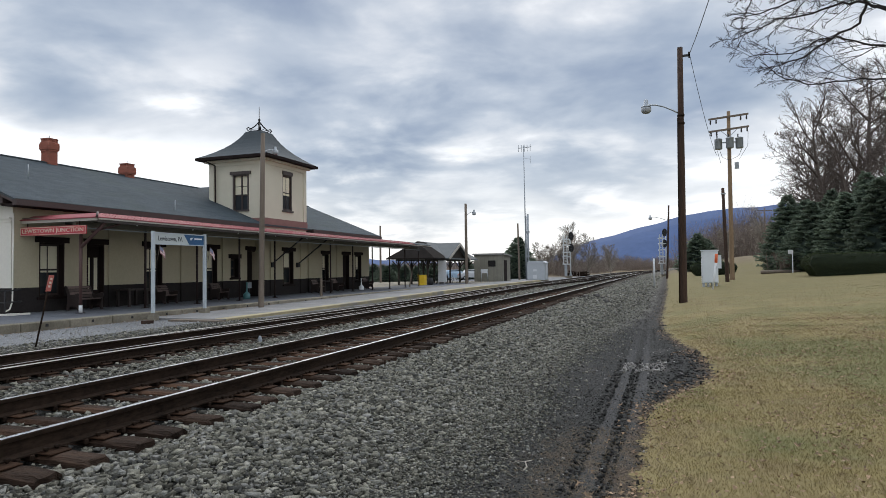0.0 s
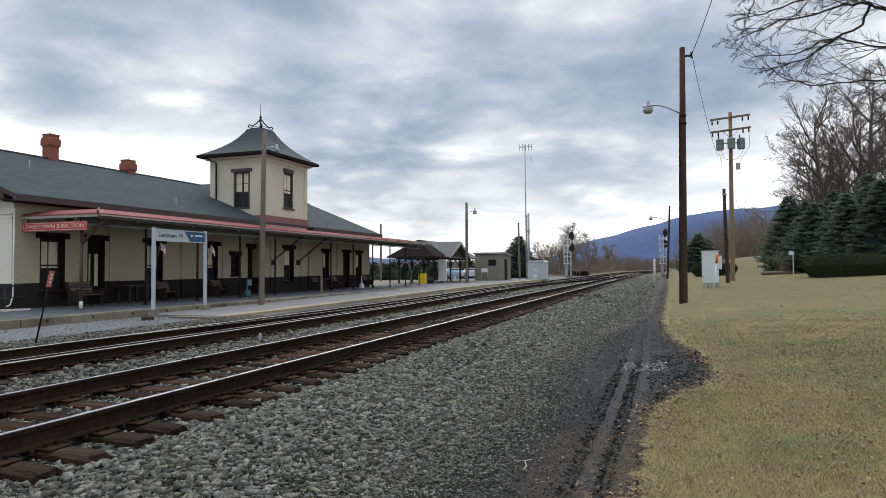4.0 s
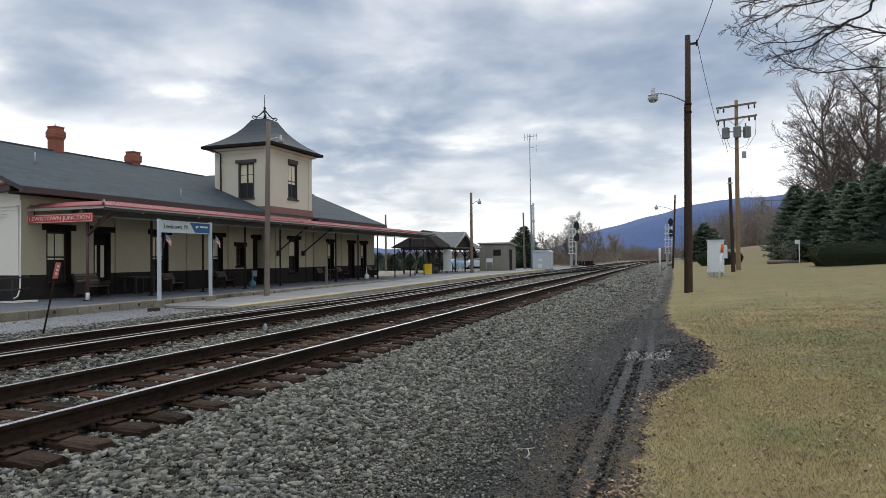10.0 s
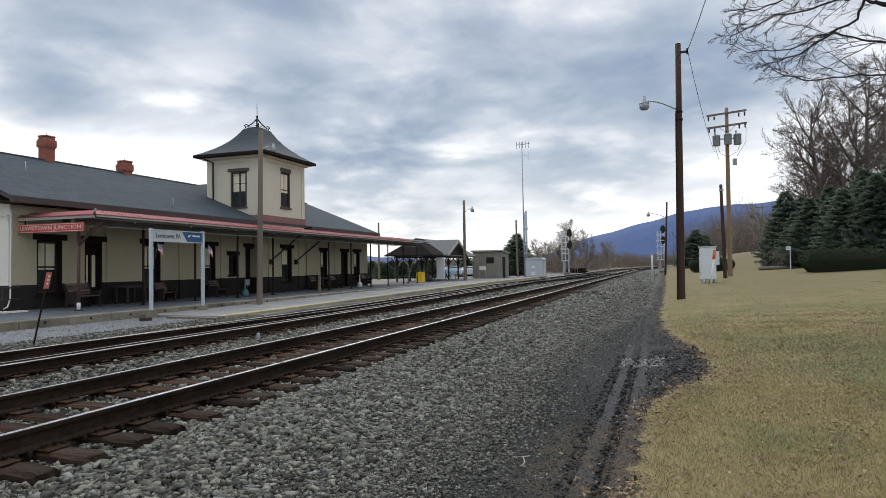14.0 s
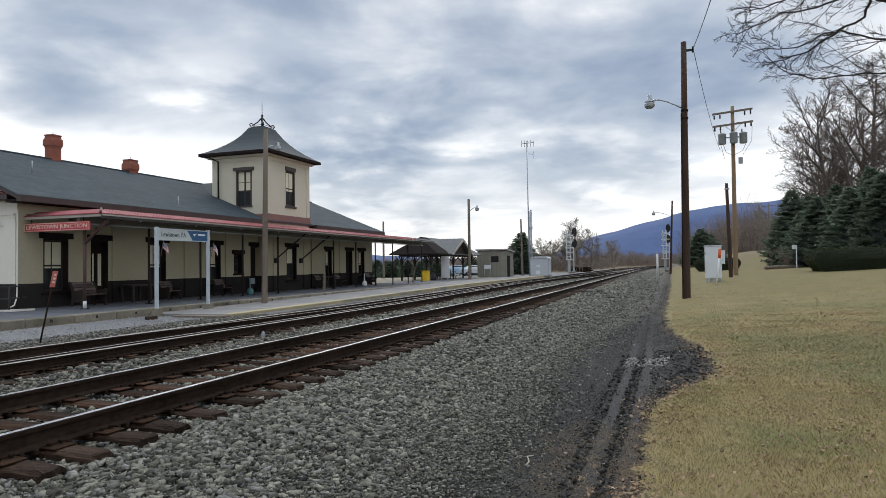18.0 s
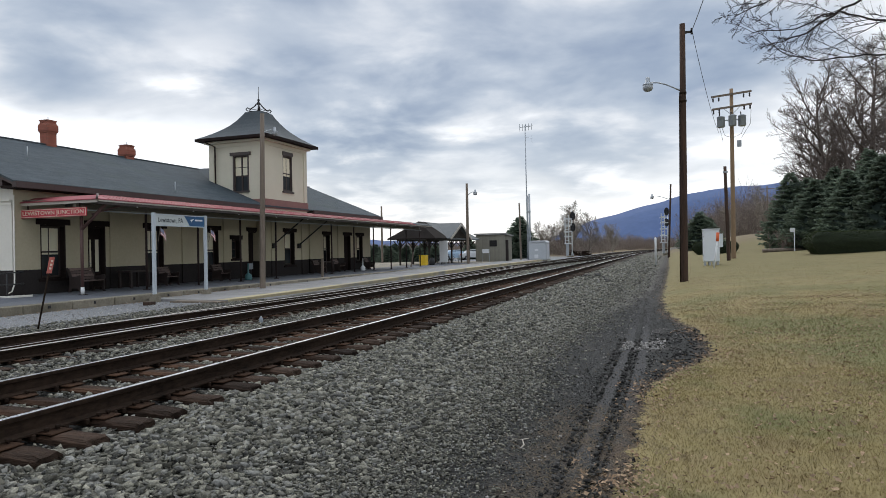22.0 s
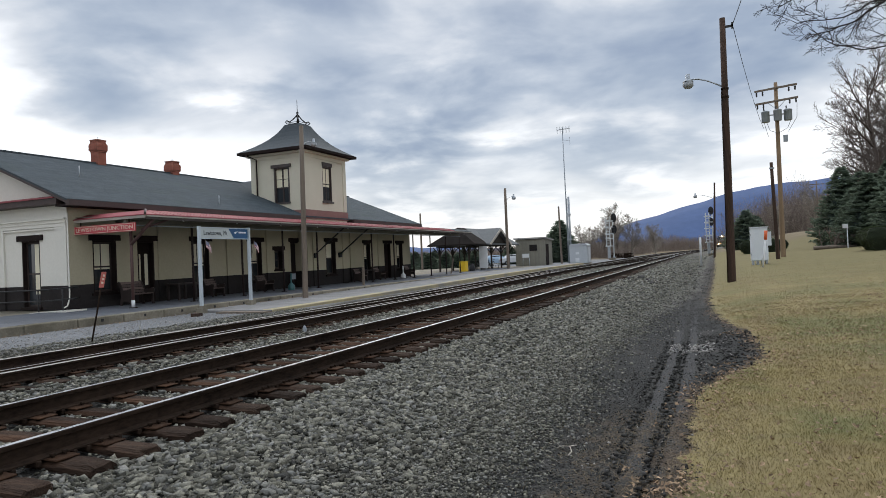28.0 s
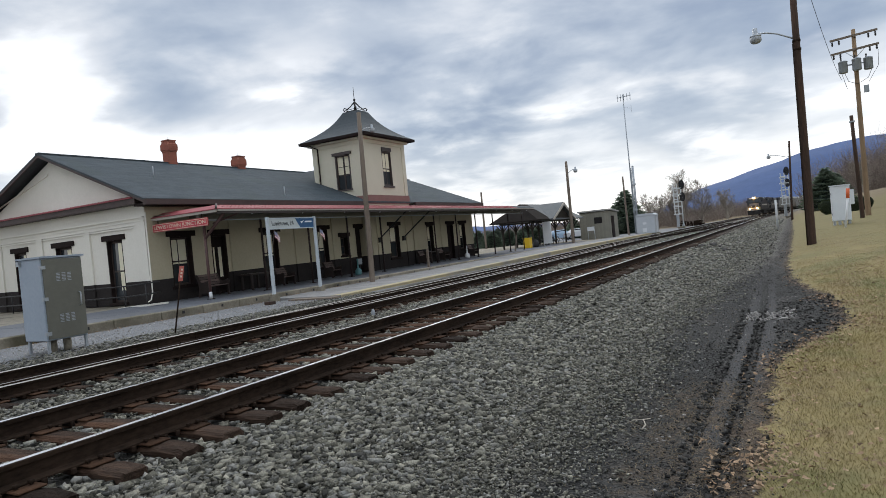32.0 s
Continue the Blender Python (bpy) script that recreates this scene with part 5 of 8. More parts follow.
def build_canopy():
    c = thing("platform_canopy", (-18.3, 30, PLAT_Z), "long platform canopy with a red metal roof on slim posts", "canopy")
    base = c.matrix_basis.inverted()
    ZO, ZI, RUN, ZW = 3.07, 3.25, 0.55, 3.20
    XI = CAN_X - RUN

    def section(lift=0.0, thick=0.03):
        """The roof's cross-section: a short pitched skirt, then an almost flat deck to the wall."""
        top = [(CAN_X, ZO + lift), (XI, ZI + lift), (WALL_X + 0.002, ZW + lift)]
        return top + [(x, z - thick) for x, z in reversed(top)]
    # red ribbed sheets, laid side by side from the hip at the end to the grey part
    n, Y0 = 70, CAN_Y0 + 0.45
    L = (43.4 - Y0) / n
    bm = bmesh.new()
    slab(bm, section(), 0, L - 0.008)
    for k in range(2):
        slab(bm, section(0.009, 0.008), k * L / 2, k * L / 2 + 0.035)
    sheet = mesh_of("roof_sheet", bm, M["redmetal"])
    for k in range(n):
        o = part("roof_sheet", sheet, None, c)
        o.matrix_basis = base @ pose(0, Y0 + k * L, 0)
    bm = bmesh.new()
    slab(bm, section(), 43.4, CAN_Y1)
    part("grey_roof", bm, M["shingle"], c, world=True)
    # the hipped end: a skirt facing the end, the corner triangle, and a small cap on the hip
    ye, yi = CAN_Y0 - 0.08, Y0
    bm = bmesh.new()
    for pts in ([(WALL_X, ye, ZO), (CAN_X, ye, ZO), (XI, yi, ZI), (WALL_X, yi, ZI)], [(CAN_X, ye, ZO), (CAN_X, yi - 0.004, ZO), (XI, yi - 0.004, ZI)]):
        top = [bm.verts.new(p) for p in pts]
        low = [bm.verts.new((p[0], p[1], p[2] - 0.03)) for p in pts]
        bm.faces.new(top), bm.faces.new(low[::-1])
        for i in range(len(pts)):
            bm.faces.new((top[i], top[(i + 1) % len(pts)], low[(i + 1) % len(pts)], low[i]))
    part("end_skirt", bm, M["redmetal"], c, world=True)
    part("hip_cap", tubes(([(CAN_X + 0.01, ye - 0.01, ZO + 0.01), (XI, yi, ZI + 0.02)], 0.04), seg=6), M["eave"], c, world=True)
    part("fascia", boxes(((CAN_X - 0.05, CAN_Y0, 2.985), (CAN_X - 0.01, CAN_Y1, 3.035))), M["fascia"], c, world=True)
    part("fascia_board", boxes(((CAN_X - 0.09, CAN_Y0, 2.90), (CAN_X - 0.055, CAN_Y1, 3.0))), M["brownfascia"], c, world=True)
    part("end_board", boxes(((WALL_X + 0.002, CAN_Y0 - 0.05, 2.95), (CAN_X - 0.05, CAN_Y0 - 0.01, 3.035))), M["fascia"], c, world=True)
    # soffit boards and rafters
    y = CAN_Y0 + 0.02
    bm = bmesh.new()
    slab(bm, [(CAN_X - 0.10, 3.02), (WALL_X, 3.16), (WALL_X, 3.135), (CAN_X - 0.10, 2.995)], 0, 0.92)
    board = mesh_of("soffit_board", bm, M["soffit"])
    while y < CAN_Y1 - 0.9:
        o = part("soffit_board", board, None, c)
        o.matrix_basis = base @ pose(0, y, 0)
        y += 0.93
    bm = bmesh.new()
    slab(bm, [(CAN_X - 0.10, 2.99), (WALL_X, 3.13), (WALL_X, 3.02), (CAN_X - 0.10, 2.92)], -0.04, 0.04)
    rafter = mesh_of("rafter", bm, M["soffit"])
    post = bmesh.new()
    tube(post, [(0, 0, 0), (0, 0, 2.86)], 0.042, 10)
    post = mesh_of("post", post, M["postdark"])
    bm = bmesh.new()
    tube(bm, [(0, 0, 0), (0, 0, 2.86)], 0.052, 10)
    corner_post = mesh_of("post", bm, M["postbrown"])
    posts = [16.2 + 2.79 * k for k in range(12) if k != 5]
    for y in [16.2 + 1.395 * k for k in range(22)]:
        o = part("rafter", rafter, None, c)
        o.matrix_basis = base @ pose(0, y, 0)
    for y in posts:
        o = part("post", post if y > 17 else corner_post, None, c, "slim dark iron post" if y > 17 else "brown painted corner post")
        o.matrix_basis = base @ pose(-18.3, y, PLAT_Z)
        part("base_plate", boxes(((-18.4, y - 0.1, PLAT_Z), (-18.2, y + 0.1, PLAT_Z + 0.02))), M["rust"], o, world=True)
    part("beam", boxes(((-18.37, CAN_Y0 + 0.05, 2.8), (-18.23, CAN_Y1 - 0.05, 2.96))), M["soffit"], c, world=True)
    part("conduit", tubes(([(-18.05, CAN_Y0 + 0.2, 2.74), (-18.05, CAN_Y1 - 0.3, 2.74)], 0.022), seg=6), M["galv"], c, "thin grey conduit along the posts", world=True)
    # diagonal braces: the painted corner brace and the wall struts by the tower
    part("brace", tubes(([(-18.3, 16.2, 2.1), (-17.35, 16.35, 2.98)], 0.055), ([(-17.9, 16.25, 2.6), (-17.3, 17.2, 3.0)], 0.03)), M["postbrown"], c, world=True)
    for y in (29.55, 32.1):
        part("brace", tubes(([(-19.95, y, 1.62), (-18.0, y - 0.05, 3.0)], 0.04)), M["black"], c, world=True)
        part("bracket", boxes(((-20.0, y - 0.1, 1.45), (-19.85, y + 0.1, 1.72))), M["black"], c, world=True)
    part("post_sleeve", tubes(([(-18.3, 16.2, PLAT_Z), (-18.3, 16.2, 0.2)], 0.058)), M["whitepaint"], c, "white painted foot of the corner post", world=True)


M["brownfascia"] = surface("brown_grey_fascia", (0.045, 0.036, 0.034), (0.085, 0.07, 0.064), 1.5, 0.7, 0.1)
M["postdark"] = surface("dark_iron_paint", (0.022, 0.015, 0.015), (0.042, 0.029, 0.028), 2, 0.7, 0.15, spec=0.15)
M["postbrown"] = surface("brown_post_paint", (0.075, 0.038, 0.036), (0.11, 0.06, 0.055), 2, 0.6, 0.15)
build_canopy()


# ---- platforms ----
def build_platforms():
    # the raised walk in front of the building: a body, a curb of cast blocks, and square slabs
    p = thing("platform", (CURB_X, 30, -0.35), "raised concrete station platform with a worn curb", "platform", kind="structure")
    part("body", boxes(((-33, -4, -0.5), (CURB_X - 0.32, 66, PLAT_Z - 0.03))), M["concrete"], p, world=True)
    y, k = -4.0, 0
    rng = random.Random(8)
    while y < 58:
        L = 1.5
        bm = bmesh.new()
        soft_box(bm, (CURB_X - 0.31, y + 0.006, -0.5), (CURB_X + rng.uniform(-0.012, 0.012), y + L - 0.006, PLAT_Z + rng.uniform(-0.004, 0.006)), 0.02)
        part("curb_block", bm, M["concrete"], p, world=True)
        if rng.random() < 0.85 and y > 6:
            part("drain_hole", boxes(((CURB_X - 0.03, y + 0.72, -0.205), (CURB_X + 0.016, y + 0.80, -0.125))), M["black"], p, world=True)
        y += L
    bm = bmesh.new()
    soft_box(bm, (0.004, 0.004, -0.05), (1.42 - 0.004, 1.5 - 0.004, 0.0), 0.006)
    sl = mesh_of("paving_slab", bm, M["slab"])
    for i in range(3):
        for j in range(40):
            o = part("paving_slab", sl, None, p)
            o.matrix_basis = p.matrix_basis.inverted() @ pose(CURB_X - 0.32 - (i + 1) * 1.42, -2 + j * 1.5, PLAT_Z + rng.uniform(-0.004, 0.002))
    # low asphalt platform beside the far track, with its yellow edge
    q = thing("low_platform", (-14.5, 30, -0.35), "low grey asphalt platform with a worn yellow edge", "platform", kind="structure")
    verts, faces = [], []
    ys = axis_steps((16.8, 45, 1.2), (45, 70, 2.5))
    for y in ys:
        z = -0.225 + 0.155 * smooth(15, 46, y)
        for x, dz in ((CURB_X + 0.02, 0.0), (-13.45, 0.0), (-13.45, 0.006), (-13.0, 0.006), (-13.0, -0.4)):
            verts.append((x, y, z + dz))
    for j in range(len(ys) - 1):
        for i in range(4):
            faces.append((j * 5 + i, j * 5 + i + 1, (j + 1) * 5 + i + 1, (j + 1) * 5 + i))
    faces.append((0, 1, 2, 3, 4))
    me = quick("surface", verts, faces, [M["asphalt"], M["yellow"]])
    me.polygons.foreach_set("material_index", [1 if f.vertices[0] % 5 in (2, 3) and len(f.vertices) == 4 else 0 for f in me.polygons])
    part("surface", me, None, q, world=True)


M["yellow"] = surface("worn_yellow_paint", (0.24, 0.215, 0.15), (0.44, 0.37, 0.21), 1.8, 0.85, 0.3, stain=(0.20, 0.195, 0.18))
build_platforms()


# ---- poles and signals ----
def arm_lamp(p, top, way, reach, drop=0.0, scale=1.0):
    """A curved lamp arm with a glass-bowl head, on a pole at height top, reaching along way."""
    d = Vector((*way, 0)).normalized()
    pts = [Vector((0, 0, top)) + d * (reach * t) + Vector((0, 0, 0.42 * scale * math.sin(t * 1.75))) for t in (0, 0.2, 0.45, 0.7, 1.0)]
    arm = part("lamp_arm", tubes((pts, 0.028 * scale), seg=6), M["galv"], p)
    e = pts[-1]
    bm = bmesh.new()
    lathe(bm, [(0.05 * scale, 0.22 * scale), (0.08 * scale, 0.2 * scale), (0.09 * scale, 0.0), (0.19 * scale, -0.06 * scale), (0.2 * scale, -0.1 * scale)], e, 12)
    part("lamp_head", bm, M["galv"], arm)
    bm = bmesh.new()
    lathe(bm, [(0.195 * scale, -0.1 * scale), (0.2 * scale, -0.25 * scale), (0.13 * scale, -0.33 * scale)], e, 12)
    part("lamp_bowl", bm, M["bowl"], arm)


def wood_pole(at, height, r0, r1, material, label, lean=(0, 0)):
    p = thing("utility_pole", at, label, "pole", "wooden poles by the tracks")
    bm = bmesh.new()
    pts = [(lean[0] * t, lean[1] * t, height * t) for t in (0, 0.15, 0.4, 0.7, 1.0)]
    tube(bm, [(0, 0, -0.4), *pts], [r0, *(r0 + (r1 - r0) * t for t in (0, 0.15, 0.4, 0.7, 1.0))], 12)
    part("shaft", bm, material, p)
    return p


def near_pole():
    z = ground_z(0.55, 27.0)
    p = wood_pole((0.58, 27.0, z), 10.1, 0.148, 0.104, M["pole"], "tall dark creosoted wooden pole with a street-lamp arm", (0.09, 0))
    arm_lamp(p, 7.48, (-1, -0.12), 1.24)
    part("insulator_bracket", boxes(((0.14, -0.05, 9.72), (0.46, 0.05, 9.79)), ((0.39, -0.05, 9.66), (0.46, 0.05, 9.88))), M["black"], p)
    part("conduit", tubes(([(-0.15, -0.1, 0), (-0.06, -0.08, 7.3)], 0.018), seg=6), M["rust"], p)
    for h in (7.05, 7.36):
        part("clamp", boxes(((-0.07, -0.135, h), (0.2, 0.135, h + 0.05))), M["rust"], p)
    return p


def transformer_pole():
    x, y = 4.05, 46.5
    z = ground_z(x, y)
    p = wood_pole((x, y, z), 11.2, 0.155, 0.108, M["palepole"], "pale wooden power pole with crossarms and three transformers", (0.03, 0))
    for h, half in ((10.79, 1.22), (9.96, 1.22)):
        cx = -0.28 * h / 11.2
        bm = bmesh.new()
        slab(bm, [(cx - half, h - 0.13), (cx + half, h + 0.06), (cx + half, h + 0.18), (cx - half, h - 0.01)], -0.2, -0.1)
        part("crossarm", bm, M["greypole"], p)
        for dx in (-1.1, -0.75, 0.75, 1.1):
            bm = bmesh.new()
            zz = h + 0.08 * dx - (0.35 if h < 10.3 else 0.38)
            lathe(bm, [(0.03, zz + 0.32), (0.06, zz + 0.27), (0.04, zz + 0.2), (0.06, zz + 0.14), (0.03, zz + 0.05)], (cx + dx, -0.15, 0), 8)
            part("insulator", bm, M["black"], p)
    part("brace", tubes(([(-0.26, -0.16, 9.46), (-0.75, -0.16, 9.91)], 0.02), ([(-0.24, -0.16, 9.46), (0.3, -0.16, 10.01)], 0.02), seg=5), M["galv"], p)
    for dx, dy in ((-0.68, -0.1), (0.0, -0.35), (0.6, -0.1)):
        cx = -0.23
        bm = bmesh.new()
        lathe(bm, [(0.2, 8.68), (0.24, 8.72), (0.24, 9.32), (0.255, 9.33), (0.255, 9.36), (0.12, 9.43)], (cx + dx, dy, 0), 14)
        can = part("transformer", bm, M["can"], p, "grey cylindrical transformer can")
        bm = bmesh.new()
        lathe(bm, [(0.035, 9.36), (0.05, 9.46), (0.03, 9.51), (0.05, 9.57), (0.02, 9.64)], (cx + dx - 0.08, dy, 0), 8)
        part("bushing", bm, M["black"], can)
    part("hanger", boxes(((-0.95, -0.12, 9.09), (0.5, -0.02, 9.16))), M["galv"], p)
    part("meter_box", boxes(((0.05, -0.2, 7.34), (0.3, -0.02, 7.76))), M["can"], p)
    part("jumper", tubes(([(-0.85, -0.2, 8.63), (-0.7, -0.25, 8.12), (-0.25, -0.25, 7.90), (0.3, -0.25, 8.17), (0.5, -0.2, 8.63)], 0.014), ([(-1.0, -0.2, 9.64), (-1.05, -0.25, 8.81), (-0.8, -0.25, 7.71)], 0.012), ([(0.9, -0.2, 9.73), (0.85, -0.25, 8.81), (0.3, -0.25, 7.90)], 0.012), seg=5), M["black"], p)
    for o in p.children:
        if not o.name.startswith("shaft"):
            o.matrix_basis = pose(0.27, 0, 0)


def plain_poles():
    x, y = 3.55, 44.0
    p = wood_pole((x, y, ground_z(x, y)), 5.9, 0.12, 0.09, M["pole"], "short dark wooden pole beside the signal cabinet", (-0.13, 0))
    part("guy_band", boxes(((-0.25, -0.13, 5.5), (0.02, 0.13, 5.58))), M["galv"], p)
    # far pole with a lamp on the service path
    p = wood_pole((-0.02, 80, -0.32), 8.7, 0.13, 0.09, M["pole"], "dark wooden lamp pole far along the path", (0.36, 0))
    arm_lamp(p, 7.0, (-1, 0), 1.75)
    part("bracket", boxes(((0.1, -0.05, 7.0), (0.5, 0.05, 7.1))), M["galv"], p)
    # lamp post on the low platform by the tower
    z = -0.27
    p = wood_pole((-15.5, 22.2, z), 7.12, 0.12, 0.085, M["greypole"], "grey wooden lamp pole on the low platform", (0.12, 0))
    arm_lamp(p, 6.3, (0.35, 0.95), 0.72, scale=0.6)
    # second platform lamp
    p = wood_pole((-16.8, 54.7, -0.16), 7.2, 0.14, 0.11, M["greypole"], "wooden platform lamp pole beside the grey shed", (0.0, 0))
    arm_lamp(p, 6.1, (0.9, 0.5), 0.75, scale=0.9)
    # poles by the antenna
    wood_pole((-17.6, 80, -0.3), 7.2, 0.14, 0.1, M["greypole"], "bare wooden pole beside the steel antenna mast", (-0.12, 0))
    wood_pole((-28.5, 62, -0.3), 6.2, 0.12, 0.09, M["greypole"], "far wooden pole beyond the canopy", (0, 0))


def wires():
    def sag(a, b, d, n=10):
        a, b = Vector(a), Vector(b)
        return [a.lerp(b, k / n) + Vector((0, 0, -d * 4 * (k / n) * (1 - k / n))) for k in range(n + 1)]
    top = Vector((0.58 + 0.44, 27.0, ground_z(0.55, 27.0) + 9.8))
    w = thing("power_cable", top, "thin black power cables strung from pole to pole", "cable")
    part("strand", tubes((sag(top, (3.27, 46.3, 8.6), 0.4), 0.011), seg=5), M["black"], w, world=True)
    part("strand", tubes((sag(top, (2.35, 8.0, 10.8), 0.55), 0.014), seg=5), M["black"], w, world=True)


M["bowl"] = surface("dusty_lamp_glass", (0.24, 0.26, 0.28), (0.36, 0.38, 0.40), 4, 0.25, 0.0)
M["can"] = surface("grey_can_paint", (0.24, 0.27, 0.30), (0.32, 0.35, 0.38), 3, 0.45, 0.05)
near_pole(), transformer_pole(), plain_poles(), wires()


def signal_cabinet():
    x, y = 2.25, 39.0
    z = ground_z(x, y)
    c = thing("signal_cabinet", (x, y, z), "white metal signal cabinet on short legs in the lawn", "cabinet")
    bm = bmesh.new()
    soft_box(bm, (-0.42, -0.35, 0.2), (0.42, 0.35, 1.98), 0.02)
    part("body", bm, M["whitecab"], c)
    part("door", boxes(((-0.39, -0.372, 0.24), (0.39, -0.352, 1.93))), M["whitecab"], c)
    part("roof", boxes(((-0.46, -0.4, 1.982), (0.46, 0.4, 2.03))), M["whitecab"], c)
    part("hinge", boxes(((-0.44, -0.39, 0.5), (-0.4, -0.355, 0.6)), ((-0.44, -0.39, 1.55), (-0.4, -0.355, 1.65))), M["galv"], c)
    part("latch", boxes(((0.28, -0.39, 1.0), (0.33, -0.373, 1.2))), M["galv"], c)
    for dx in (-0.33, -0.1, 0.12, 0.33):
        part("leg", boxes(((dx - 0.05, -0.3, -0.1), (dx + 0.05, 0.3, 0.198))), M["galv"], c)
    part("side_box", boxes(((0.422, -0.2, 1.0), (0.6, 0.2, 1.75))), M["whitecab"], c)
    mk = thing("marker_stake", (2.15, 35.5, ground_z(2.15, 35.5)), "white stake with an orange top, leaning in the lawn", "stake")
    part("rod", tubes(([(0, 0, -0.1), (0.2, 0, 1.35)], 0.045)), M["whitepaint"], mk)
    part("orange_top", tubes(([(0.2, 0, 1.35), (0.235, 0, 1.8)], 0.075)), M["orange"], mk)


def white_pipe():
    p = thing("vent_pipe", (-1.05, 58, -0.36), "white steel marker pipe standing by the path", "pipe")
    part("pipe", tubes(([(0, 0, -0.1), (0, 0, 2.25), (0, 0, 2.3)], [0.085, 0.085, 0.04]), seg=10), M["whitepaint"], p)


def signal_mast(at, height, heads, label, rz=0.0, hx=0.42):
    s = thing("signal_mast", at, label, "railway signal", "railway signals", rz=rz)
    part("footing", boxes(((-0.5, -0.4, -0.2), (0.5, 0.4, 0.25))), M["concrete"], s)
    part("mast", tubes(([(0.28, 0, 0.2), (0.28, 0, height)], 0.09), seg=10), M["bright"], s)
    part("base_flange", tubes(([(0.28, 0, 0.2), (0.28, 0, 0.75)], [0.24, 0.09]), seg=8), M["galv"], s)
    rows = []
    for x in (-0.72, -0.2):
        rows.append(([(x, -0.1, 2.0), (x, -0.1, height - 0.6)], 0.075))
    for r in rows:
        part("ladder_rail", tubes(r, seg=5), M["bright"], s)
    for k in range(int((height - 2.6) / 0.42)):
        part("rung", tubes(([(-0.72, -0.1, 2.1 + k * 0.42), (-0.2, -0.1, 2.1 + k * 0.42)], 0.045), seg=4), M["bright"], s)
    part("pedestal", boxes(((-0.62, -0.3, 0.25), (-0.22, 0.1, 1.98))), M["galv"], s)
    for z in (2.0, 3.1, height - 3.2, height - 2.2, height - 1.3):
        part("cage_hoop", boxes(((-0.9, -0.5, z), (0.3, -0.42, z + 0.13)), ((-0.9, 0.35, z), (0.3, 0.43, z + 0.13)), ((-0.9, -0.42, z), (-0.82, 0.35, z + 0.13))), M["bright"], s)
    for z in heads:
        plate = tubes(([(hx, -0.14, z), (hx, -0.06, z)], 0.5), seg=20)
        for v in plate.verts:
            v.co.x, v.co.z = hx + (v.co.x - hx) * 0.78, z + (v.co.z - z) * 1.3
        hd = part("signal_head", plate, M["black"], s, "tall black signal target with hooded lights")
        for k in range(3):
            c = (hx, z + 0.36 * (k - 1))
            part("hood", tubes(([(c[0], -0.4, c[1] + 0.03), (c[0], -0.14, c[1])], 0.13), seg=10), M["black"], hd)
        part("housing", boxes(((hx - 0.22, -0.06, z - 0.5), (hx + 0.22, 0.3, z + 0.5))), M["black"], hd)


def antenna():
    a = thing("antenna_mast", (-16.4, 78.5, -0.3), "tall slim steel radio mast with a yagi aerial", "mast")
    part("lower_tube", tubes(([(0.3, 0, 0), (0.28, 0, 8.2)], 0.12), seg=10), M["galv"], a)
    part("mast", tubes(([(0, 0, 0), (-0.05, 0, 9), (-0.1, 0, 16.75)], [0.08, 0.07, 0.05]), seg=8), M["galv"], a)
    part("cable_bundle", tubes(([(0.12, -0.1, 0), (0.1, -0.1, 8)], 0.05), seg=6), M["galv"], a)
    for z, n in ((16.45, 5), (15.6, 0)):
        if n:
            rows = [([(-0.8, 0, z), (0.85, 0, z + 0.08)], 0.045)]
            for k in range(n):
                x = -0.75 + k * 0.37
                rows.append(([(x, 0, z - 0.45), (x, 0, z + 0.4)], 0.036))
            part("aerial", tubes(*rows, seg=5), M["galv"], a)
    part("aerial", tubes(([(-0.1, 0, 15.2), (0.7, 0, 15.0)], 0.02), ([(0.75, 0, 14.5), (0.75, 0, 15.4)], 0.018), seg=5), M["galv"], a)
    for h in (2.9, 5.9):
        part("clamp", boxes(((-0.05, -0.2, h), (0.45, 0.2, h + 0.2))), M["galv"], a)
    b = thing("equipment_cabin", (-14.35, 75, -0.3), "pale grey metal equipment cabin beside the mast", "cabin")
    bm = bmesh.new()
    soft_box(bm, (-1.0, -1.0, 0.15), (1.05, 1.1, 2.15), 0.03)
    part("body", bm, M["cabgrey"], b)
    bm = bmesh.new()
    slab(bm, [(-1.08, 2.15), (1.13, 2.15), (0.8, 2.36), (-0.75, 2.36)], -1.08, 1.18)
    part("roof", bm, M["cabgrey"], b)
    part("door", boxes(((1.052, -0.55, 0.25), (1.075, 0.35, 1.95))), M["whitecab"], b)
    part("vent", boxes(((-0.35, -1.03, 0.3), (0.1, -1.002, 0.75))), M["whitepaint"], b)
    part("label_plate", boxes(((-0.3, -1.02, 1.15), (0.1, -1.002, 1.4))), M["whitepaint"], b)
    part("base", boxes(((-1.1, -1.1, -0.2), (1.15, 1.2, 0.148))), M["concrete"], b)


M["bright"] = surface("bright_galvanised_steel", (0.55, 0.57, 0.58), (0.68, 0.70, 0.71), 3, 0.5, 0.05)
M["whitecab"] = surface("white_cabinet_enamel", (0.60, 0.64, 0.68), (0.68, 0.72, 0.76), 1.5, 0.4, 0.05)
M["cabgrey"] = surface("pale_grey_cabin_metal", (0.42, 0.45, 0.48), (0.50, 0.53, 0.56), 1.5, 0.5, 0.05)
M["orange"] = surface("orange_plastic", (0.62, 0.11, 0.03), (0.72, 0.15, 0.05), 4, 0.5, 0.05)
signal_cabinet(), white_pipe(), antenna()
signal_mast((-14.0, 98, -0.3), 7.0, (6.25, 4.5), "steel signal mast with ladder and two black heads", 8)
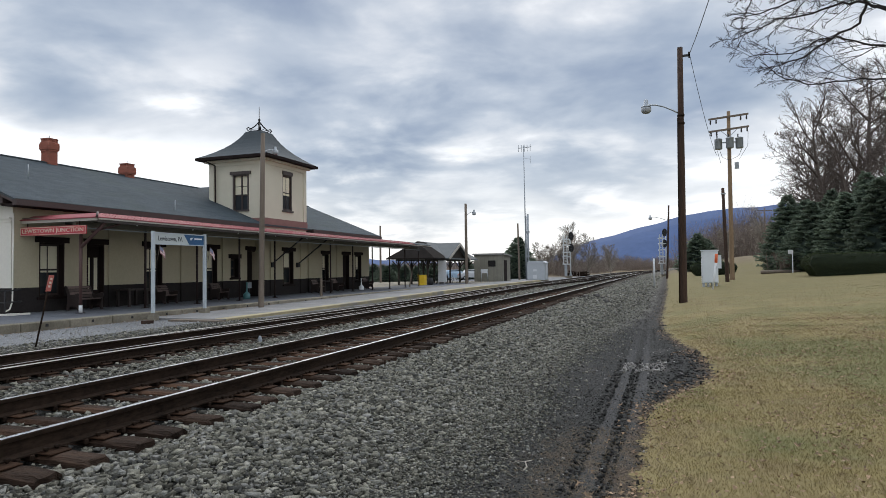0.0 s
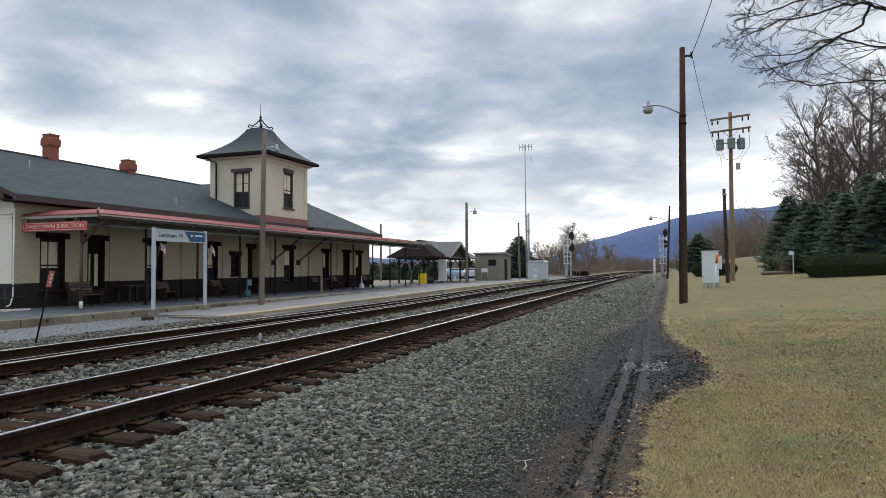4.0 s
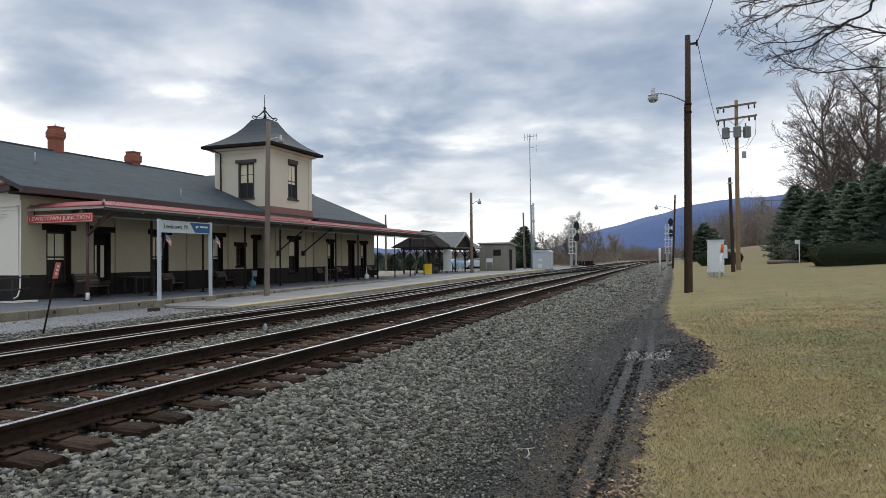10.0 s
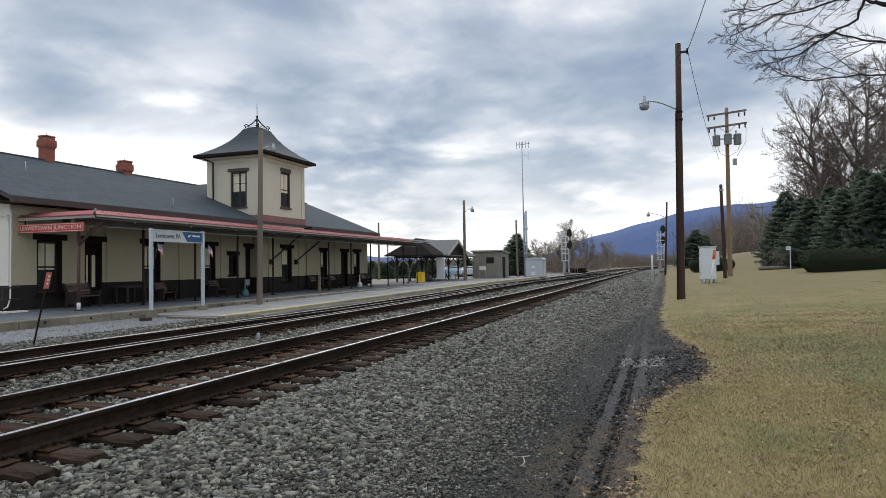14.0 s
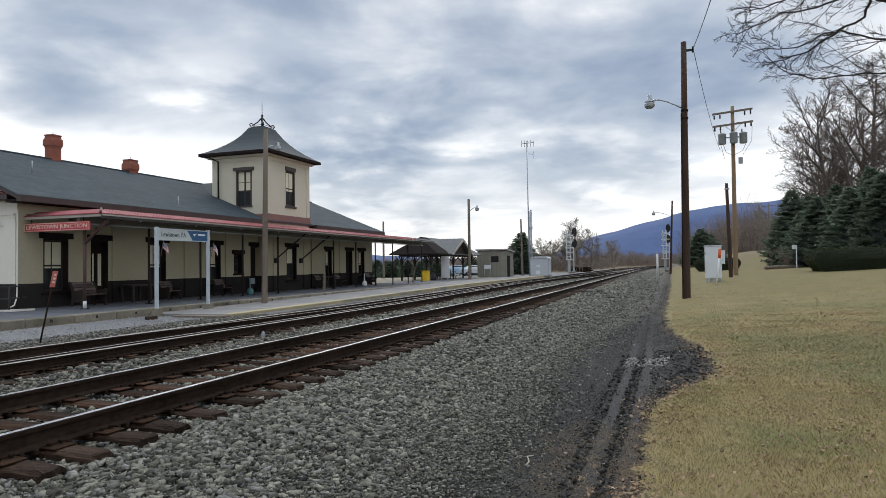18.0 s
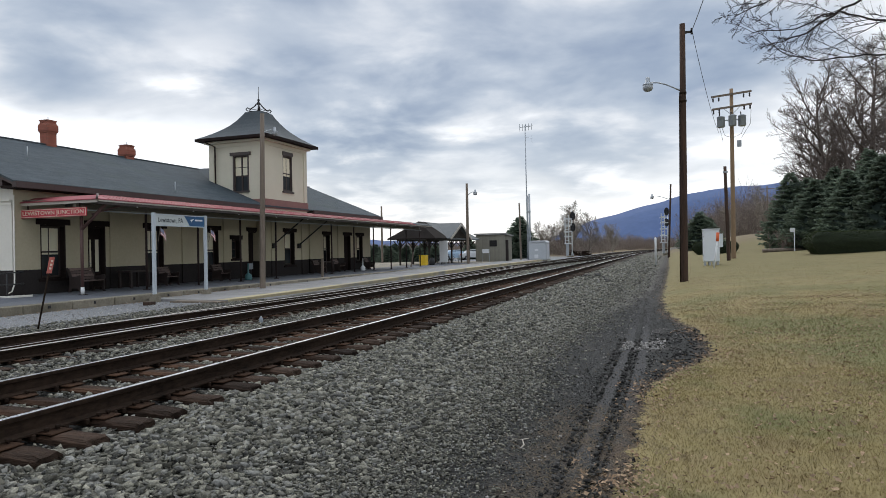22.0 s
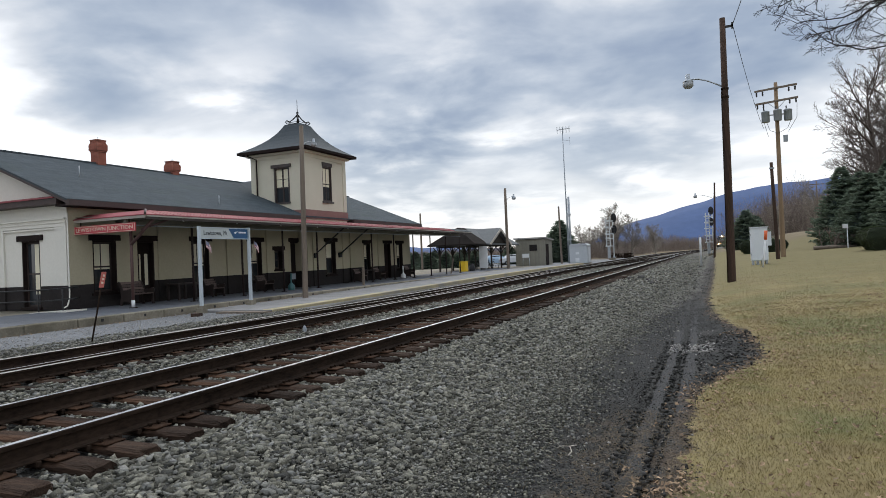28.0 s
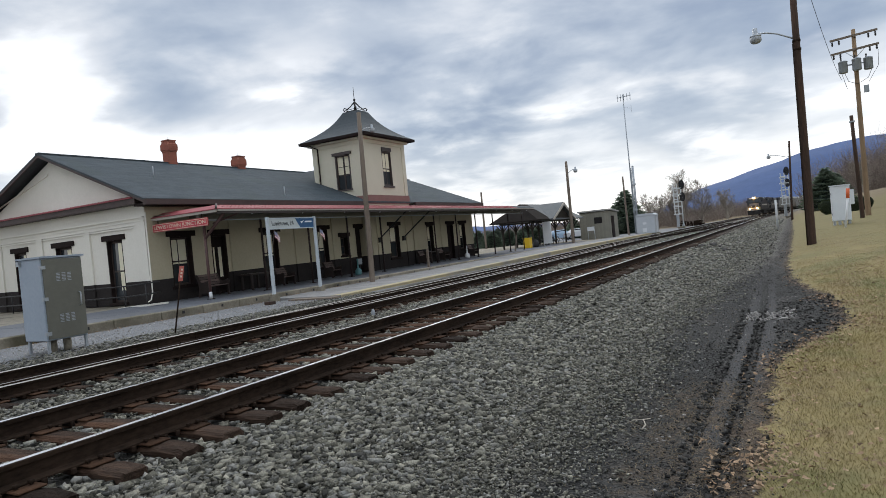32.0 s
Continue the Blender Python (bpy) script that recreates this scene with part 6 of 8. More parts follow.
signal_mast((-0.4, 112, -0.3), 7.4, (7.1, 5.3), "steel signal mast with a cage ladder beyond the path", 8, 0.12)


# ---- distance ----
def mountain():
    # the blue haze of distance is put into the ridge's base colour
    m = surface("haze_blue_mountain", (0.040, 0.078, 0.185), (0.066, 0.112, 0.245), 0.006, 1.0, 0.0, fine=6)
    verts, faces = [], []
    ridge = ((-2600, 70), (-1500, 60), (-700, 14), (-520, 44), (-418, 88), (-341, 118), (-230, 144), (-116, 174), (0, 201), (97, 227), (230, 243), (386, 250), (700, 262), (1400, 300), (3200, 240))
    n = 220
    for i in range(n + 1):
        x = -2600 + 5800 * i / n
        for (a, p), (b, q) in zip(ridge, ridge[1:]):
            if a <= x <= b:
                z = p + (q - p) * (x - a) / (b - a)
                break
        z += 4 * noise.noise(Vector((x * 0.012, 0, 0))) + 2.0 * noise.noise(Vector((x * 0.06, 1, 0)))
        for f, back in ((0.0, 0.0), (0.45, 0.35), (0.8, 0.75), (1.0, 1.0), (0.0, 1.6)):
            verts.append((x, 2500 + 500 * back + (30 * noise.noise(Vector((x * 0.01, back * 3, 2))) if 0 < back < 1.5 else 0), z * f - (2 if f == 0 else 0)))
    for i in range(n):
        for k in range(4):
            faces.append((i * 5 + k, (i + 1) * 5 + k, (i + 1) * 5 + k + 1, i * 5 + k + 1))
    tagged(new("mountain", quick("mountain", verts, faces, m, True)), "long wooded mountain ridge with its blue distance haze painted in", "mountain", kind="structure")


mountain()


# ---- things on and round the platform ----
def lettering(text, size, depth=0.006):
    """Raised letters in the built-in font, as a mesh in its own plane, centred."""
    cu = bpy.data.curves.new("letters", "FONT")
    cu.body, cu.size, cu.extrude, cu.align_x, cu.align_y = text, size, depth, "CENTER", "CENTER"
    cu.resolution_u = 2
    ob = new("letters", cu)
    bpy.context.view_layer.update()
    me = bpy.data.meshes.new_from_object(ob.evaluated_get(bpy.context.evaluated_depsgraph_get()))
    bpy.data.objects.remove(ob)
    bpy.data.curves.remove(cu)
    return me


def letters_on(parent, text, size, width, m, material, label=""):
    me = lettering(text, size)
    xs = [v.co.x for v in me.vertices]
    k = width / (max(xs) - min(xs))
    for v in me.vertices:
        v.co.x *= k
    me.materials.clear()
    me.materials.append(material)
    ob = part("lettering", me, None, parent, label)
    ob.matrix_basis = parent.matrix_basis.inverted() @ m
    return ob


def red_sign():
    s = thing("station_sign", (-19.15, 15.9, 2.53), "red hanging board lettered LEWISTOWN JUNCTION at the canopy end", "sign")
    bm = bmesh.new()
    soft_box(bm, (-20.62, 15.86, 2.53), (-17.7, 15.9, 2.82), 0.008)
    part("board", bm, M["signred"], s, world=True)
    part("border", boxes(((-20.6, 15.852, 2.55), (-17.72, 15.858, 2.565)), ((-20.6, 15.852, 2.785), (-17.72, 15.858, 2.8)), ((-20.6, 15.852, 2.565), (-20.585, 15.858, 2.785)), ((-17.735, 15.852, 2.565), (-17.72, 15.858, 2.785))), M["signcream"], s, world=True)
    letters_on(s, "LEWISTOWN JUNCTION", 0.19, 2.7, pose(-19.16, 15.852, 2.675, 90, 0, 0), M["signcream"], "cream serif-like letters")
    for x in (-20.3, -18.0):
        part("hanger", boxes(((x - 0.02, 15.87, 2.82), (x + 0.02, 15.89, 3.06))), M["rust"], s, world=True)


def town_sign():
    s = thing("platform_sign", (-15.7, 17.85, -0.27), "grey and blue station name board on two pale posts", "sign")
    for y in (16.62, 19.08):
        post = part("post", boxes(((-15.75, y - 0.042, -0.05), (-15.65, y + 0.042, 2.6))), M["postpaint"], s, world=True)
        part("footing", boxes(((-15.82, y - 0.13, -0.32), (-15.58, y + 0.13, -0.13)), ((-15.79, y - 0.09, -0.13), (-15.61, y + 0.09, -0.05))), M["concrete"], post, world=True)
    bm = bmesh.new()
    slab(bm, [(16.68, 2.2), (18.28, 2.2), (18.02, 2.54), (16.68, 2.54)], -15.73, -15.69, "x")
    part("grey_panel", bm, M["signgrey"], s, world=True)
    bm = bmesh.new()
    slab(bm, [(18.285, 2.2), (19.02, 2.2), (19.02, 2.54), (18.025, 2.54)], -15.73, -15.69, "x")
    part("blue_panel", bm, M["signblue"], s, "deep blue end panel with a small white emblem", world=True)
    part("frame", boxes(((-15.74, 16.68, 2.541), (-15.67, 19.02, 2.57)), ((-15.74, 16.68, 2.17), (-15.67, 19.02, 2.199))), M["postpaint"], s, world=True)
    letters_on(s, "Lewistown, PA", 0.23, 1.12, pose(-15.687, 17.38, 2.37, 90, 0, 90), M["signink"], "dark grey letters")
    bm = bmesh.new()
    slab(bm, [(18.3, 2.42), (18.5, 2.46), (18.42, 2.40), (18.36, 2.35)], -15.688, -15.684, "x")
    part("emblem", bm, M["whitepaint"], s, world=True)
    part("emblem_bar", boxes(((-15.688, 18.54, 2.385), (-15.684, 18.92, 2.44))), M["whitepaint"], s, world=True)
    for y, way in ((16.72, 1), (19.16, 1)):
        f = thing("small_flag", (-15.62, y, 1.9), "small faded red and white striped flag on the sign post", "flag", "flags on the sign posts")
        part("stick", tubes(([(-15.62, y, 1.65), (-15.55, y + 0.04, 2.15)], 0.008), seg=5), M["greypole"], f, world=True)
        part("canton", flag_sheet(y, 0, 0.11, 0.43, 1.0), M["flagblue"], f, world=True)
        for k in range(7):
            lo, hi = k / 7, (k + 1) / 7
            part("stripe", flag_sheet(y, 0.11 if k > 2 else 0.0, 0.27, lo, hi), M["flagred"] if k % 2 == 0 else M["flagwhite"], f, world=True)


def flag_sheet(y, a, b, lo, hi):
    """A strip of drooping cloth with a little thickness."""
    bm = bmesh.new()
    n = 5
    rows = []
    for k in range(n + 1):
        u = a + (b - a) * k / n
        px, py = -15.56 + 0.03 * math.sin(u * 18), y + 0.05 + u
        top, bot = 2.10 - 0.75 * u, 1.88 - 0.8 * u
        rows.append([bm.verts.new((px + d, py, bot + (top - bot) * t)) for d, t in ((0, lo), (0, hi), (0.004, hi), (0.004, lo))])
    for r, q in zip(rows, rows[1:]):
        for i in range(4):
            bm.faces.new((r[i], r[(i + 1) % 4], q[(i + 1) % 4], q[i]))
    bm.faces.new(rows[0]), bm.faces.new(rows[-1][::-1])
    return bm


def bench_mesh_thing():
    """A slatted park bench 1.5 m long, facing +x, at its middle."""
    b = thing("bench", (0, 0, 0), "dark wooden slatted bench with scrolled ends against the wall", "bench", "benches under the canopy")
    for y in (-0.72, 0.68):
        bm = bmesh.new()
        slab(bm, [(-0.34, 0.0), (-0.22, 0.0), (-0.17, 0.16), (0.16, 0.16), (0.24, 0.0), (0.36, 0.0), (0.30, 0.18), (0.31, 0.40), (0.37, 0.56), (0.35, 0.66), (0.24, 0.68), (0.05, 0.62), (-0.17, 0.62), (-0.22, 0.76), (-0.31, 0.93), (-0.40, 0.98), (-0.43, 0.92), (-0.36, 0.80), (-0.29, 0.60), (-0.27, 0.36)], y, y + 0.05)
        part("bench_end", bm, M["benchend"], b)
    for k in range(5):
        bm = bmesh.new()
        soft_box(bm, (-0.2 + k * 0.105, -0.67, 0.43 - 0.02 * math.sin(k * 0.8)), (-0.105 + k * 0.105, 0.67, 0.468 - 0.02 * math.sin(k * 0.8)), 0.006)
        part("seat_slat", bm, M["benchwood"], b)
    for k in range(4):
        z = 0.50 + k * 0.118
        x = -0.20 - (0.012 + 0.011 * k) * k
        bm = bmesh.new()
        slab(bm, [(x, z), (x + 0.035, z), (x + 0.002 - 0.012 * k, z + 0.098), (x - 0.033 - 0.012 * k, z + 0.098)], -0.67, 0.67)
        part("back_slat", bm, M["benchwood"], b)
    return b


def platform_furniture():
    first = bench_mesh_thing()
    spots = [(-19.85, 17.75), (-19.85, 21.75), (-19.85, 25.15), (-19.6, 33.75), (-19.85, 36.6), (-19.85, 41.0)]
    small = Matrix.Diagonal((0.92, 0.70, 0.90, 1))
    first.matrix_basis = pose(*spots[0], PLAT_Z) @ small
    for x, y in spots[1:]:
        copy_thing(first, pose(x, y, PLAT_Z) @ small)
    t = thing("side_table", (-20.0, 20.1, PLAT_Z), "low dark wooden table against the wall", "table")
    part("tabletop", boxes(((-0.35, -0.55, 0.62), (0.35, 0.55, 0.68))), M["benchend"], t)
    for dx in (-0.28, 0.28):
        for dy in (-0.45, 0.45):
            part("leg", boxes(((dx - 0.04, dy - 0.04, 0), (dx + 0.04, dy + 0.04, 0.618))), M["benchend"], t)
    t2 = copy_thing(t, pose(-20.0, 35.2, PLAT_Z))
    for y, m, lab in ((26.0, "binblue", "blue-green cigarette receptacle with a slim neck on the platform"), (38.2, "whitepaint", "white cigarette receptacle with a slim neck on the platform")):
        r = thing("ash_receptacle", (-18.95, y, PLAT_Z), lab, "receptacle")
        bm = bmesh.new()
        lathe(bm, [(0.15, 0.0), (0.165, 0.04), (0.165, 0.22), (0.10, 0.29), (0.04, 0.34), (0.035, 0.72), (0.05, 0.75), (0.025, 0.80)], (0, 0, 0), 14)
        part("body", bm, M[m], r)
    s = thing("small_notice", (-20.3, 28.05, PLAT_Z), "small grey notice stand beside the door", "notice")
    part("board", boxes(((0, -0.16, 0.45), (0.03, 0.16, 0.75))), M["can"], s)
    part("stand", boxes(((-0.02, -0.03, 0), (0.02, 0.03, 0.448))), M["black"], s)
    # thin pipe stub on the curb by the tower
    g = thing("leaning_post", (-16.6, 28.9, PLAT_Z), "short grey wooden post at the platform curb", "post")
    part("shaft", boxes(((-0.05, -0.05, -0.1), (0.05, 0.05, 0.95))), M["greypole"], g)
    lb = thing("leaning_board", (-18.3, 44.9, PLAT_Z), "grey board leaning beside a canopy post", "board")
    bm = bmesh.new()
    slab(bm, [(0, 0), (0.5, 1.15), (0.62, 1.1), (0.14, 0)], -0.03, 0.03, "x")
    part("plank", bm, M["greypole"], lb)


def relay_cabinet():
    c = thing("relay_cabinet", (-13.6, 7.95, -0.32), "olive-grey relay cabinet with pale blue side, on legs", "cabinet")
    x0, x1, y0, y1 = -14.0, -13.22, 7.54, 8.39
    bm = bmesh.new()
    soft_box(bm, (x0, y0, -0.03), (x1, y1, 1.64), 0.012)
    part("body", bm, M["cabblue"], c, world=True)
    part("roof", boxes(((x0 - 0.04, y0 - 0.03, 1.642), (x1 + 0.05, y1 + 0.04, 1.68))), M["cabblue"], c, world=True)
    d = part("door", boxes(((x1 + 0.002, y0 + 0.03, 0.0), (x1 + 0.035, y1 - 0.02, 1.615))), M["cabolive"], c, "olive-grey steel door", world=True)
    for z0 in (1.16, 0.32):
        for k in range(3):
            for j in range(6):
                y = y0 + 0.28 + k * 0.115
                z = z0 + j * 0.03
                part("louvre", boxes(((x1 + 0.035, y, z), (x1 + 0.042, y + 0.075, z + 0.014))), M["galv"], d, world=True)
    part("handle", tubes(([(x1 + 0.035, y1 - 0.13, 0.9), (x1 + 0.09, y1 - 0.13, 0.88), (x1 + 0.09, y1 - 0.13, 0.64), (x1 + 0.035, y1 - 0.13, 0.62)], 0.014), seg=6), M["galv"], d, world=True)
    for z in (1.42, 0.78, 0.08):
        part("hinge", boxes(((x1 - 0.005, y0 - 0.03, z), (x1 + 0.06, y0 + 0.07, z + 0.07))), M["galv"], c, world=True)
    for x, y in ((x0 + 0.06, y0 + 0.05), (x1 - 0.06, y0 + 0.05), (x1 - 0.06, y1 - 0.02), (x0 + 0.06, y1 - 0.06)):
        part("leg", boxes(((x - 0.025, y - 0.025, -0.4), (x + 0.025, y + 0.025, -0.032))), M["galv"], c, world=True)
    for y in (7.8, 8.1):
        part("conduit", tubes(([(-13.5, y, -0.4), (-13.5, y, -0.032)], 0.08)), M["concrete"], c, world=True)
    part("bracket", boxes(((x0 + 0.02, y0 - 0.05, 1.52), (x0 + 0.12, y0 - 0.002, 1.62))), M["galv"], c, world=True)


def stake_sign():
    s = thing("stake_sign", (-12.55, 10.0, -0.3), "leaning iron stake with a small faded red marker plate", "sign")
    s.matrix_basis = pose(-12.55, 10.0, -0.3, -5.5, 0, 0)
    part("stake", tubes(([(0, 0, -0.1), (0, 0.13, 0.85), (0, 0.2, 1.5)], 0.018), seg=6), M["rust"], s)
    bm = bmesh.new()
    slab(bm, [(0.10, 1.19), (0.22, 1.2), (0.27, 1.55), (0.15, 1.545)], 0.02, 0.03, "x")
    pl = part("plate", bm, M["signpink"], s)
    for z in (1.28, 1.36, 1.44):
        part("marking", boxes(((0.03, 0.15 + (z - 1.28) * 0.2, z), (0.034, 0.20 + (z - 1.28) * 0.2, z + 0.045))), M["signcream"], pl)


def track_marker():
    m = thing("track_marker", (-8.62, 12.3, -0.34), "small blue-grey marker post beside the second track", "marker")
    bm = bmesh.new()
    lathe(bm, [(0.045, -0.1), (0.045, 0.08), (0.03, 0.13), (0.01, 0.15)], (0, 0, 0), 10)
    part("shaft", bm, M["can"], m)


def end_wall_rail():
    """The pipe railing of the ramp along the end wall."""
    r = thing("ramp_railing", (-24, 15.0, PLAT_Z), "black pipe railing along the ramp by the end wall", "railing")
    for z in (0.30, 0.68):
        part("rail", tubes(([(-32, 14.95, z - 0.08), (-24, 14.95, z - 0.04), (-20.9, 14.95, z), (-20.05, 15.2, z + 0.05), (-20.05, 15.5, z + 0.06)], 0.025), seg=6), M["black"], r, world=True)
    for x in (-31, -28.6, -26.3, -23.9, -21.3, -20.1):
        part("post", tubes(([(x, 14.96, -0.3), (x, 14.96, 0.7)], 0.025), seg=6), M["black"], r, world=True)
    d = thing("downpipe", (-20.5, 15.5, PLAT_Z), "pale painted downpipe at the corner of the station", "downpipe")
    part("pipe", tubes(([(-20.5, 15.53, 3.3), (-20.5, 15.52, 0.6), (-20.48, 15.5, 0.35), (-20.4, 15.35, 0.1), (-20.5, 15.25, 0.02)], 0.024), seg=8), M["pale"], d, world=True)
    w = thing("corner_ramp", (-20.6, 15.0, PLAT_Z), "pale concrete ramp wedge at the station corner", "ramp")
    bm = bmesh.new()
    slab(bm, [(-21.4, -0.2), (-19.6, -0.2), (-19.6, PLAT_Z + 0.06), (-21.4, -0.08)], 14.7, 15.45)
    part("wedge", bm, M["pale"], w, world=True)


def canopy_bulbs():
    for k in range(11):
        y = 17.6 + k * 2.79
        b = thing("canopy_lamp", (-17.32, y, 2.9), "small white bulb lamp under the canopy edge", "lamp", "canopy lamps")
        bm = bmesh.new()
        lathe(bm, [(0.02, 0.08), (0.028, 0.04), (0.034, 0.015), (0.028, -0.02), (0.012, -0.04)], (0, 0, 0), 10)
        part("bulb", bm, M["whitepaint"], b)


def crossing_panel():
    """Dark timber panel and curb piece where the low platform begins."""
    t = thing("timber_crossing", (-13.6, 16.6, -0.3), "weathered timber edge at the end of the low platform", "timber")
    part("beam", boxes(((-14.9, 16.4, -0.4), (-13.0, 16.78, -0.245))), M["greypole"], t, world=True)
    bl = thing("concrete_block", (-14.9, 15.7, -0.3), "dark concrete block beside the sign post", "block")
    part("block", boxes(((-15.02, 15.42, -0.35), (-14.80, 15.70, -0.20))), M["pole"], bl, world=True)


# ---- far platform: shed, shelter, cars ----
def shed():
    s = thing("utility_shed", (-17.4, 66.5, -0.3), "small grey-green shed with a flat sloping roof", "shed")
    x0, x1, y0, y1 = -19.05, -15.95, 64.8, 68
    part("wall", boxes(((x0, y0, -0.35), (x1, y1, 2.62))), M["shed"], s, world=True)
    for k in range(16):
        x = x0 + 0.1 + k * 0.19
        part("siding_board", boxes(((x, y0 - 0.018, -0.3), (x + 0.165, y0 - 0.001, 2.6))), M["shed"], s, world=True)
    bm = bmesh.new()
    slab(bm, [(y0 - 0.2, 2.68), (y1 + 0.2, 2.5), (y1 + 0.2, 2.62), (y0 - 0.2, 2.82)], x0 - 0.15, x1 + 0.18, "x")
    part("roof", bm, M["shedroof"], s, world=True)
    v = part("vent", boxes(((-17.55, y0 - 0.05, 1.45), (-16.75, y0 - 0.02, 2.08))), M["black"], s, world=True)
    for k in range(6):
        part("slat", boxes(((-17.51, y0 - 0.07, 1.49 + k * 0.1), (-16.79, y0 - 0.05, 1.52 + k * 0.1))), M["trim"], v, world=True)
    part("door", boxes(((x1 + 0.001, 65.2, -0.25), (x1 + 0.04, 66.3, 2.1))), M["trim"], s, world=True)
    b = thing("notice_board", (-16.9, 61, -0.2), "white notice board on two legs before the shed", "notice board")
    part("panel", boxes(((-0.36, -0.02, 1.0), (0.33, 0.02, 1.38))), M["whitepaint"], b)
    for dx in (-0.36, 0.36):
        part("leg", tubes(([(dx * 0.8, 0, 1.4), (dx, 0, -0.1)], 0.03), seg=6), M["galv"], b)


def shelter():
    s = thing("platform_shelter", (-20.6, 57, -0.3), "open wooden platform shelter with a grey gabled roof", "shelter")
    x0, x1, y0, y1, ez, rz, cx = -22.8, -18.4, 50.7, 64.0, 2.22, 3.72, -20.6

    def plane(name, pts, m):
        bm = bmesh.new()
        top = [bm.verts.new(p) for p in pts]
        low = [bm.verts.new((p[0], p[1], p[2] - 0.09)) for p in pts]
        n = len(pts)
        bm.faces.new(top), bm.faces.new(low[::-1])
        for i in range(n):
            bm.faces.new((top[i], low[i], low[(i + 1) % n], top[(i + 1) % n]))
        return part(name, bm, m, s, world=True)
    a, b = (cx, y0 + 1.8, rz), (cx, y1 - 1.8, rz)
    mid = (cx, 54.2, rz)
    # near roof and hip painted near-black for the shaded underside of the shelter
    plane("roof", [(x1, y0, ez), (x1, 54.19, ez), (cx, 54.19, rz), a], M["shaderoof"])
    plane("roof", [(x1, 54.2, ez), (x1, y1, ez), b, mid], M["shelterroof"])
    plane("roof", [(x0, y1, ez), (x0, y0, ez), a, b], M["shelterroof"])
    plane("hip", [(x0, y0, ez), (x1, y0, ez), a], M["shaderoof"])
    plane("hip", [(x1, y1, ez), (x0, y1, ez), b], M["shelterroof"])
    gy, hw, gz = 57.0, 3.3, 3.68
    plane("cross_roof", [(x1 + 0.3, gy - hw, ez + 0.02), (x1 + 0.3, gy, gz), (cx, gy, gz), (cx - 0.1, gy - hw, ez + 0.02)], M["shelterroof"])
    plane("cross_roof", [(x1 + 0.3, gy, gz), (x1 + 0.3, gy + hw, ez + 0.02), (cx - 0.1, gy + hw, ez + 0.02), (cx, gy, gz)], M["shelterroof"])
    bm = bmesh.new()
    slab(bm, [(gy - hw, ez - 0.02), (gy, gz - 0.02), (gy + hw, ez - 0.02), (gy + hw - 0.25, ez - 0.12), (gy, gz - 0.28), (gy - hw + 0.25, ez - 0.12)], x1 + 0.3, x1 + 0.36, "x")
    part("bargeboard", bm, M["fascia"], s, world=True)
    bm = bmesh.new()
    slab(bm, [(gy - hw + 0.4, ez), (gy, gz - 0.3), (gy + hw - 0.4, ez)], x1 - 0.1, x1 - 0.06, "x")
    part("gable_panel", bm, M["sheltertimber"], s, world=True)
    for x in (-19.3, -22.0):
        part("beam", boxes(((x - 0.08, y0 + 0.4, ez - 0.22), (x + 0.08, y1 - 0.4, ez - 0.09))), M["sheltertimber"], s, world=True)
        for y in (51.6, 54.6, 57.6, 60.6, 63.2):
            p = part("post", boxes(((x - 0.065, y - 0.065, -0.35), (x + 0.065, y + 0.065, ez - 0.22))), M["sheltertimber"], s, world=True)
            for dx, dy in ((0, 1), (0, -1), (1, 0), (-1, 0)):
                part("bracket", tubes(([(x, y, 1.25), (x + dx * 0.18, y + dy * 0.18, 1.6), (x + dx * 0.6, y + dy * 0.6, ez - 0.2)], 0.045), seg=5), M["sheltertimber"], p, world=True)
    w = thing("yellow_bin", (-19.2, 50.0, PLAT_Z - 0.03), "yellow rubbish bin on the platform", "bin")
    bm = bmesh.new()
    soft_box(bm, (-0.28, -0.3, 0), (0.28, 0.3, 0.82), 0.03)
    part("body", bm, M["yellowbin"], w)
    part("rim", boxes(((-0.3, -0.32, 0.821), (0.3, 0.32, 0.87))), M["yellowbin"], w)
    bk = thing("black_bin", (-19.0, 51.4, PLAT_Z - 0.03), "black rubbish bags beside the yellow bin", "bin")
    bm = bmesh.new()
    lathe(bm, [(0.22, 0.0), (0.27, 0.14), (0.25, 0.38), (0.15, 0.56), (0.05, 0.66)], (0, 0, 0), 12)
    part("bag", bm, M["black"], bk)
    ib = thing("information_board", (-18.8, 53.4, -0.2), "pale upright information panel beside the shelter", "notice board")
    part("panel", boxes(((-0.2, -0.04, 0.3), (0.55, 0.04, 2.2))), M["whitepaint"], ib)
    for dx in (-0.16, 0.38):
        part("leg", boxes(((dx - 0.04, -0.03, -0.15), (dx + 0.04, 0.03, 0.348))), M["galv"], ib)
    for k, y in enumerate((54.8, 56.2, 57.6, 59.0)):
        r = thing("parked_bicycle", (-19.9, y, -0.25), "dark parked bicycle under the shelter roof", "bicycle", "parked bicycles")
        for dx in (-0.5, 0.5):
            bm = bmesh.new()
            tube(bm, [(dx + 0.32 * math.cos(a * math.tau / 12), 0, 0.33 + 0.32 * math.sin(a * math.tau / 12)) for a in range(13)], 0.022, 5)
            part("wheel", bm, M["black"], r)
        part("frame", tubes(([(-0.5, 0, 0.33), (-0.2, 0, 0.8), (0.35, 0, 0.85), (0.5, 0, 0.33)], 0.02), ([(-0.2, 0, 0.8), (-0.05, 0, 0.3), (0.35, 0, 0.85)], 0.02), seg=5), M["black"], r)
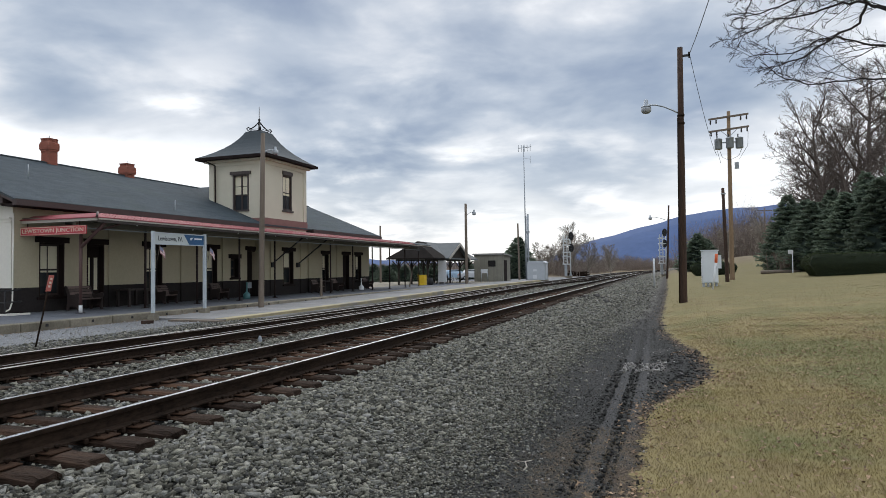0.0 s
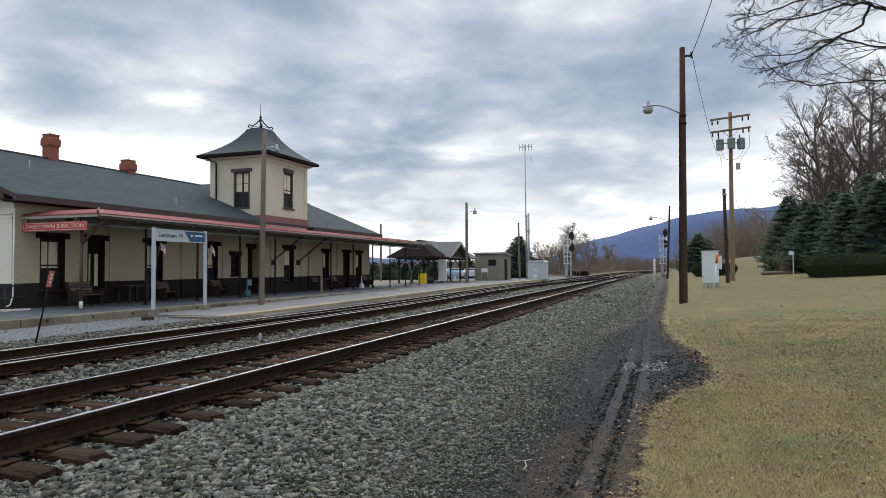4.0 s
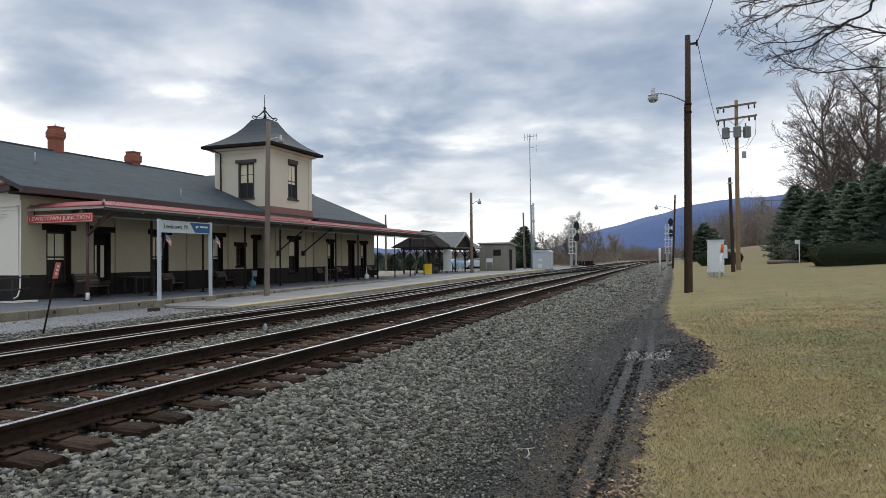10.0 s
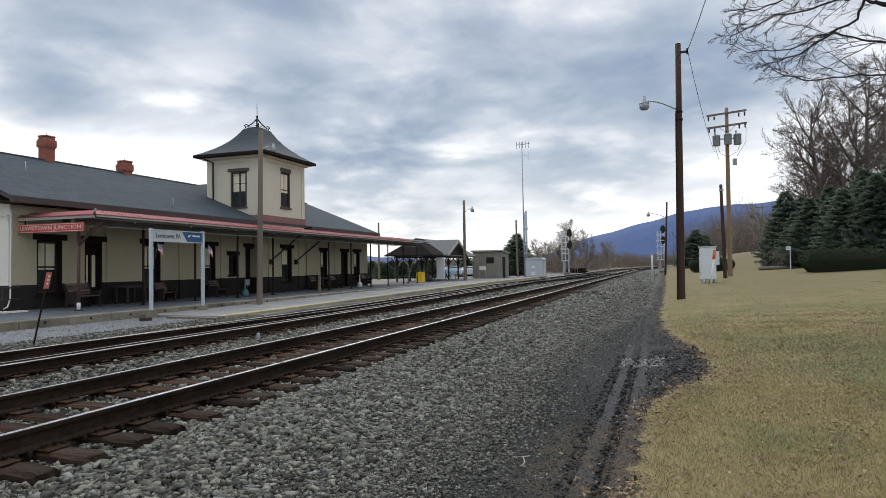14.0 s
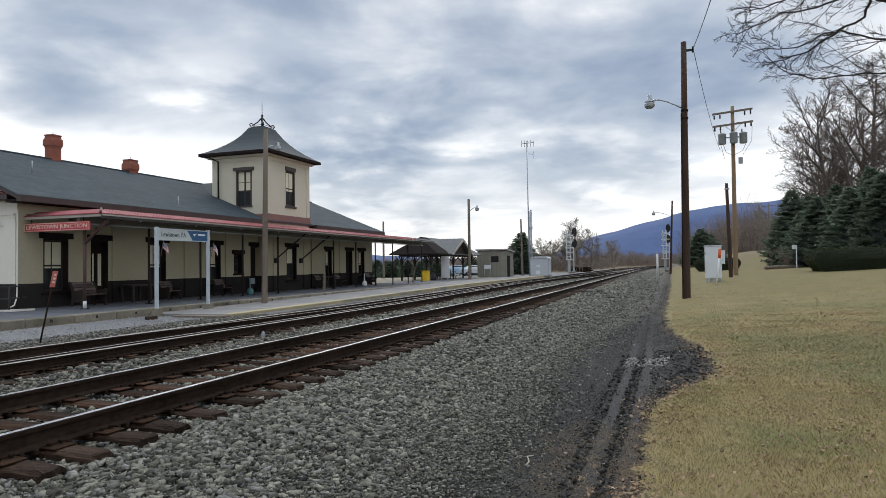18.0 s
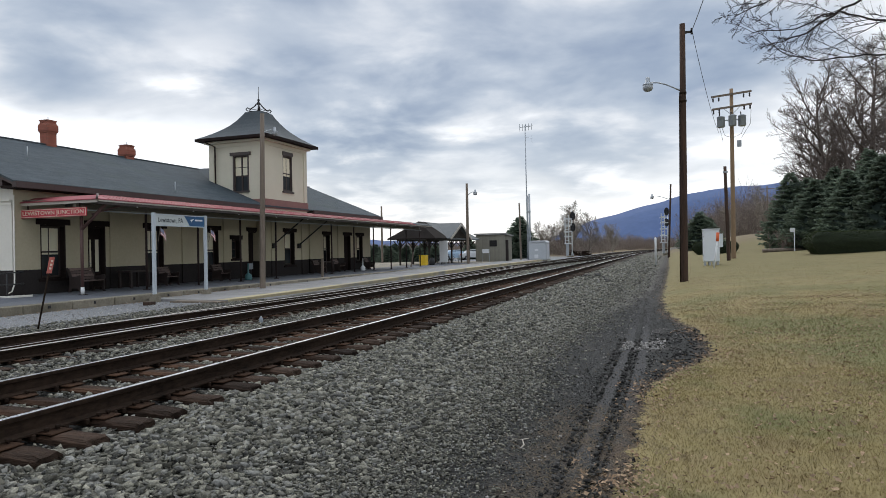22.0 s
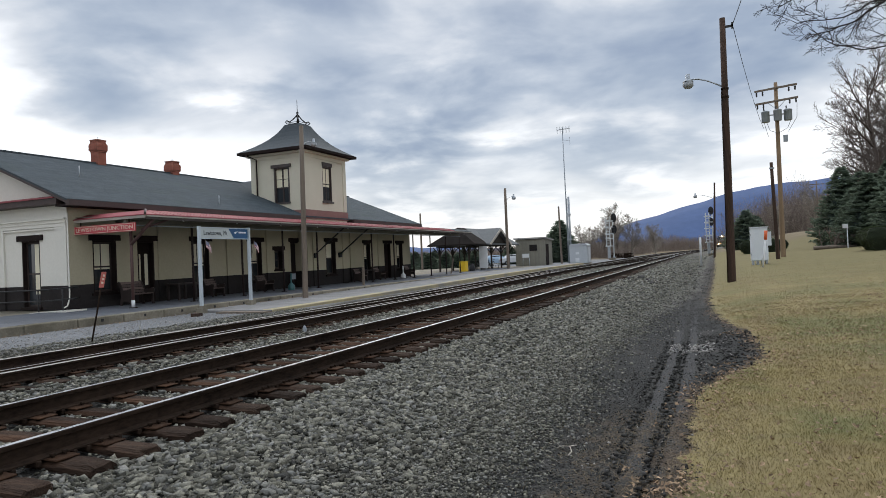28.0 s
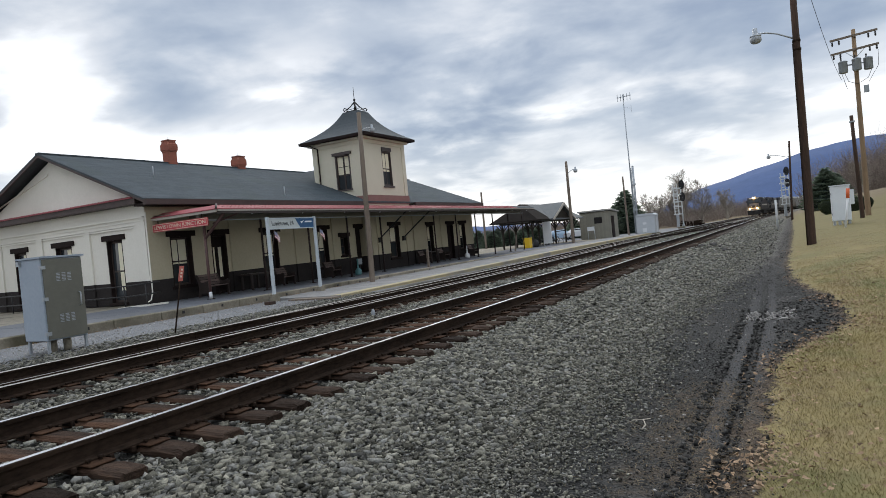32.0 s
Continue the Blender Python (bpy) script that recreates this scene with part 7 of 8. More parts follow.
        part("saddle", boxes(((-0.35, -0.06, 0.88), (-0.1, 0.06, 0.94))), M["black"], r)
        part("handlebar", tubes(([(0.36, -0.25, 1.0), (0.36, 0.25, 1.0)], 0.015), seg=5), M["black"], r)


def car(at, rz, paint, label):
    c = thing("parked_car", at, label, "car", "parked cars", rz=rz)
    bm = bmesh.new()
    prof = [(-2.15, 0.35), (-2.2, 0.75), (-1.95, 0.95), (-1.45, 1.0), (-0.85, 1.42), (0.55, 1.45), (1.15, 1.02), (2.0, 0.88), (2.2, 0.65), (2.18, 0.35)]
    rows = []
    for y, k in ((-0.86, 0.93), (-0.8, 1.0), (0.8, 1.0), (0.86, 0.93)):
        rows.append([bm.verts.new((x * (0.99 if k < 1 else 1.0), y * (0.86 if z > 1.1 else 1.0), 0.35 + (z - 0.35) * k)) for x, z in prof])
    n = len(prof)
    for r, q in zip(rows, rows[1:]):
        for i in range(n):
            bm.faces.new((r[i], r[(i + 1) % n], q[(i + 1) % n], q[i]))
    bm.faces.new(rows[0][::-1]), bm.faces.new(rows[-1])
    part("body", bm, paint, c)
    for y in (-0.865, 0.865):
        bm = bmesh.new()
        s = 1 if y > 0 else -1
        slab(bm, [(-1.3, 1.02), (-0.8, 1.34), (0.5, 1.36), (0.95, 1.02)], y * 0.86 - s * 0.02, y * 0.90, "y")
        part("side_glass", bm, M["glass"], c)
    for x in (-1.35, 1.35):
        for y in (-0.8, 0.8):
            w = part("wheel", tubes(([(x, y - 0.1, 0.31), (x, y + 0.1, 0.31)], 0.31), seg=16), M["black"], c)
            part("rim", tubes(([(x, y - 0.11, 0.31), (x, y + 0.11, 0.31)], 0.18), seg=12), M["galv"], w)
    for y in (-0.6, 0.6):
        part("headlight", boxes(((2.1, y - 0.18, 0.62), (2.205, y + 0.18, 0.78))), M["bowl"], c)
        part("tail_light", boxes(((-2.2, y - 0.18, 0.68), (-2.1, y + 0.18, 0.85))), M["signred"], c)


M.update(
    signred=surface("red_sign_paint", (0.42, 0.035, 0.05), (0.50, 0.055, 0.07), 2, 0.5, 0.05),
    signcream=surface("cream_sign_paint", (0.62, 0.52, 0.42), (0.70, 0.60, 0.50), 3, 0.6, 0.05),
    signgrey=surface("grey_sign_face", (0.42, 0.46, 0.46), (0.48, 0.52, 0.52), 2, 0.5, 0.05),
    signblue=surface("blue_sign_face", (0.015, 0.07, 0.17), (0.02, 0.09, 0.21), 2, 0.45, 0.05),
    signink=surface("dark_sign_ink", (0.06, 0.07, 0.075), (0.08, 0.09, 0.095), 3, 0.6, 0.0),
    signpink=surface("faded_red_plate", (0.42, 0.10, 0.08), (0.52, 0.16, 0.13), 4, 0.6, 0.05),
    flagred=surface("faded_flag_red", (0.38, 0.15, 0.16), (0.46, 0.20, 0.21), 5, 0.9, 0.0),
    flagwhite=surface("flag_white_cloth", (0.6, 0.58, 0.58), (0.7, 0.68, 0.68), 5, 0.9, 0.0),
    flagblue=surface("flag_blue_cloth", (0.17, 0.18, 0.26), (0.22, 0.23, 0.32), 5, 0.9, 0.0),
    benchend=surface("black_brown_bench_end", (0.020, 0.014, 0.013), (0.045, 0.032, 0.029), 4, 0.6, 0.2),
    benchwood=surface("dark_bench_wood", (0.085, 0.058, 0.052), (0.17, 0.125, 0.11), 4, 0.7, 0.3, vary=0.3),
    binblue=surface("blue_green_plastic", (0.05, 0.14, 0.15), (0.07, 0.18, 0.19), 3, 0.5, 0.05),
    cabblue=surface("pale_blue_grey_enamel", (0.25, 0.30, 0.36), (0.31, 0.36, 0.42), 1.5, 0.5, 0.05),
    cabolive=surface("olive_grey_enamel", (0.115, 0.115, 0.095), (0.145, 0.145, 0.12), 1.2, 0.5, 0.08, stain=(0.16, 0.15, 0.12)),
    shed=surface("grey_green_siding", (0.20, 0.193, 0.16), (0.255, 0.245, 0.205), 2, 0.8, 0.2, vary=0.08),
    shedroof=surface("pale_grey_roofing", (0.28, 0.28, 0.27), (0.36, 0.36, 0.35), 1.5, 0.8, 0.2),
    # underside shade of the shelter, put into a roof colour
    shaderoof=surface("underside_shade_black", (0.014, 0.012, 0.011), (0.030, 0.026, 0.024), 2, 0.95, 0.3, spec=0.05),
    shelterroof=surface("grey_shelter_shingles", (0.10, 0.11, 0.115), (0.15, 0.16, 0.165), 2, 0.9, 0.3),
    sheltertimber=surface("dark_shelter_timber", (0.030, 0.026, 0.022), (0.060, 0.053, 0.045), 3, 0.85, 0.2, spec=0.15),
    yellowbin=surface("yellow_plastic", (0.72, 0.46, 0.02), (0.80, 0.54, 0.04), 3, 0.5, 0.05),
    carblue=surface("pale_blue_car_paint", (0.30, 0.42, 0.55), (0.36, 0.48, 0.60), 1, 0.25, 0.0, spec=0.6),
    carsilver=surface("silver_car_paint", (0.50, 0.52, 0.54), (0.56, 0.58, 0.60), 1, 0.25, 0.0, spec=0.6),
)
red_sign(), town_sign(), platform_furniture(), relay_cabinet(), stake_sign(), track_marker(), end_wall_rail(), canopy_bulbs(), crossing_panel()
shed(), shelter()
car((-28.3, 86, -0.3), 35, M["carblue"], "pale blue hatchback parked behind the shelter")
car((-25.7, 86.5, -0.3), 35, M["carsilver"], "silver car parked behind the shelter")
car((-31.0, 87, -0.3), 35, M["carsilver"], "silver car parked at the end of the row")


# ---- trees, hedges and grass ----
def twig_mesh(name, rows, material, sides=4):
    """Many tapered branches in one mesh: rows of (points, first radius, last radius, sides)."""
    verts, faces = [], []
    for pts, r0, r1, n in rows:
        base = len(verts)
        m = len(pts)
        for i, p in enumerate(pts):
            d = (pts[min(i + 1, m - 1)] - pts[max(i - 1, 0)]).normalized()
            a = d.cross(Vector((0.3, 0.9, 0.2))).normalized()
            b = d.cross(a)
            r = r0 + (r1 - r0) * i / (m - 1)
            for k in range(n):
                w = math.tau * k / n
                verts.append(tuple(p + r * (a * math.cos(w) + b * math.sin(w))))
        for i in range(m - 1):
            for k in range(n):
                faces.append((base + i * n + k, base + i * n + (k + 1) % n, base + (i + 1) * n + (k + 1) % n, base + (i + 1) * n + k))
    return quick(name, verts, faces, material, True)


def branch(rng, start, way, length, r0, r1, steps, wobble, lift):
    pts, d = [start.copy()], way.normalized()
    for k in range(steps):
        d = (d + Vector((rng.uniform(-1, 1), rng.uniform(-1, 1), rng.uniform(-1, 1))) * wobble + Vector((0, 0, lift))).normalized()
        pts.append(pts[-1] + d * (length / steps))
    return pts


def grow(rng, rows, pts, r0, r1, level, plan):
    """Side branches of a branch, level by level. plan: rows of (count, length share, angle, from, wobble, lift, least radius)."""
    if level >= len(plan):
        return
    count, share, angle, first, wobble, lift, least = plan[level]
    total = sum((b - a).length for a, b in zip(pts, pts[1:]))
    for k in range(count):
        t = first + (1 - first) * (k + rng.random()) / count
        f = t * (len(pts) - 1)
        i = min(int(f), len(pts) - 2)
        p = pts[i].lerp(pts[i + 1], f - i)
        d = (pts[i + 1] - pts[i]).normalized()
        side = d.cross(Vector((rng.uniform(-1, 1), rng.uniform(-1, 1), rng.uniform(-1, 1)))).normalized()
        a = angle * rng.uniform(0.7, 1.25)
        way = d * math.cos(a) + side * math.sin(a)
        length = total * share * rng.uniform(0.6, 1.15) * (1.15 - 0.6 * t)
        r = max(least, (r0 + (r1 - r0) * t) * 0.55)
        q = branch(rng, p, way, length, r, least, 4 if level < 2 else 3, wobble, lift)
        rows.append((q, r, least * 0.6, 5 if r > 0.06 else (4 if r > 0.025 else 3)))
        grow(rng, rows, q, r, least * 0.7, level + 1, plan)


def bare_tree(name, at, height, seed, label, plan, r=0.28, material=None, lean=(0, 0), group="", category="tree"):
    rng = random.Random(seed)
    t = thing(name, at, label, category, group)
    trunk = branch(rng, Vector((0, 0, -0.3)), Vector((lean[0], lean[1], 1)), height * 0.8, r, r * 0.3, 7, 0.09, 0.05)
    part("trunk", twig_mesh("trunk", [(trunk, r, 0.03, 8)], material or M["bark"]), None, t)
    rows = []
    grow(rng, rows, trunk, r, r * 0.3, 0, plan)
    part("crown", twig_mesh("crown", rows, material or M["bark"]), None, t)
    return t


def spruce(at, height, radius, seed):
    rng = random.Random(seed)
    t = thing("spruce_tree", at, "dense blue-green spruce with branches to the ground", "tree", "spruces behind the hedge")
    part("trunk", tubes(([(0, 0, -0.3), (0, 0, height * 0.5), (0, 0, height * 0.97)], [0.14, 0.08, 0.015]), seg=7), M["bark"], t)
    verts, faces = [], []

    def spray(p, d, w, up):
        n = len(verts)
        s = d.cross(up).normalized() * w
        verts.extend((tuple(p - s * 0.3), tuple(p + d * 0.5 - s), tuple(p + d), tuple(p + d * 0.5 + s)))
        faces.append((n, n + 1, n + 2, n + 3))
    z = 0.25
    while z < height - 0.1:
        k = 1 - z / height
        reach = radius * (k ** 0.75) * (0.70 + 0.30 * smooth(0.0, 0.22, z / height)) + 0.06
        count = 9 + int(8 * k)
        turn = rng.uniform(0, math.tau)
        for c in range(count):
            a = turn + math.tau * c / count + rng.uniform(-0.2, 0.2)
            length = reach * rng.uniform(0.80, 1.06)
            out = Vector((math.cos(a), math.sin(a), 0))
            across = Vector((-out.y, out.x, 0))
            n = max(4, int(length / 0.10))
            lift = rng.uniform(-0.2, 0.2)
            for i in range(n):
                f = 0.22 + 0.78 * (i + 0.5) / n
                p = out * (length * f) + Vector((0, 0, z + lift - 0.30 * length * f + 0.26 * length * f * f))
                for side in (-1, -0.45, 0.45, 1):
                    d = (out * 0.75 + across * side * 0.9 + Vector((0, 0, rng.uniform(-0.5, 0.6)))).normalized()
                    size = (0.34 - 0.12 * f) * rng.uniform(0.7, 1.3)
                    spray(p, d * size, size * 0.27, Vector((rng.uniform(-0.9, 0.9), rng.uniform(-0.9, 0.9), 1)))
        z += 0.17 + 0.09 * k
    # added core blocks see-through; its dark green paints the crown's inner shade
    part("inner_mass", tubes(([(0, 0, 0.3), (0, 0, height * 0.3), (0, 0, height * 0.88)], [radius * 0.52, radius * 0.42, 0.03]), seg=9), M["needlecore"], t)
    for k in range(7):
        spray(Vector((0, 0, height - 0.3)), Vector((rng.uniform(-0.35, 0.35), rng.uniform(-0.35, 0.35), 1)).normalized() * 0.42, 0.05, Vector((1, 0, 0)))
    part("crown", quick("crown", verts, faces, M["needles"]), None, t)
    return t


def hedge(at, size, seed, label, round_top=0.42):
    """A clipped hedge: an uneven rounded body with a coat of small leaves."""
    lx, ly, lz = size
    h = thing("hedge", at, label, "hedge", "clipped hedges")
    bm = bmesh.new()
    box(bm, (0, 0, 0.05), (lx, ly, lz))
    bmesh.ops.subdivide_edges(bm, edges=bm.edges, cuts=14, use_grid_fill=True)
    for v in bm.verts:
        c = v.co
        over = max(0.0, c.z - lz * 0.55) / (lz * 0.45)
        under = max(0.0, 0.95 - c.z) / 0.95
        for i, half in ((0, lx / 2), (1, ly / 2)):
            c[i] = half + (c[i] - half) * (1 - (round_top * over * over + 0.30 * under) * min(1.0, lz / half) * 0.6)
        c += Vector((noise.noise(c * 2.3 + Vector((seed, 0, 0))), noise.noise(c * 2.3 + Vector((0, seed, 0))), noise.noise(c * 2.1))) * 0.06
        c.x += 0.5 * under * under * (1 if c.x < lx / 2 else -1)
    bmesh.ops.recalc_face_normals(bm, faces=bm.faces)
    faces = [([v.co.copy() for v in f.verts], f.normal.copy(), f.calc_area()) for f in bm.faces]
    # the body's near-black green paints the shade behind the leaves
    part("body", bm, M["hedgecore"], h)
    rng = random.Random(seed)
    verts, fs = [], []
    for c, nrm, area in faces:
        for k in range(min(160, int(area * 620))):
            a, b = rng.random(), rng.random()
            p = c[0].lerp(c[1], a).lerp(c[3].lerp(c[2], a), b) + nrm * rng.uniform(-0.05, 0.03)
            d = (nrm * 0.8 + Vector((rng.uniform(-1, 1), rng.uniform(-1, 1), rng.uniform(-0.6, 1))) * 0.8).normalized() * rng.uniform(0.035, 0.09)
            s = d.cross(Vector((rng.uniform(-1, 1), rng.uniform(-1, 1), 1))).normalized() * 0.022
            n = len(verts)
            verts.extend((tuple(p), tuple(p + d * 0.5 + s), tuple(p + d), tuple(p + d * 0.5 - s)))
            fs.append((n, n + 1, n + 2, n + 3))
    tagged(part("leaves", quick("leaves", verts, fs, M["hedgeleaf"]), None, h), kind="stuff")


def turf_material():
    m = bpy.data.materials.new("dry_turf_blade")
    m.use_nodes = True
    nt = m.node_tree
    N, L, op, step, nz, mixc = math_tools(nt)
    geo = N("ShaderNodeNewGeometry")
    r = N("ShaderNodeMapRange")
    r.inputs["To Min"].default_value, r.inputs["To Max"].default_value = 0.88, 1.40
    L(geo.outputs["Random Per Island"], r.inputs["Value"])
    h = N("ShaderNodeHueSaturation")
    L(lawn_colour(nt, geo.outputs["Position"]), h.inputs["Color"]), L(r.outputs[0], h.inputs["Value"])
    b = nt.nodes["Principled BSDF"]
    L(h.outputs["Color"], b.inputs["Base Color"])
    b.inputs["Roughness"].default_value, b.inputs["Specular IOR Level"].default_value = 0.85, 0.2
    return m


def lawn_grass():
    rng = np.random.default_rng(4)
    verts, faces = [], []

    def blades(x0, x1, y0, y1, per, h, w, thin=(20.0, 44.0)):
        n = int((x1 - x0) * (y1 - y0) * per)
        for x, y, a, t, k in zip(rng.uniform(x0, x1, n), rng.uniform(y0, y1, n), rng.uniform(0, math.tau, n), rng.uniform(-0.9, 0.9, (n, 2)), rng.uniform(0.5, 1.3, n)):
            if rng.random() < smooth(*thin, y) or x > 0.62 * y or x < verge_x(y) + rng.uniform(-0.05, 0.2):
                continue
            z = ground_z(x, y)
            c, s = math.cos(a) * w, math.sin(a) * w
            i = len(verts)
            verts.extend(((x - c, y - s, z - 0.004), (x + c, y + s, z - 0.004), (x + t[0] * h * k, y + t[1] * h * k, z + h * k)))
            faces.append((i, i + 1, i + 2))
    blades(-0.4, 5.5, 4.0, 9.0, 5200, 0.022, 0.0026)
    blades(-0.4, 10.0, 9.0, 22.0, 1900, 0.022, 0.0042, (10.0, 23.0))
    blades(-0.5, 14.0, 12.0, 44.0, 150, 0.016, 0.007)
    tagged(new("dry_grass", quick("dry_grass", verts, faces, M["turf"])), "short dry straw-coloured winter grass", "grass", kind="stuff")
    verts, faces = [], []
    piles = [(verge_x(y) + rng.uniform(-0.1, 0.25), y, 0.18) for y in rng.uniform(4.5, 13, 10)] + [(rng.uniform(0.8, 0.45 * y), y, rng.uniform(0.25, 0.8)) for y in rng.uniform(6, 20, 26)] + [(3.5, 14.4, 0.9), (3.0, 13.2, 0.7), (4.2, 15.4, 0.8), (1.3, 7.2, 0.4)]
    for k in range(5600):
        if rng.random() < 0.6:
            c = piles[rng.integers(len(piles))]
            x, y = rng.normal(c[0], c[2]), rng.normal(c[1], c[2] * 1.2)
        else:
            y = 4.2 + 24 * rng.random() ** 1.5
            x = verge_x(y) - 0.35 + rng.random() * (0.4 + 0.55 * y)
        if y < 3.8 or x < verge_x(y) - 0.45:
            continue
        z = ground_z(x, y) + 0.025
        a, s = rng.uniform(0, math.tau), rng.uniform(0.011, 0.030)
        i = len(verts)
        for j, (u, v) in enumerate(((-1, -0.2), (-0.2, -0.6), (1, 0), (-0.2, 0.6))):
            verts.append((x + s * (u * math.cos(a) - v * math.sin(a)), y + s * (u * math.sin(a) + v * math.cos(a)), z + rng.uniform(-0.01, 0.02)))
        faces.append((i, i + 1, i + 2, i + 3))
    for k in range(700):
        x, y = CURB_X + 0.03 + abs(rng.normal(0, 0.16)), rng.uniform(4.0, 24.0)
        z = (-0.3 if y < 16.8 else -0.225 + 0.155 * smooth(15, 46, y)) + 0.012
        a, s = rng.uniform(0, math.tau), rng.uniform(0.012, 0.032)
        i = len(verts)
        for u, v in ((-1, -0.2), (-0.2, -0.6), (1, 0), (-0.2, 0.6)):
            verts.append((x + s * (u * math.cos(a) - v * math.sin(a)), y + s * (u * math.sin(a) + v * math.cos(a)), z + rng.uniform(-0.008, 0.02)))
        faces.append((i, i + 1, i + 2, i + 3))
    tagged(new("fallen_leaves", quick("fallen_leaves", verts, faces, M["leaf"])), "scattered curled brown fallen leaves", "leaves", kind="stuff")
    # straw and twigs on the cinder path
    rows = []
    for k in range(2600):
        y = 3.6 + 9 * rng.random() if k % 6 == 0 else 4.0 + 2.9 * rng.random()
        x = rng.uniform(-2.0, 0.1) if k % 6 == 0 else rng.normal(-0.6, 0.33)
        z = ground_z(x, y) + 0.012
        a, n = rng.uniform(0, math.tau), 0.012 + 0.05 * rng.random() ** 2
        p = Vector((x, y, z))
        q = p + Vector((math.cos(a) * n, math.sin(a) * n, rng.uniform(-0.004, 0.03)))
        rows.append(([p, p.lerp(q, 0.5) + Vector((0, 0, 0.006)), q], 0.0018, 0.001, 3))
    tagged(new("straw_litter", twig_mesh("straw_litter", rows, M["straw"])), "dry stalks and twigs lying on the cinders", "litter", kind="stuff")


M.update(
    bark=surface("grey_brown_bark", (0.075, 0.060, 0.053), (0.165, 0.134, 0.118), 3, 0.95, 0.5, island=0.25),
    dryTwig=surface("pale_dry_twig", (0.34, 0.30, 0.25), (0.48, 0.44, 0.38), 8, 0.9, 0.1),
    palebark=surface("pale_grey_bark", (0.20, 0.175, 0.145), (0.34, 0.30, 0.255), 3, 0.95, 0.0, island=0.25),
    darkbark=surface("dark_wet_bark", (0.016, 0.014, 0.014), (0.040, 0.034, 0.033), 3, 0.9, 0.4),
    brushwood=surface("brown_brushwood", (0.135, 0.106, 0.090), (0.25, 0.203, 0.172), 0.5, 0.95, 0.0, island=0.3),
    needles=surface("blue_green_needles", (0.108, 0.146, 0.106), (0.188, 0.232, 0.172), 2.5, 0.8, 0.0, island=0.4, vary=0.2),
    # inner shade of crowns and hedges, put into two dark greens
    needlecore=surface("crown_inner_shade", (0.035, 0.055, 0.046), (0.060, 0.085, 0.072), 4, 0.9, 0.4),
    hedgecore=surface("hedge_inner_shade", (0.012, 0.018, 0.009), (0.022, 0.032, 0.015), 6, 0.9, 0.5),
    hedgeleaf=surface("clipped_hedge_leaf", (0.028, 0.040, 0.018), (0.058, 0.076, 0.034), 3, 0.8, 0.0, island=0.4, spec=0.1),
    straw=surface("dry_stalk", (0.12, 0.092, 0.058), (0.26, 0.21, 0.135), 0.7, 0.85, 0.0, island=0.3),
    turf=turf_material(),
    leaf=surface("brown_dead_leaf", (0.14, 0.085, 0.050), (0.36, 0.26, 0.165), 5, 0.85, 0.0, island=0.4),
)
def let_light_through(m, share):
    """Thin needles pass some light: part of the surface is translucent in the same colour."""
    nt = m.node_tree
    b, out = nt.nodes["Principled BSDF"], nt.nodes["Material Output"]
    tr, mx = nt.nodes.new("ShaderNodeBsdfTranslucent"), nt.nodes.new("ShaderNodeMixShader")
    nt.links.new(b.inputs["Base Color"].links[0].from_socket, tr.inputs["Color"])
    mx.inputs[0].default_value = share
    nt.links.new(b.outputs[0], mx.inputs[1]), nt.links.new(tr.outputs[0], mx.inputs[2])
    nt.links.new(mx.outputs[0], out.inputs["Surface"])


let_light_through(M["needles"], 0.5)
lawn_grass()

# spruces behind the hedge
kinds = []
for k, (x, y, hgt) in enumerate(((9.9, 62, 6.6), (13.7, 51, 6.1), (15.9, 49.5, 7.6))):
    kinds.append((spruce((x, y, ground_z(x, y)), hgt, hgt * (0.46, 0.50, 0.46)[k], 40 + k), hgt))
for k, (x, y, hgt) in enumerate(((11.6, 64, 6.2), (10.9, 57.5, 5.4), (12.7, 59.5, 6.4), (12.4, 54, 5.7), (15.2, 53, 7.2), (14.8, 58, 7.4), (18.2, 53, 8.4), (11.9, 61, 5.6), (13.9, 55, 6.2), (17.2, 57, 8.0), (4.7, 110, 6.0), (6.3, 113, 5.0),
                                 (-21.2, 96, 6.3), (-23.4, 98, 4.2), (-31, 68, 2.1), (-33.5, 71, 2.3), (-29.5, 66, 2.0), (-36, 74, 2.2), (-28, 92, 2.9), (-39, 80, 2.6), (-19.8, 93, 3.6), (-22.4, 91, 3.3), (-32, 77, 2.2), (-30, 76, 2.0), (-28.4, 78, 2.3), (-30.8, 80, 2.4), (-34.5, 79, 2.4), (10.2, 59.5, 4.6), (12.0, 56, 5.2), (16.4, 51.5, 6.6))):
    ob, full = kinds[k % 3]
    g = ground_z(x, y) if x > 0 else -0.3
    wide = 1.75 if x < -25 else (1.45 if y > 90 else 1.06)
    copy_thing(ob, pose(x, y, g, 0, 0, 67 * k) @ Matrix.Diagonal((hgt / full * wide, hgt / full * wide, hgt / full, 1)))
hedge((8.15, 44.0, ground_z(8.3, 45) - 0.12), (10.5, 3.2, 1.5), 3, "long clipped dark green hedge on the lawn")
hedge((2.1, 64.5, ground_z(3.2, 65) - 0.15), (4.0, 2.2, 1.3), 5, "low rounded clipped hedge by the lane")

# bare woods behind them
WOOD = [(13, 0.52, 0.95, 0.16, 0.15, 0.09, 0.045), (9, 0.48, 0.8, 0.15, 0.18, 0.05, 0.024), (8, 0.5, 0.75, 0.12, 0.2, 0.03, 0.015), (7, 0.5, 0.65, 0.15, 0.2, 0.0, 0.010)]
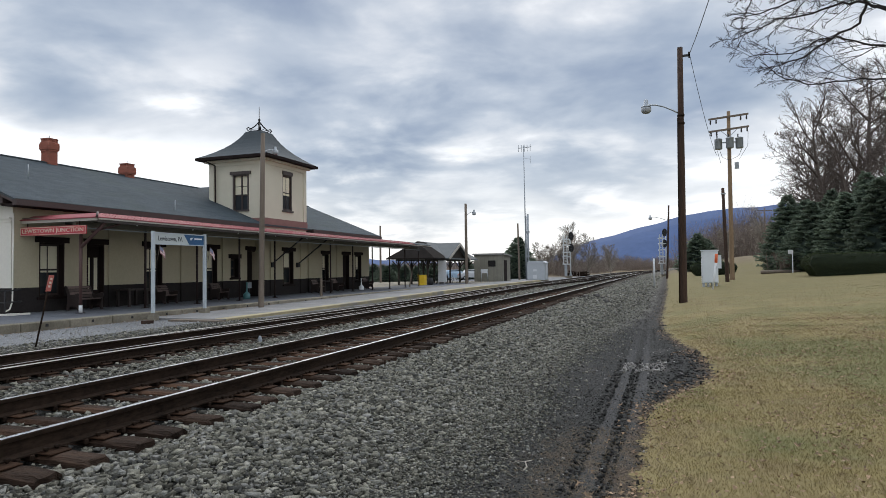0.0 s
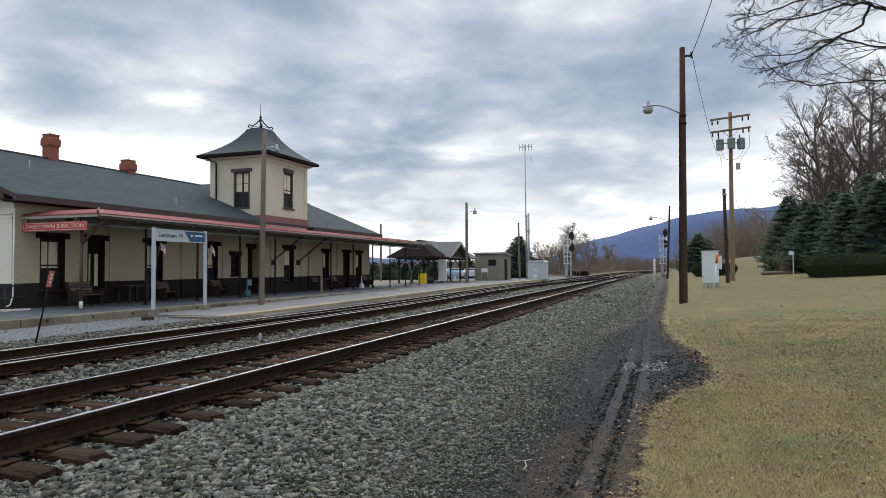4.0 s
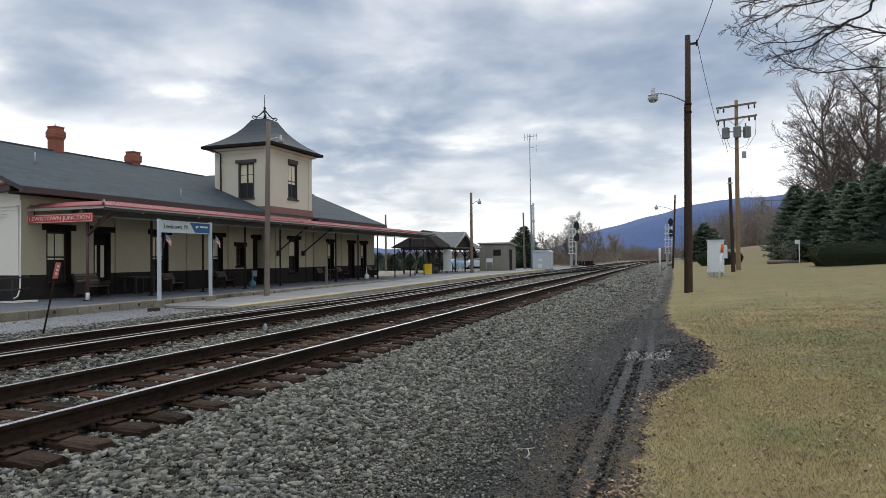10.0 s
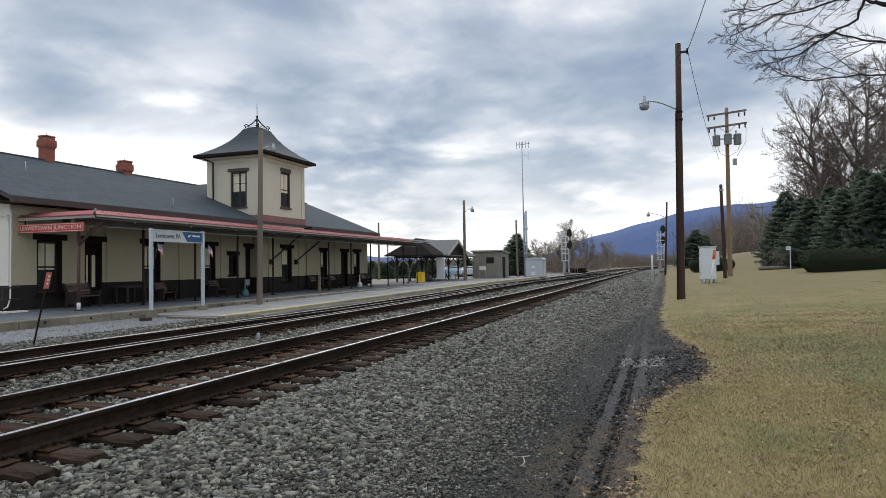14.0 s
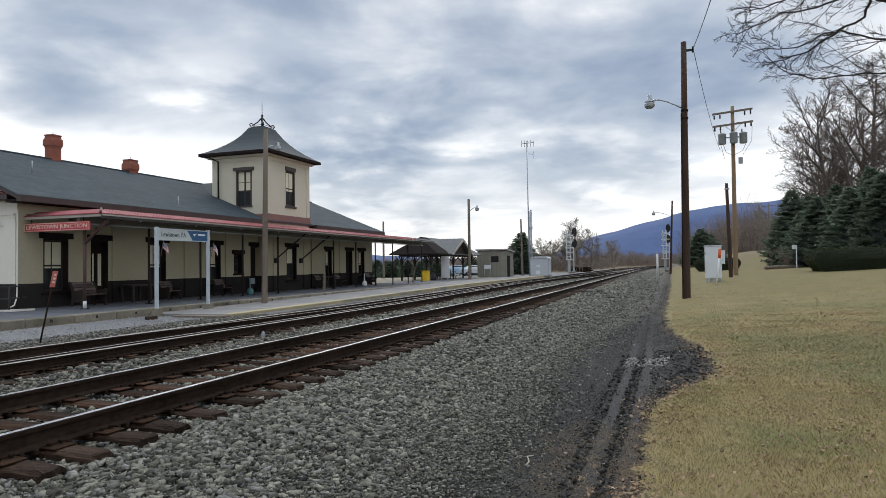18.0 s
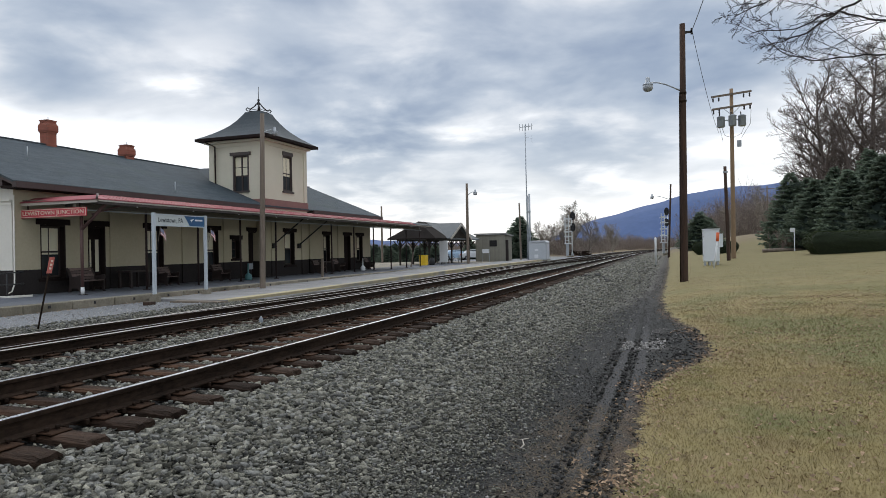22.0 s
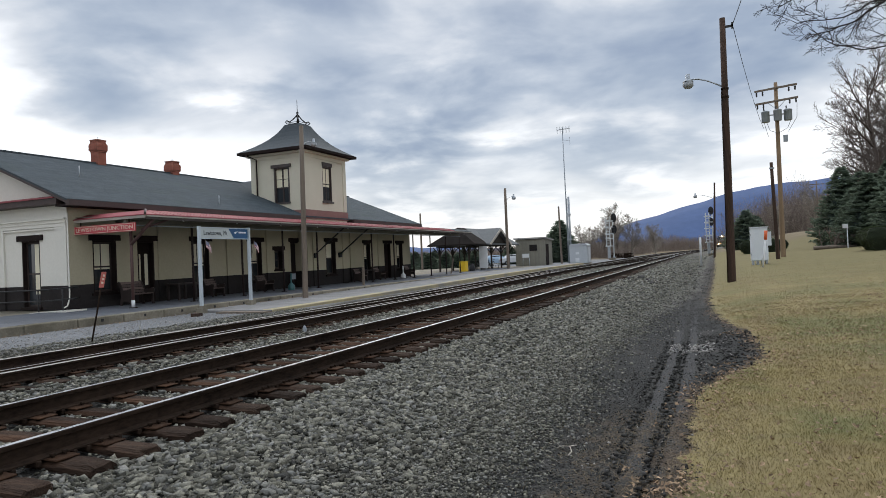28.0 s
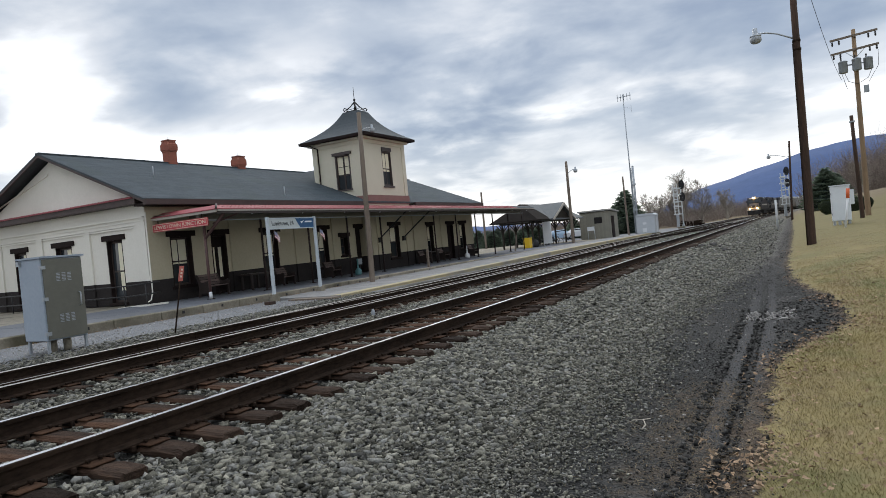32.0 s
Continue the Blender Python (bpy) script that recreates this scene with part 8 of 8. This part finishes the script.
made = [bare_tree("bare_tree", (17.8, 84, 2.2), 21, 1, "tall leafless winter tree behind the spruces", WOOD, 0.48, group="bare trees behind the lawn"),
        bare_tree("bare_tree", (20, 78, 2.4), 24, 2, "tall leafless winter tree behind the spruces", WOOD, 0.5, group="bare trees behind the lawn"),
        bare_tree("bare_tree", (18, 92, 3.0), 18, 3, "slender leafless winter tree behind the spruces", WOOD, 0.25, group="bare trees behind the lawn")]
for k, (x, y, m, rz) in enumerate(((23, 88, 0, 70), (26, 82, 1, 140), (22, 70, 0, 200), (18.5, 76, 2, 40), (25, 68, 1, 250), (29, 92, 0, 300), (21, 98, 2, 160), (20, 101, 2, 100), (33, 84, 1, 20), (25, 104, 0, 15), (20.5, 90, 2, 230), (19, 66, 2, 310))):
    copy_thing(made[m], pose(x, y, ground_z(x, y) - 0.1, 0, 0, rz))

# the near tree whose limbs hang into the view
def near_limbs():
    rng = random.Random(21)
    t = thing("bare_tree", (8.15, 15.5, ground_z(8.15, 15.5) + 0.0), "large leafless tree with long dark limbs over the lawn", "tree")
    trunk = [Vector(p) for p in ((0, 0, -0.3), (0.05, 0, 2.5), (-0.1, 0.2, 5.5), (0.1, 0.2, 8.5), (0, 0.4, 11.5))]
    part("trunk", twig_mesh("trunk", [(trunk, 0.36, 0.16, 10)], M["darkbark"]), None, t)
    limbs = (((8.1, 15.6, 5.2), (6.6, 15.8, 6.3), (5.28, 16.0, 6.65), (4.58, 16.12, 6.68), (4.27, 16.24, 6.96), (3.81, 16.36, 7.07), (3.28, 16.48, 6.94), (2.56, 16.6, 6.96), (2.0, 16.7, 6.78), (1.62, 16.78, 6.66)),
             ((8.1, 15.7, 4.6), (6.8, 16.5, 5.6), (5.57, 17.0, 5.91), (4.84, 17.12, 6.24), (4.45, 17.24, 6.38), (3.89, 17.36, 6.61), (3.55, 17.48, 6.63), (2.99, 17.6, 6.42), (2.45, 17.7, 6.50), (2.1, 17.78, 6.52)),
             ((8.15, 15.8, 4.2), (7.0, 17.2, 5.3), (5.88, 18.0, 5.64), (5.1, 18.12, 5.73), (4.32, 18.24, 5.78), (3.48, 18.36, 5.83), (2.99, 18.48, 6.03), (2.42, 18.6, 6.55)),
             ((8.1, 15.6, 6.2), (6.6, 15.5, 7.1), (5.13, 15.5, 7.07), (4.37, 15.62, 7.18), (3.58, 15.74, 7.24), (2.72, 15.86, 7.06), (2.1, 15.96, 6.94), (1.75, 16.02, 6.88)),
             ((4.26, 16.24, 6.95), (4.12, 16.32, 6.57), (3.59, 16.44, 6.3), (3.04, 16.56, 5.98), (2.6, 16.66, 5.9), (2.3, 16.72, 5.86)),
             ((8.15, 15.8, 7.0), (6.0, 16.5, 8.3), (3.87, 17.0, 8.18), (2.95, 17.12, 8.05), (2.4, 17.2, 7.9), (2.1, 17.3, 7.84)))
    home = Vector((8.15, 15.5, ground_z(8.15, 15.5)))
    plan = [(14, 0.20, 0.62, 0.25, 0.16, -0.03, 0.0085), (7, 0.48, 0.7, 0.15, 0.2, -0.01, 0.0058), (5, 0.5, 0.65, 0.15, 0.22, 0.0, 0.004)]
    for k, limb in enumerate(limbs):
        limb = [Vector(p) - home for p in limb]
        pts = [limb[0]]
        for p, q in zip(limb, limb[1:]):
            for f in (0.33, 0.67, 1.0):
                pts.append(p.lerp(q, f) + Vector((rng.uniform(-1, 1), rng.uniform(-1, 1), rng.uniform(-1, 1))) * 0.03)
        thick = 0.043 if k in (0, 3) else 0.032
        rows = [(pts, thick, 0.009, 7)]
        grow(rng, rows, pts, 0.038, 0.008, 0, plan)
        part("limb", twig_mesh("limb", rows, M["darkbark"]), None, t)


near_limbs()

# leafless trees beyond the signals, and the thickets further off
SMALL = [(17, 0.6, 0.75, 0.08, 0.15, 0.07, 0.030), (10, 0.5, 0.7, 0.12, 0.2, 0.05, 0.018), (8, 0.5, 0.65, 0.12, 0.2, 0.02, 0.012), (5, 0.5, 0.6, 0.15, 0.2, 0.02, 0.009)]
made = [bare_tree("bare_tree", (-17.6, 128, -0.3), 10.4, 11, "pale leafless tree beyond the signal mast", SMALL, 0.24, M["palebark"], group="bare trees beyond the signals"),
        bare_tree("bare_tree", (-13.2, 165, -0.3), 8, 12, "grey leafless tree beyond the signal mast", SMALL, 0.2, M["palebark"], group="bare trees beyond the signals")]
for x, y, m, rz, k in ((-14.9, 131, 0, 165, 0.80), (-18.0, 133, 0, 75, 0.98), (-20.4, 130, 0, 215, 0.74), (-22.4, 127, 1, 255, 0.86), (-24.6, 131, 0, 50, 0.66), (-16.4, 200, 1, 100, 0.9), (-30, 140, 0, 200, 0.6), (10, 190, 1, 40, 1), (15, 175, 1, 300, 1), (20, 180, 1, 150, 1), (25, 165, 1, 80, 1), (13, 155, 1, 10, 0.9), (19, 150, 0, 90, 1), (30, 150, 1, 220, 1), (9.5, 205, 1, 120, 0.8)):
    copy_thing(made[m], pose(x, y, ground_z(x, y) - 0.1, 0, 0, rz) @ Matrix.Diagonal((1.25 * k, 1.25 * k, k, 1)))


def thickets():
    rng = random.Random(9)
    rows = []

    def clump(x, y, z, h, n, spread):
        w = max(1.0, y / 150)
        for k in range(n):
            p = Vector((x + rng.gauss(0, spread), y + rng.gauss(0, spread), z - 0.2))
            d = Vector((rng.uniform(-0.35, 0.35), rng.uniform(-0.35, 0.35), 1))
            q = branch(rng, p, d, h * rng.uniform(0.5, 1.1), 0.03, 0.01, 3, 0.12, 0.03)
            rows.append((q, 0.035 * w, 0.015 * w, 3))
            for j in range(5):
                i = rng.randrange(1, 3)
                s = branch(rng, q[i], (q[i + 1] - q[i]).normalized() + Vector((rng.uniform(-1, 1), rng.uniform(-1, 1), rng.uniform(0, 0.5))), h * 0.35, 0.02, 0.01, 2, 0.15, 0.03)
                rows.append((s, 0.022 * w, 0.012 * w, 3))
    for k in range(170):
        clump(rng.uniform(-42, -14.5), rng.uniform(112, 175), -0.3, rng.uniform(1.4, 3.9), 14, 1.2)
    for k in range(760):
        y = rng.uniform(190, 330)
        clump(rng.uniform(-0.66, -0.075) * y, y, -0.3, rng.uniform(2.2, 5.4), 7, 2.0)
    for k in range(760):
        y = rng.uniform(165, 420)
        b = far_shift(y)
        x = max(0.5 + b, 0.034 * y) + 52 * rng.random() ** 1.5
        clump(x, y, ground_z(x, y), rng.uniform(5, 9) + min(5.0, 0.3 * (x - b)), 7, 2.5)
    for k in range(420):
        y = rng.uniform(240, 520)
        b = far_shift(y)
        x = b - 22 - rng.uniform(0, 60)
        clump(x, y, -0.3, rng.uniform(3.5, 7.5), 7, 2.5)
    for k in range(190):
        y = rng.uniform(64, 104)
        x = y * 0.165 + 1.5 + rng.uniform(0, 22)
        clump(x, y, ground_z(x, y), rng.uniform(2.5, 6.5), 10, 1.2)
    for k in range(10):
        x, y = 8.6 + rng.uniform(0, 2.4), 58 + rng.uniform(-2, 2)
        clump(x, y, ground_z(x, y), 1.8, 9, 0.5)
    tagged(new("thicket", twig_mesh("thicket", rows, M["brushwood"])), "brown leafless thickets along the railway", "undergrowth", kind="stuff")


thickets()


def lawn_things():
    x, y = 9.1, 55.5
    s = thing("yard_sign", (x, y, ground_z(x, y)), "small white sign on a thin post in the lawn", "sign")
    part("post", boxes(((-0.03, -0.03, -0.2), (0.03, 0.03, 1.5))), M["whitepaint"], s)
    part("plate", boxes(((-0.3, -0.05, 1.45), (0.05, -0.032, 1.75))), M["whitepaint"], s)
    x, y = 8.2, 56.5
    g = thing("log_edging", (x, y, ground_z(x, y)), "weathered grey log lying on the lawn", "log")
    part("log", tubes(([(-1.2, 0, 0.08), (0.2, 0.05, 0.12), (1.6, 0.0, 0.1)], 0.15), seg=9), M["greypole"], g)
    x, y = 17, 130
    p = wood_pole((x, y, ground_z(x, y)), 8.6, 0.15, 0.11, M["greypole"], "far grey power pole with one crossarm")
    part("crossarm", boxes(((-1.2, -0.06, 8.0), (1.2, 0.06, 8.14))), M["greypole"], p)
    tw = thing("twig", (-1.16, 5.4, ground_z(-1.16, 5.4)), "pale dry bent twig lying on the cinders", "twig")
    part("stem", tubes(([(0.0, -0.12, 0.012), (0.02, -0.05, 0.03), (-0.01, 0.02, 0.05), (0.03, 0.10, 0.04), (0.0, 0.16, 0.02)], [0.006, 0.006, 0.005, 0.004, 0.002]), seg=6), M["dryTwig"], tw)
    part("fork", tubes(([(-0.01, 0.02, 0.05), (-0.08, 0.05, 0.04), (-0.13, 0.04, 0.02)], [0.004, 0.003, 0.002]), seg=5), M["dryTwig"], tw)
    for x, y, r in ((-3.9, 33.2, 0.16), (-3.5, 34.6, 0.2), (-3.1, 33.6, 0.12), (-2.7, 31.0, 0.12)):
        bm = bmesh.new()
        bmesh.ops.create_icosphere(bm, subdivisions=2, radius=r)
        for v in bm.verts:
            v.co *= 1 + 0.5 * noise.noise(v.co * 9 + Vector((x, y, 0)))
            v.co.z *= 0.55
        o = solid("dark_clod", bm, M["cinder"], "dark lump of rotten wood on the ballast shoulder", "clod", "dark clods on the ballast")
        o.matrix_basis = pose(x, y, ground_z(x, y) + 0.06, 0, 0, 50 * x)
    d = thing("debris_pile", (-14.5, 112, -0.3), "dark heap of old ties beside the track", "pile")
    rng = random.Random(2)
    for k in range(14):
        bm = bmesh.new()
        soft_box(bm, (-1.2, -0.12, -0.1), (1.2, 0.12, 0.1), 0.02)
        o = part("old_tie", bm, M["rust"], d)
        o.matrix_basis = pose(rng.uniform(-0.9, 0.9), rng.uniform(-0.7, 0.7), 0.12 + 0.05 * k, rng.uniform(-8, 8), rng.uniform(-8, 8), rng.uniform(-40, 40))


lawn_things()


# ---- the freight train ----
SPEED, HEAD_END = 20.0, 177.0


def truck(parent, y, axles=2, r=0.46):
    t = part("truck", boxes(((-1.05, y - 0.9 * axles * 0.75, 0.42), (-0.9, y + 0.9 * axles * 0.75, 0.72)), ((0.9, y - 0.9 * axles * 0.75, 0.42), (1.05, y + 0.9 * axles * 0.75, 0.72)), ((-0.9, y - 0.25, 0.45), (0.9, y + 0.25, 0.75))), M["traindark"], parent)
    for k in range(axles):
        yy = y + (k - (axles - 1) / 2) * 1.7
        for x in (-0.75, 0.75):
            part("wheel", tubes(([(x - 0.07, yy, r), (x + 0.07, yy, r)], r), seg=14), M["rust"], t)


def locomotive(label):
    """A wide-nosed six-axle freight locomotive, 22 m long; its nose points to -y."""
    c = thing("locomotive", (0, 0, 0), label, "locomotive", "locomotives at the head of the train")
    part("frame", boxes(((-1.5, -10.9, 1.15), (1.5, 10.9, 1.5))), M["traindark"], c)
    bm = bmesh.new()
    slab(bm, [(-10.2, 1.5), (-10.3, 2.55), (-9.9, 2.95), (-9.3, 3.05), (-9.3, 1.5)], -1.05, 1.05, "x")
    nose = part("nose", bm, M["loconose"], c, "dark nose with pale stripes")
    part("stripe", boxes(((-1.0, -10.34, 1.72), (1.0, -10.305, 1.92))), M["trainwhite"], nose)
    part("nose_door", boxes(((-0.28, -10.33, 2.0), (0.28, -10.312, 2.5))), M["locobody"], nose)
    part("grab_rail", tubes(([(-1.2, -10.75, 1.5), (-1.2, -10.75, 2.45), (-0.45, -10.75, 2.45), (-0.45, -10.75, 1.5)], 0.03), ([(1.2, -10.75, 1.5), (1.2, -10.75, 2.45), (0.45, -10.75, 2.45), (0.45, -10.75, 1.5)], 0.03), seg=5), M["trainwhite"], c)
    part("anticlimber", boxes(((-1.45, -11.05, 1.28), (1.45, -10.8, 1.5))), M["trainwhite"], c)
    for s in (-1, 1):
        part("number_board", boxes(((s * 0.72 - 0.32, -9.16, 4.2), (s * 0.72 + 0.32, -9.0, 4.42))), M["trainwhite"], c)
        part("mirror", boxes(((s * 1.68 - 0.1, -8.9, 3.3), (s * 1.68 + 0.1, -8.84, 3.8))), M["traindark"], c)
    part("horn", tubes(([(-0.3, -8.2, 4.62), (-0.3, -8.7, 4.66)], [0.05, 0.12]), ([(0.3, -8.2, 4.62), (0.3, -8.7, 4.66)], [0.05, 0.12]), seg=8), M["galv"], c)
    bm = bmesh.new()
    slab(bm, [(-9.3, 1.5), (-9.3, 3.1), (-9.05, 4.2), (-8.8, 4.5), (-7.0, 4.55), (-7.0, 1.5)], -1.55, 1.55, "x")
    cab = part("cab", bm, M["locobody"], c)
    for x in (-1.2, 0.15):
        bm = bmesh.new()
        slab(bm, [(-9.32, 3.2), (-9.1, 4.1), (-9.14, 4.11), (-9.36, 3.21)], x, x + 1.05, "x")
        part("windscreen", bm, M["glass"], cab)
    for x in (-1.56, 1.56):
        part("side_window", boxes(((x - 0.01, -8.6, 3.2), (x + 0.01, -7.4, 4.0))), M["glass"], cab)
    bm = bmesh.new()
    slab(bm, [(-1.05, 1.5), (1.05, 1.5), (1.05, 4.1), (0.75, 4.42), (-0.75, 4.42), (-1.05, 4.1)], -7.0, 10.2, "y")
    hood = part("long_hood", bm, M["locobody"], c)
    for s in (-1, 1):
        part("side_stripe", boxes(((s * 1.052 - 0.004, -6.0, 2.5), (s * 1.052 + 0.004, 9.0, 2.75))), M["trainwhite"], hood)
    part("radiator", boxes(((-1.5, 6.8, 3.7), (1.5, 10.0, 4.5))), M["locobody"], c)
    part("exhaust", boxes(((-0.4, 0.0, 4.42), (0.4, 1.2, 4.62))), M["traindark"], c)
    for y in (-5.2, -2.0):
        part("blower", boxes(((-1.2, y, 3.6), (1.2, y + 1.8, 4.48))), M["locobody"], c)
    part("fuel_tank", boxes(((-1.4, -3.0, 0.4), (1.4, 3.0, 1.15))), M["traindark"], c)
    truck(c, -7.0, 3, 0.52), truck(c, 7.0, 3, 0.52)
    part("plough", boxes(((-1.4, -11.0, 0.2), (1.4, -10.8, 1.15))), M["traindark"], c)
    part("coupler", boxes(((-0.15, -11.4, 0.75), (0.15, -10.9, 1.05))), M["rust"], c)
    for s in (-1, 1):
        part("handrail", tubes(([(s * 1.45, -10.6, 1.5), (s * 1.45, -10.6, 2.5), (s * 1.45, 10.6, 2.5)], 0.02), seg=5), M["trainwhite"], c)
        part("ditch_light", tubes(([(s * 0.85, -10.95, 1.75), (s * 0.85, -10.85, 1.75)], 0.19), seg=12), M["headlamp"], c, "glowing warm ditch light")
    for x in (-0.14, 0.14):
        part("headlight", tubes(([(x, -9.32, 4.36), (x, -9.0, 4.36)], 0.15), seg=12), M["headlamp"], c, "glowing warm headlight")
    return c


def hopper():
    """A grey covered hopper, 17 m long."""
    c = thing("freight_car", (0, 0, 0), "dull grey covered hopper car", "freight car", "freight cars of the train")
    bm = bmesh.new()
    slab(bm, [(-1.5, 1.5), (-1.55, 4.2), (-0.9, 4.6), (0.9, 4.6), (1.55, 4.2), (1.5, 1.5), (0.6, 0.7), (-0.6, 0.7)], -7.2, 7.2, "y")
    part("body", bm, M["hopper"], c)
    for y in (-6, -3.6, -1.2, 1.2, 3.6, 6):
        for x in (-1.6, 1.52):
            part("rib", boxes(((x, y - 0.05, 1.5), (x + 0.08, y + 0.05, 4.2))), M["hopper"], c)
    part("frame", boxes(((-1.3, -8.2, 1.0), (1.3, 8.2, 1.3))), M["traindark"], c)
    truck(c, -6.3), truck(c, 6.3)
    return c


M.update(
    traindark=surface("sooty_underframe", (0.015, 0.014, 0.013), (0.035, 0.032, 0.03), 1, 0.8, 0.2),
    locobody=surface("black_locomotive_paint", (0.018, 0.018, 0.02), (0.04, 0.04, 0.043), 0.6, 0.5, 0.05),
    loconose=surface("dusty_nose_paint", (0.05, 0.045, 0.04), (0.10, 0.088, 0.075), 0.8, 0.5, 0.05),
    trainwhite=surface("off_white_stripe", (0.45, 0.42, 0.37), (0.55, 0.52, 0.46), 1, 0.5, 0.0),
    hopper=surface("dull_grey_hopper_paint", (0.24, 0.24, 0.23), (0.32, 0.32, 0.30), 0.5, 0.7, 0.05, stain=(0.2, 0.16, 0.12)),
    headlamp=glow("warm_headlamp", (1.0, 0.55, 0.18), 30.0),
)


def train():
    first, lead = locomotive("black freight locomotive with lit headlights at the train's head"), []
    second = copy_thing(first, pose(0, 0, 0))
    tagged(second, "second black freight locomotive coupled behind the first")
    for o in second.children_recursive:
        if o.name.startswith(("headlight", "ditch_light")):
            o.data = o.data.copy()
            o.data.materials[0] = M["glass"]
            o["label"] = "unlit lamp"
    lead = [(first, 11.2), (second, 33.8)]
    car0 = hopper()
    cars = [car0] + [copy_thing(car0, pose(0, 0, 0)) for k in range(11)]
    for k, c in enumerate(cars):
        lead.append((c, 45.4 + 8.5 + k * 17.2))
    return lead


TRAIN = train()


def motions():
    times = [2.0 * k for k in range(17)]
    for ob, back in TRAIN:
        rows = []
        for t in times:
            x, y, a = on_track(SIDE_X, HEAD_END + SPEED * (32.0 - t) + back)
            rows.append((t, pose(x, y, 0.0, 0, 0, math.degrees(a))))
        walk(ob, rows)


motions()
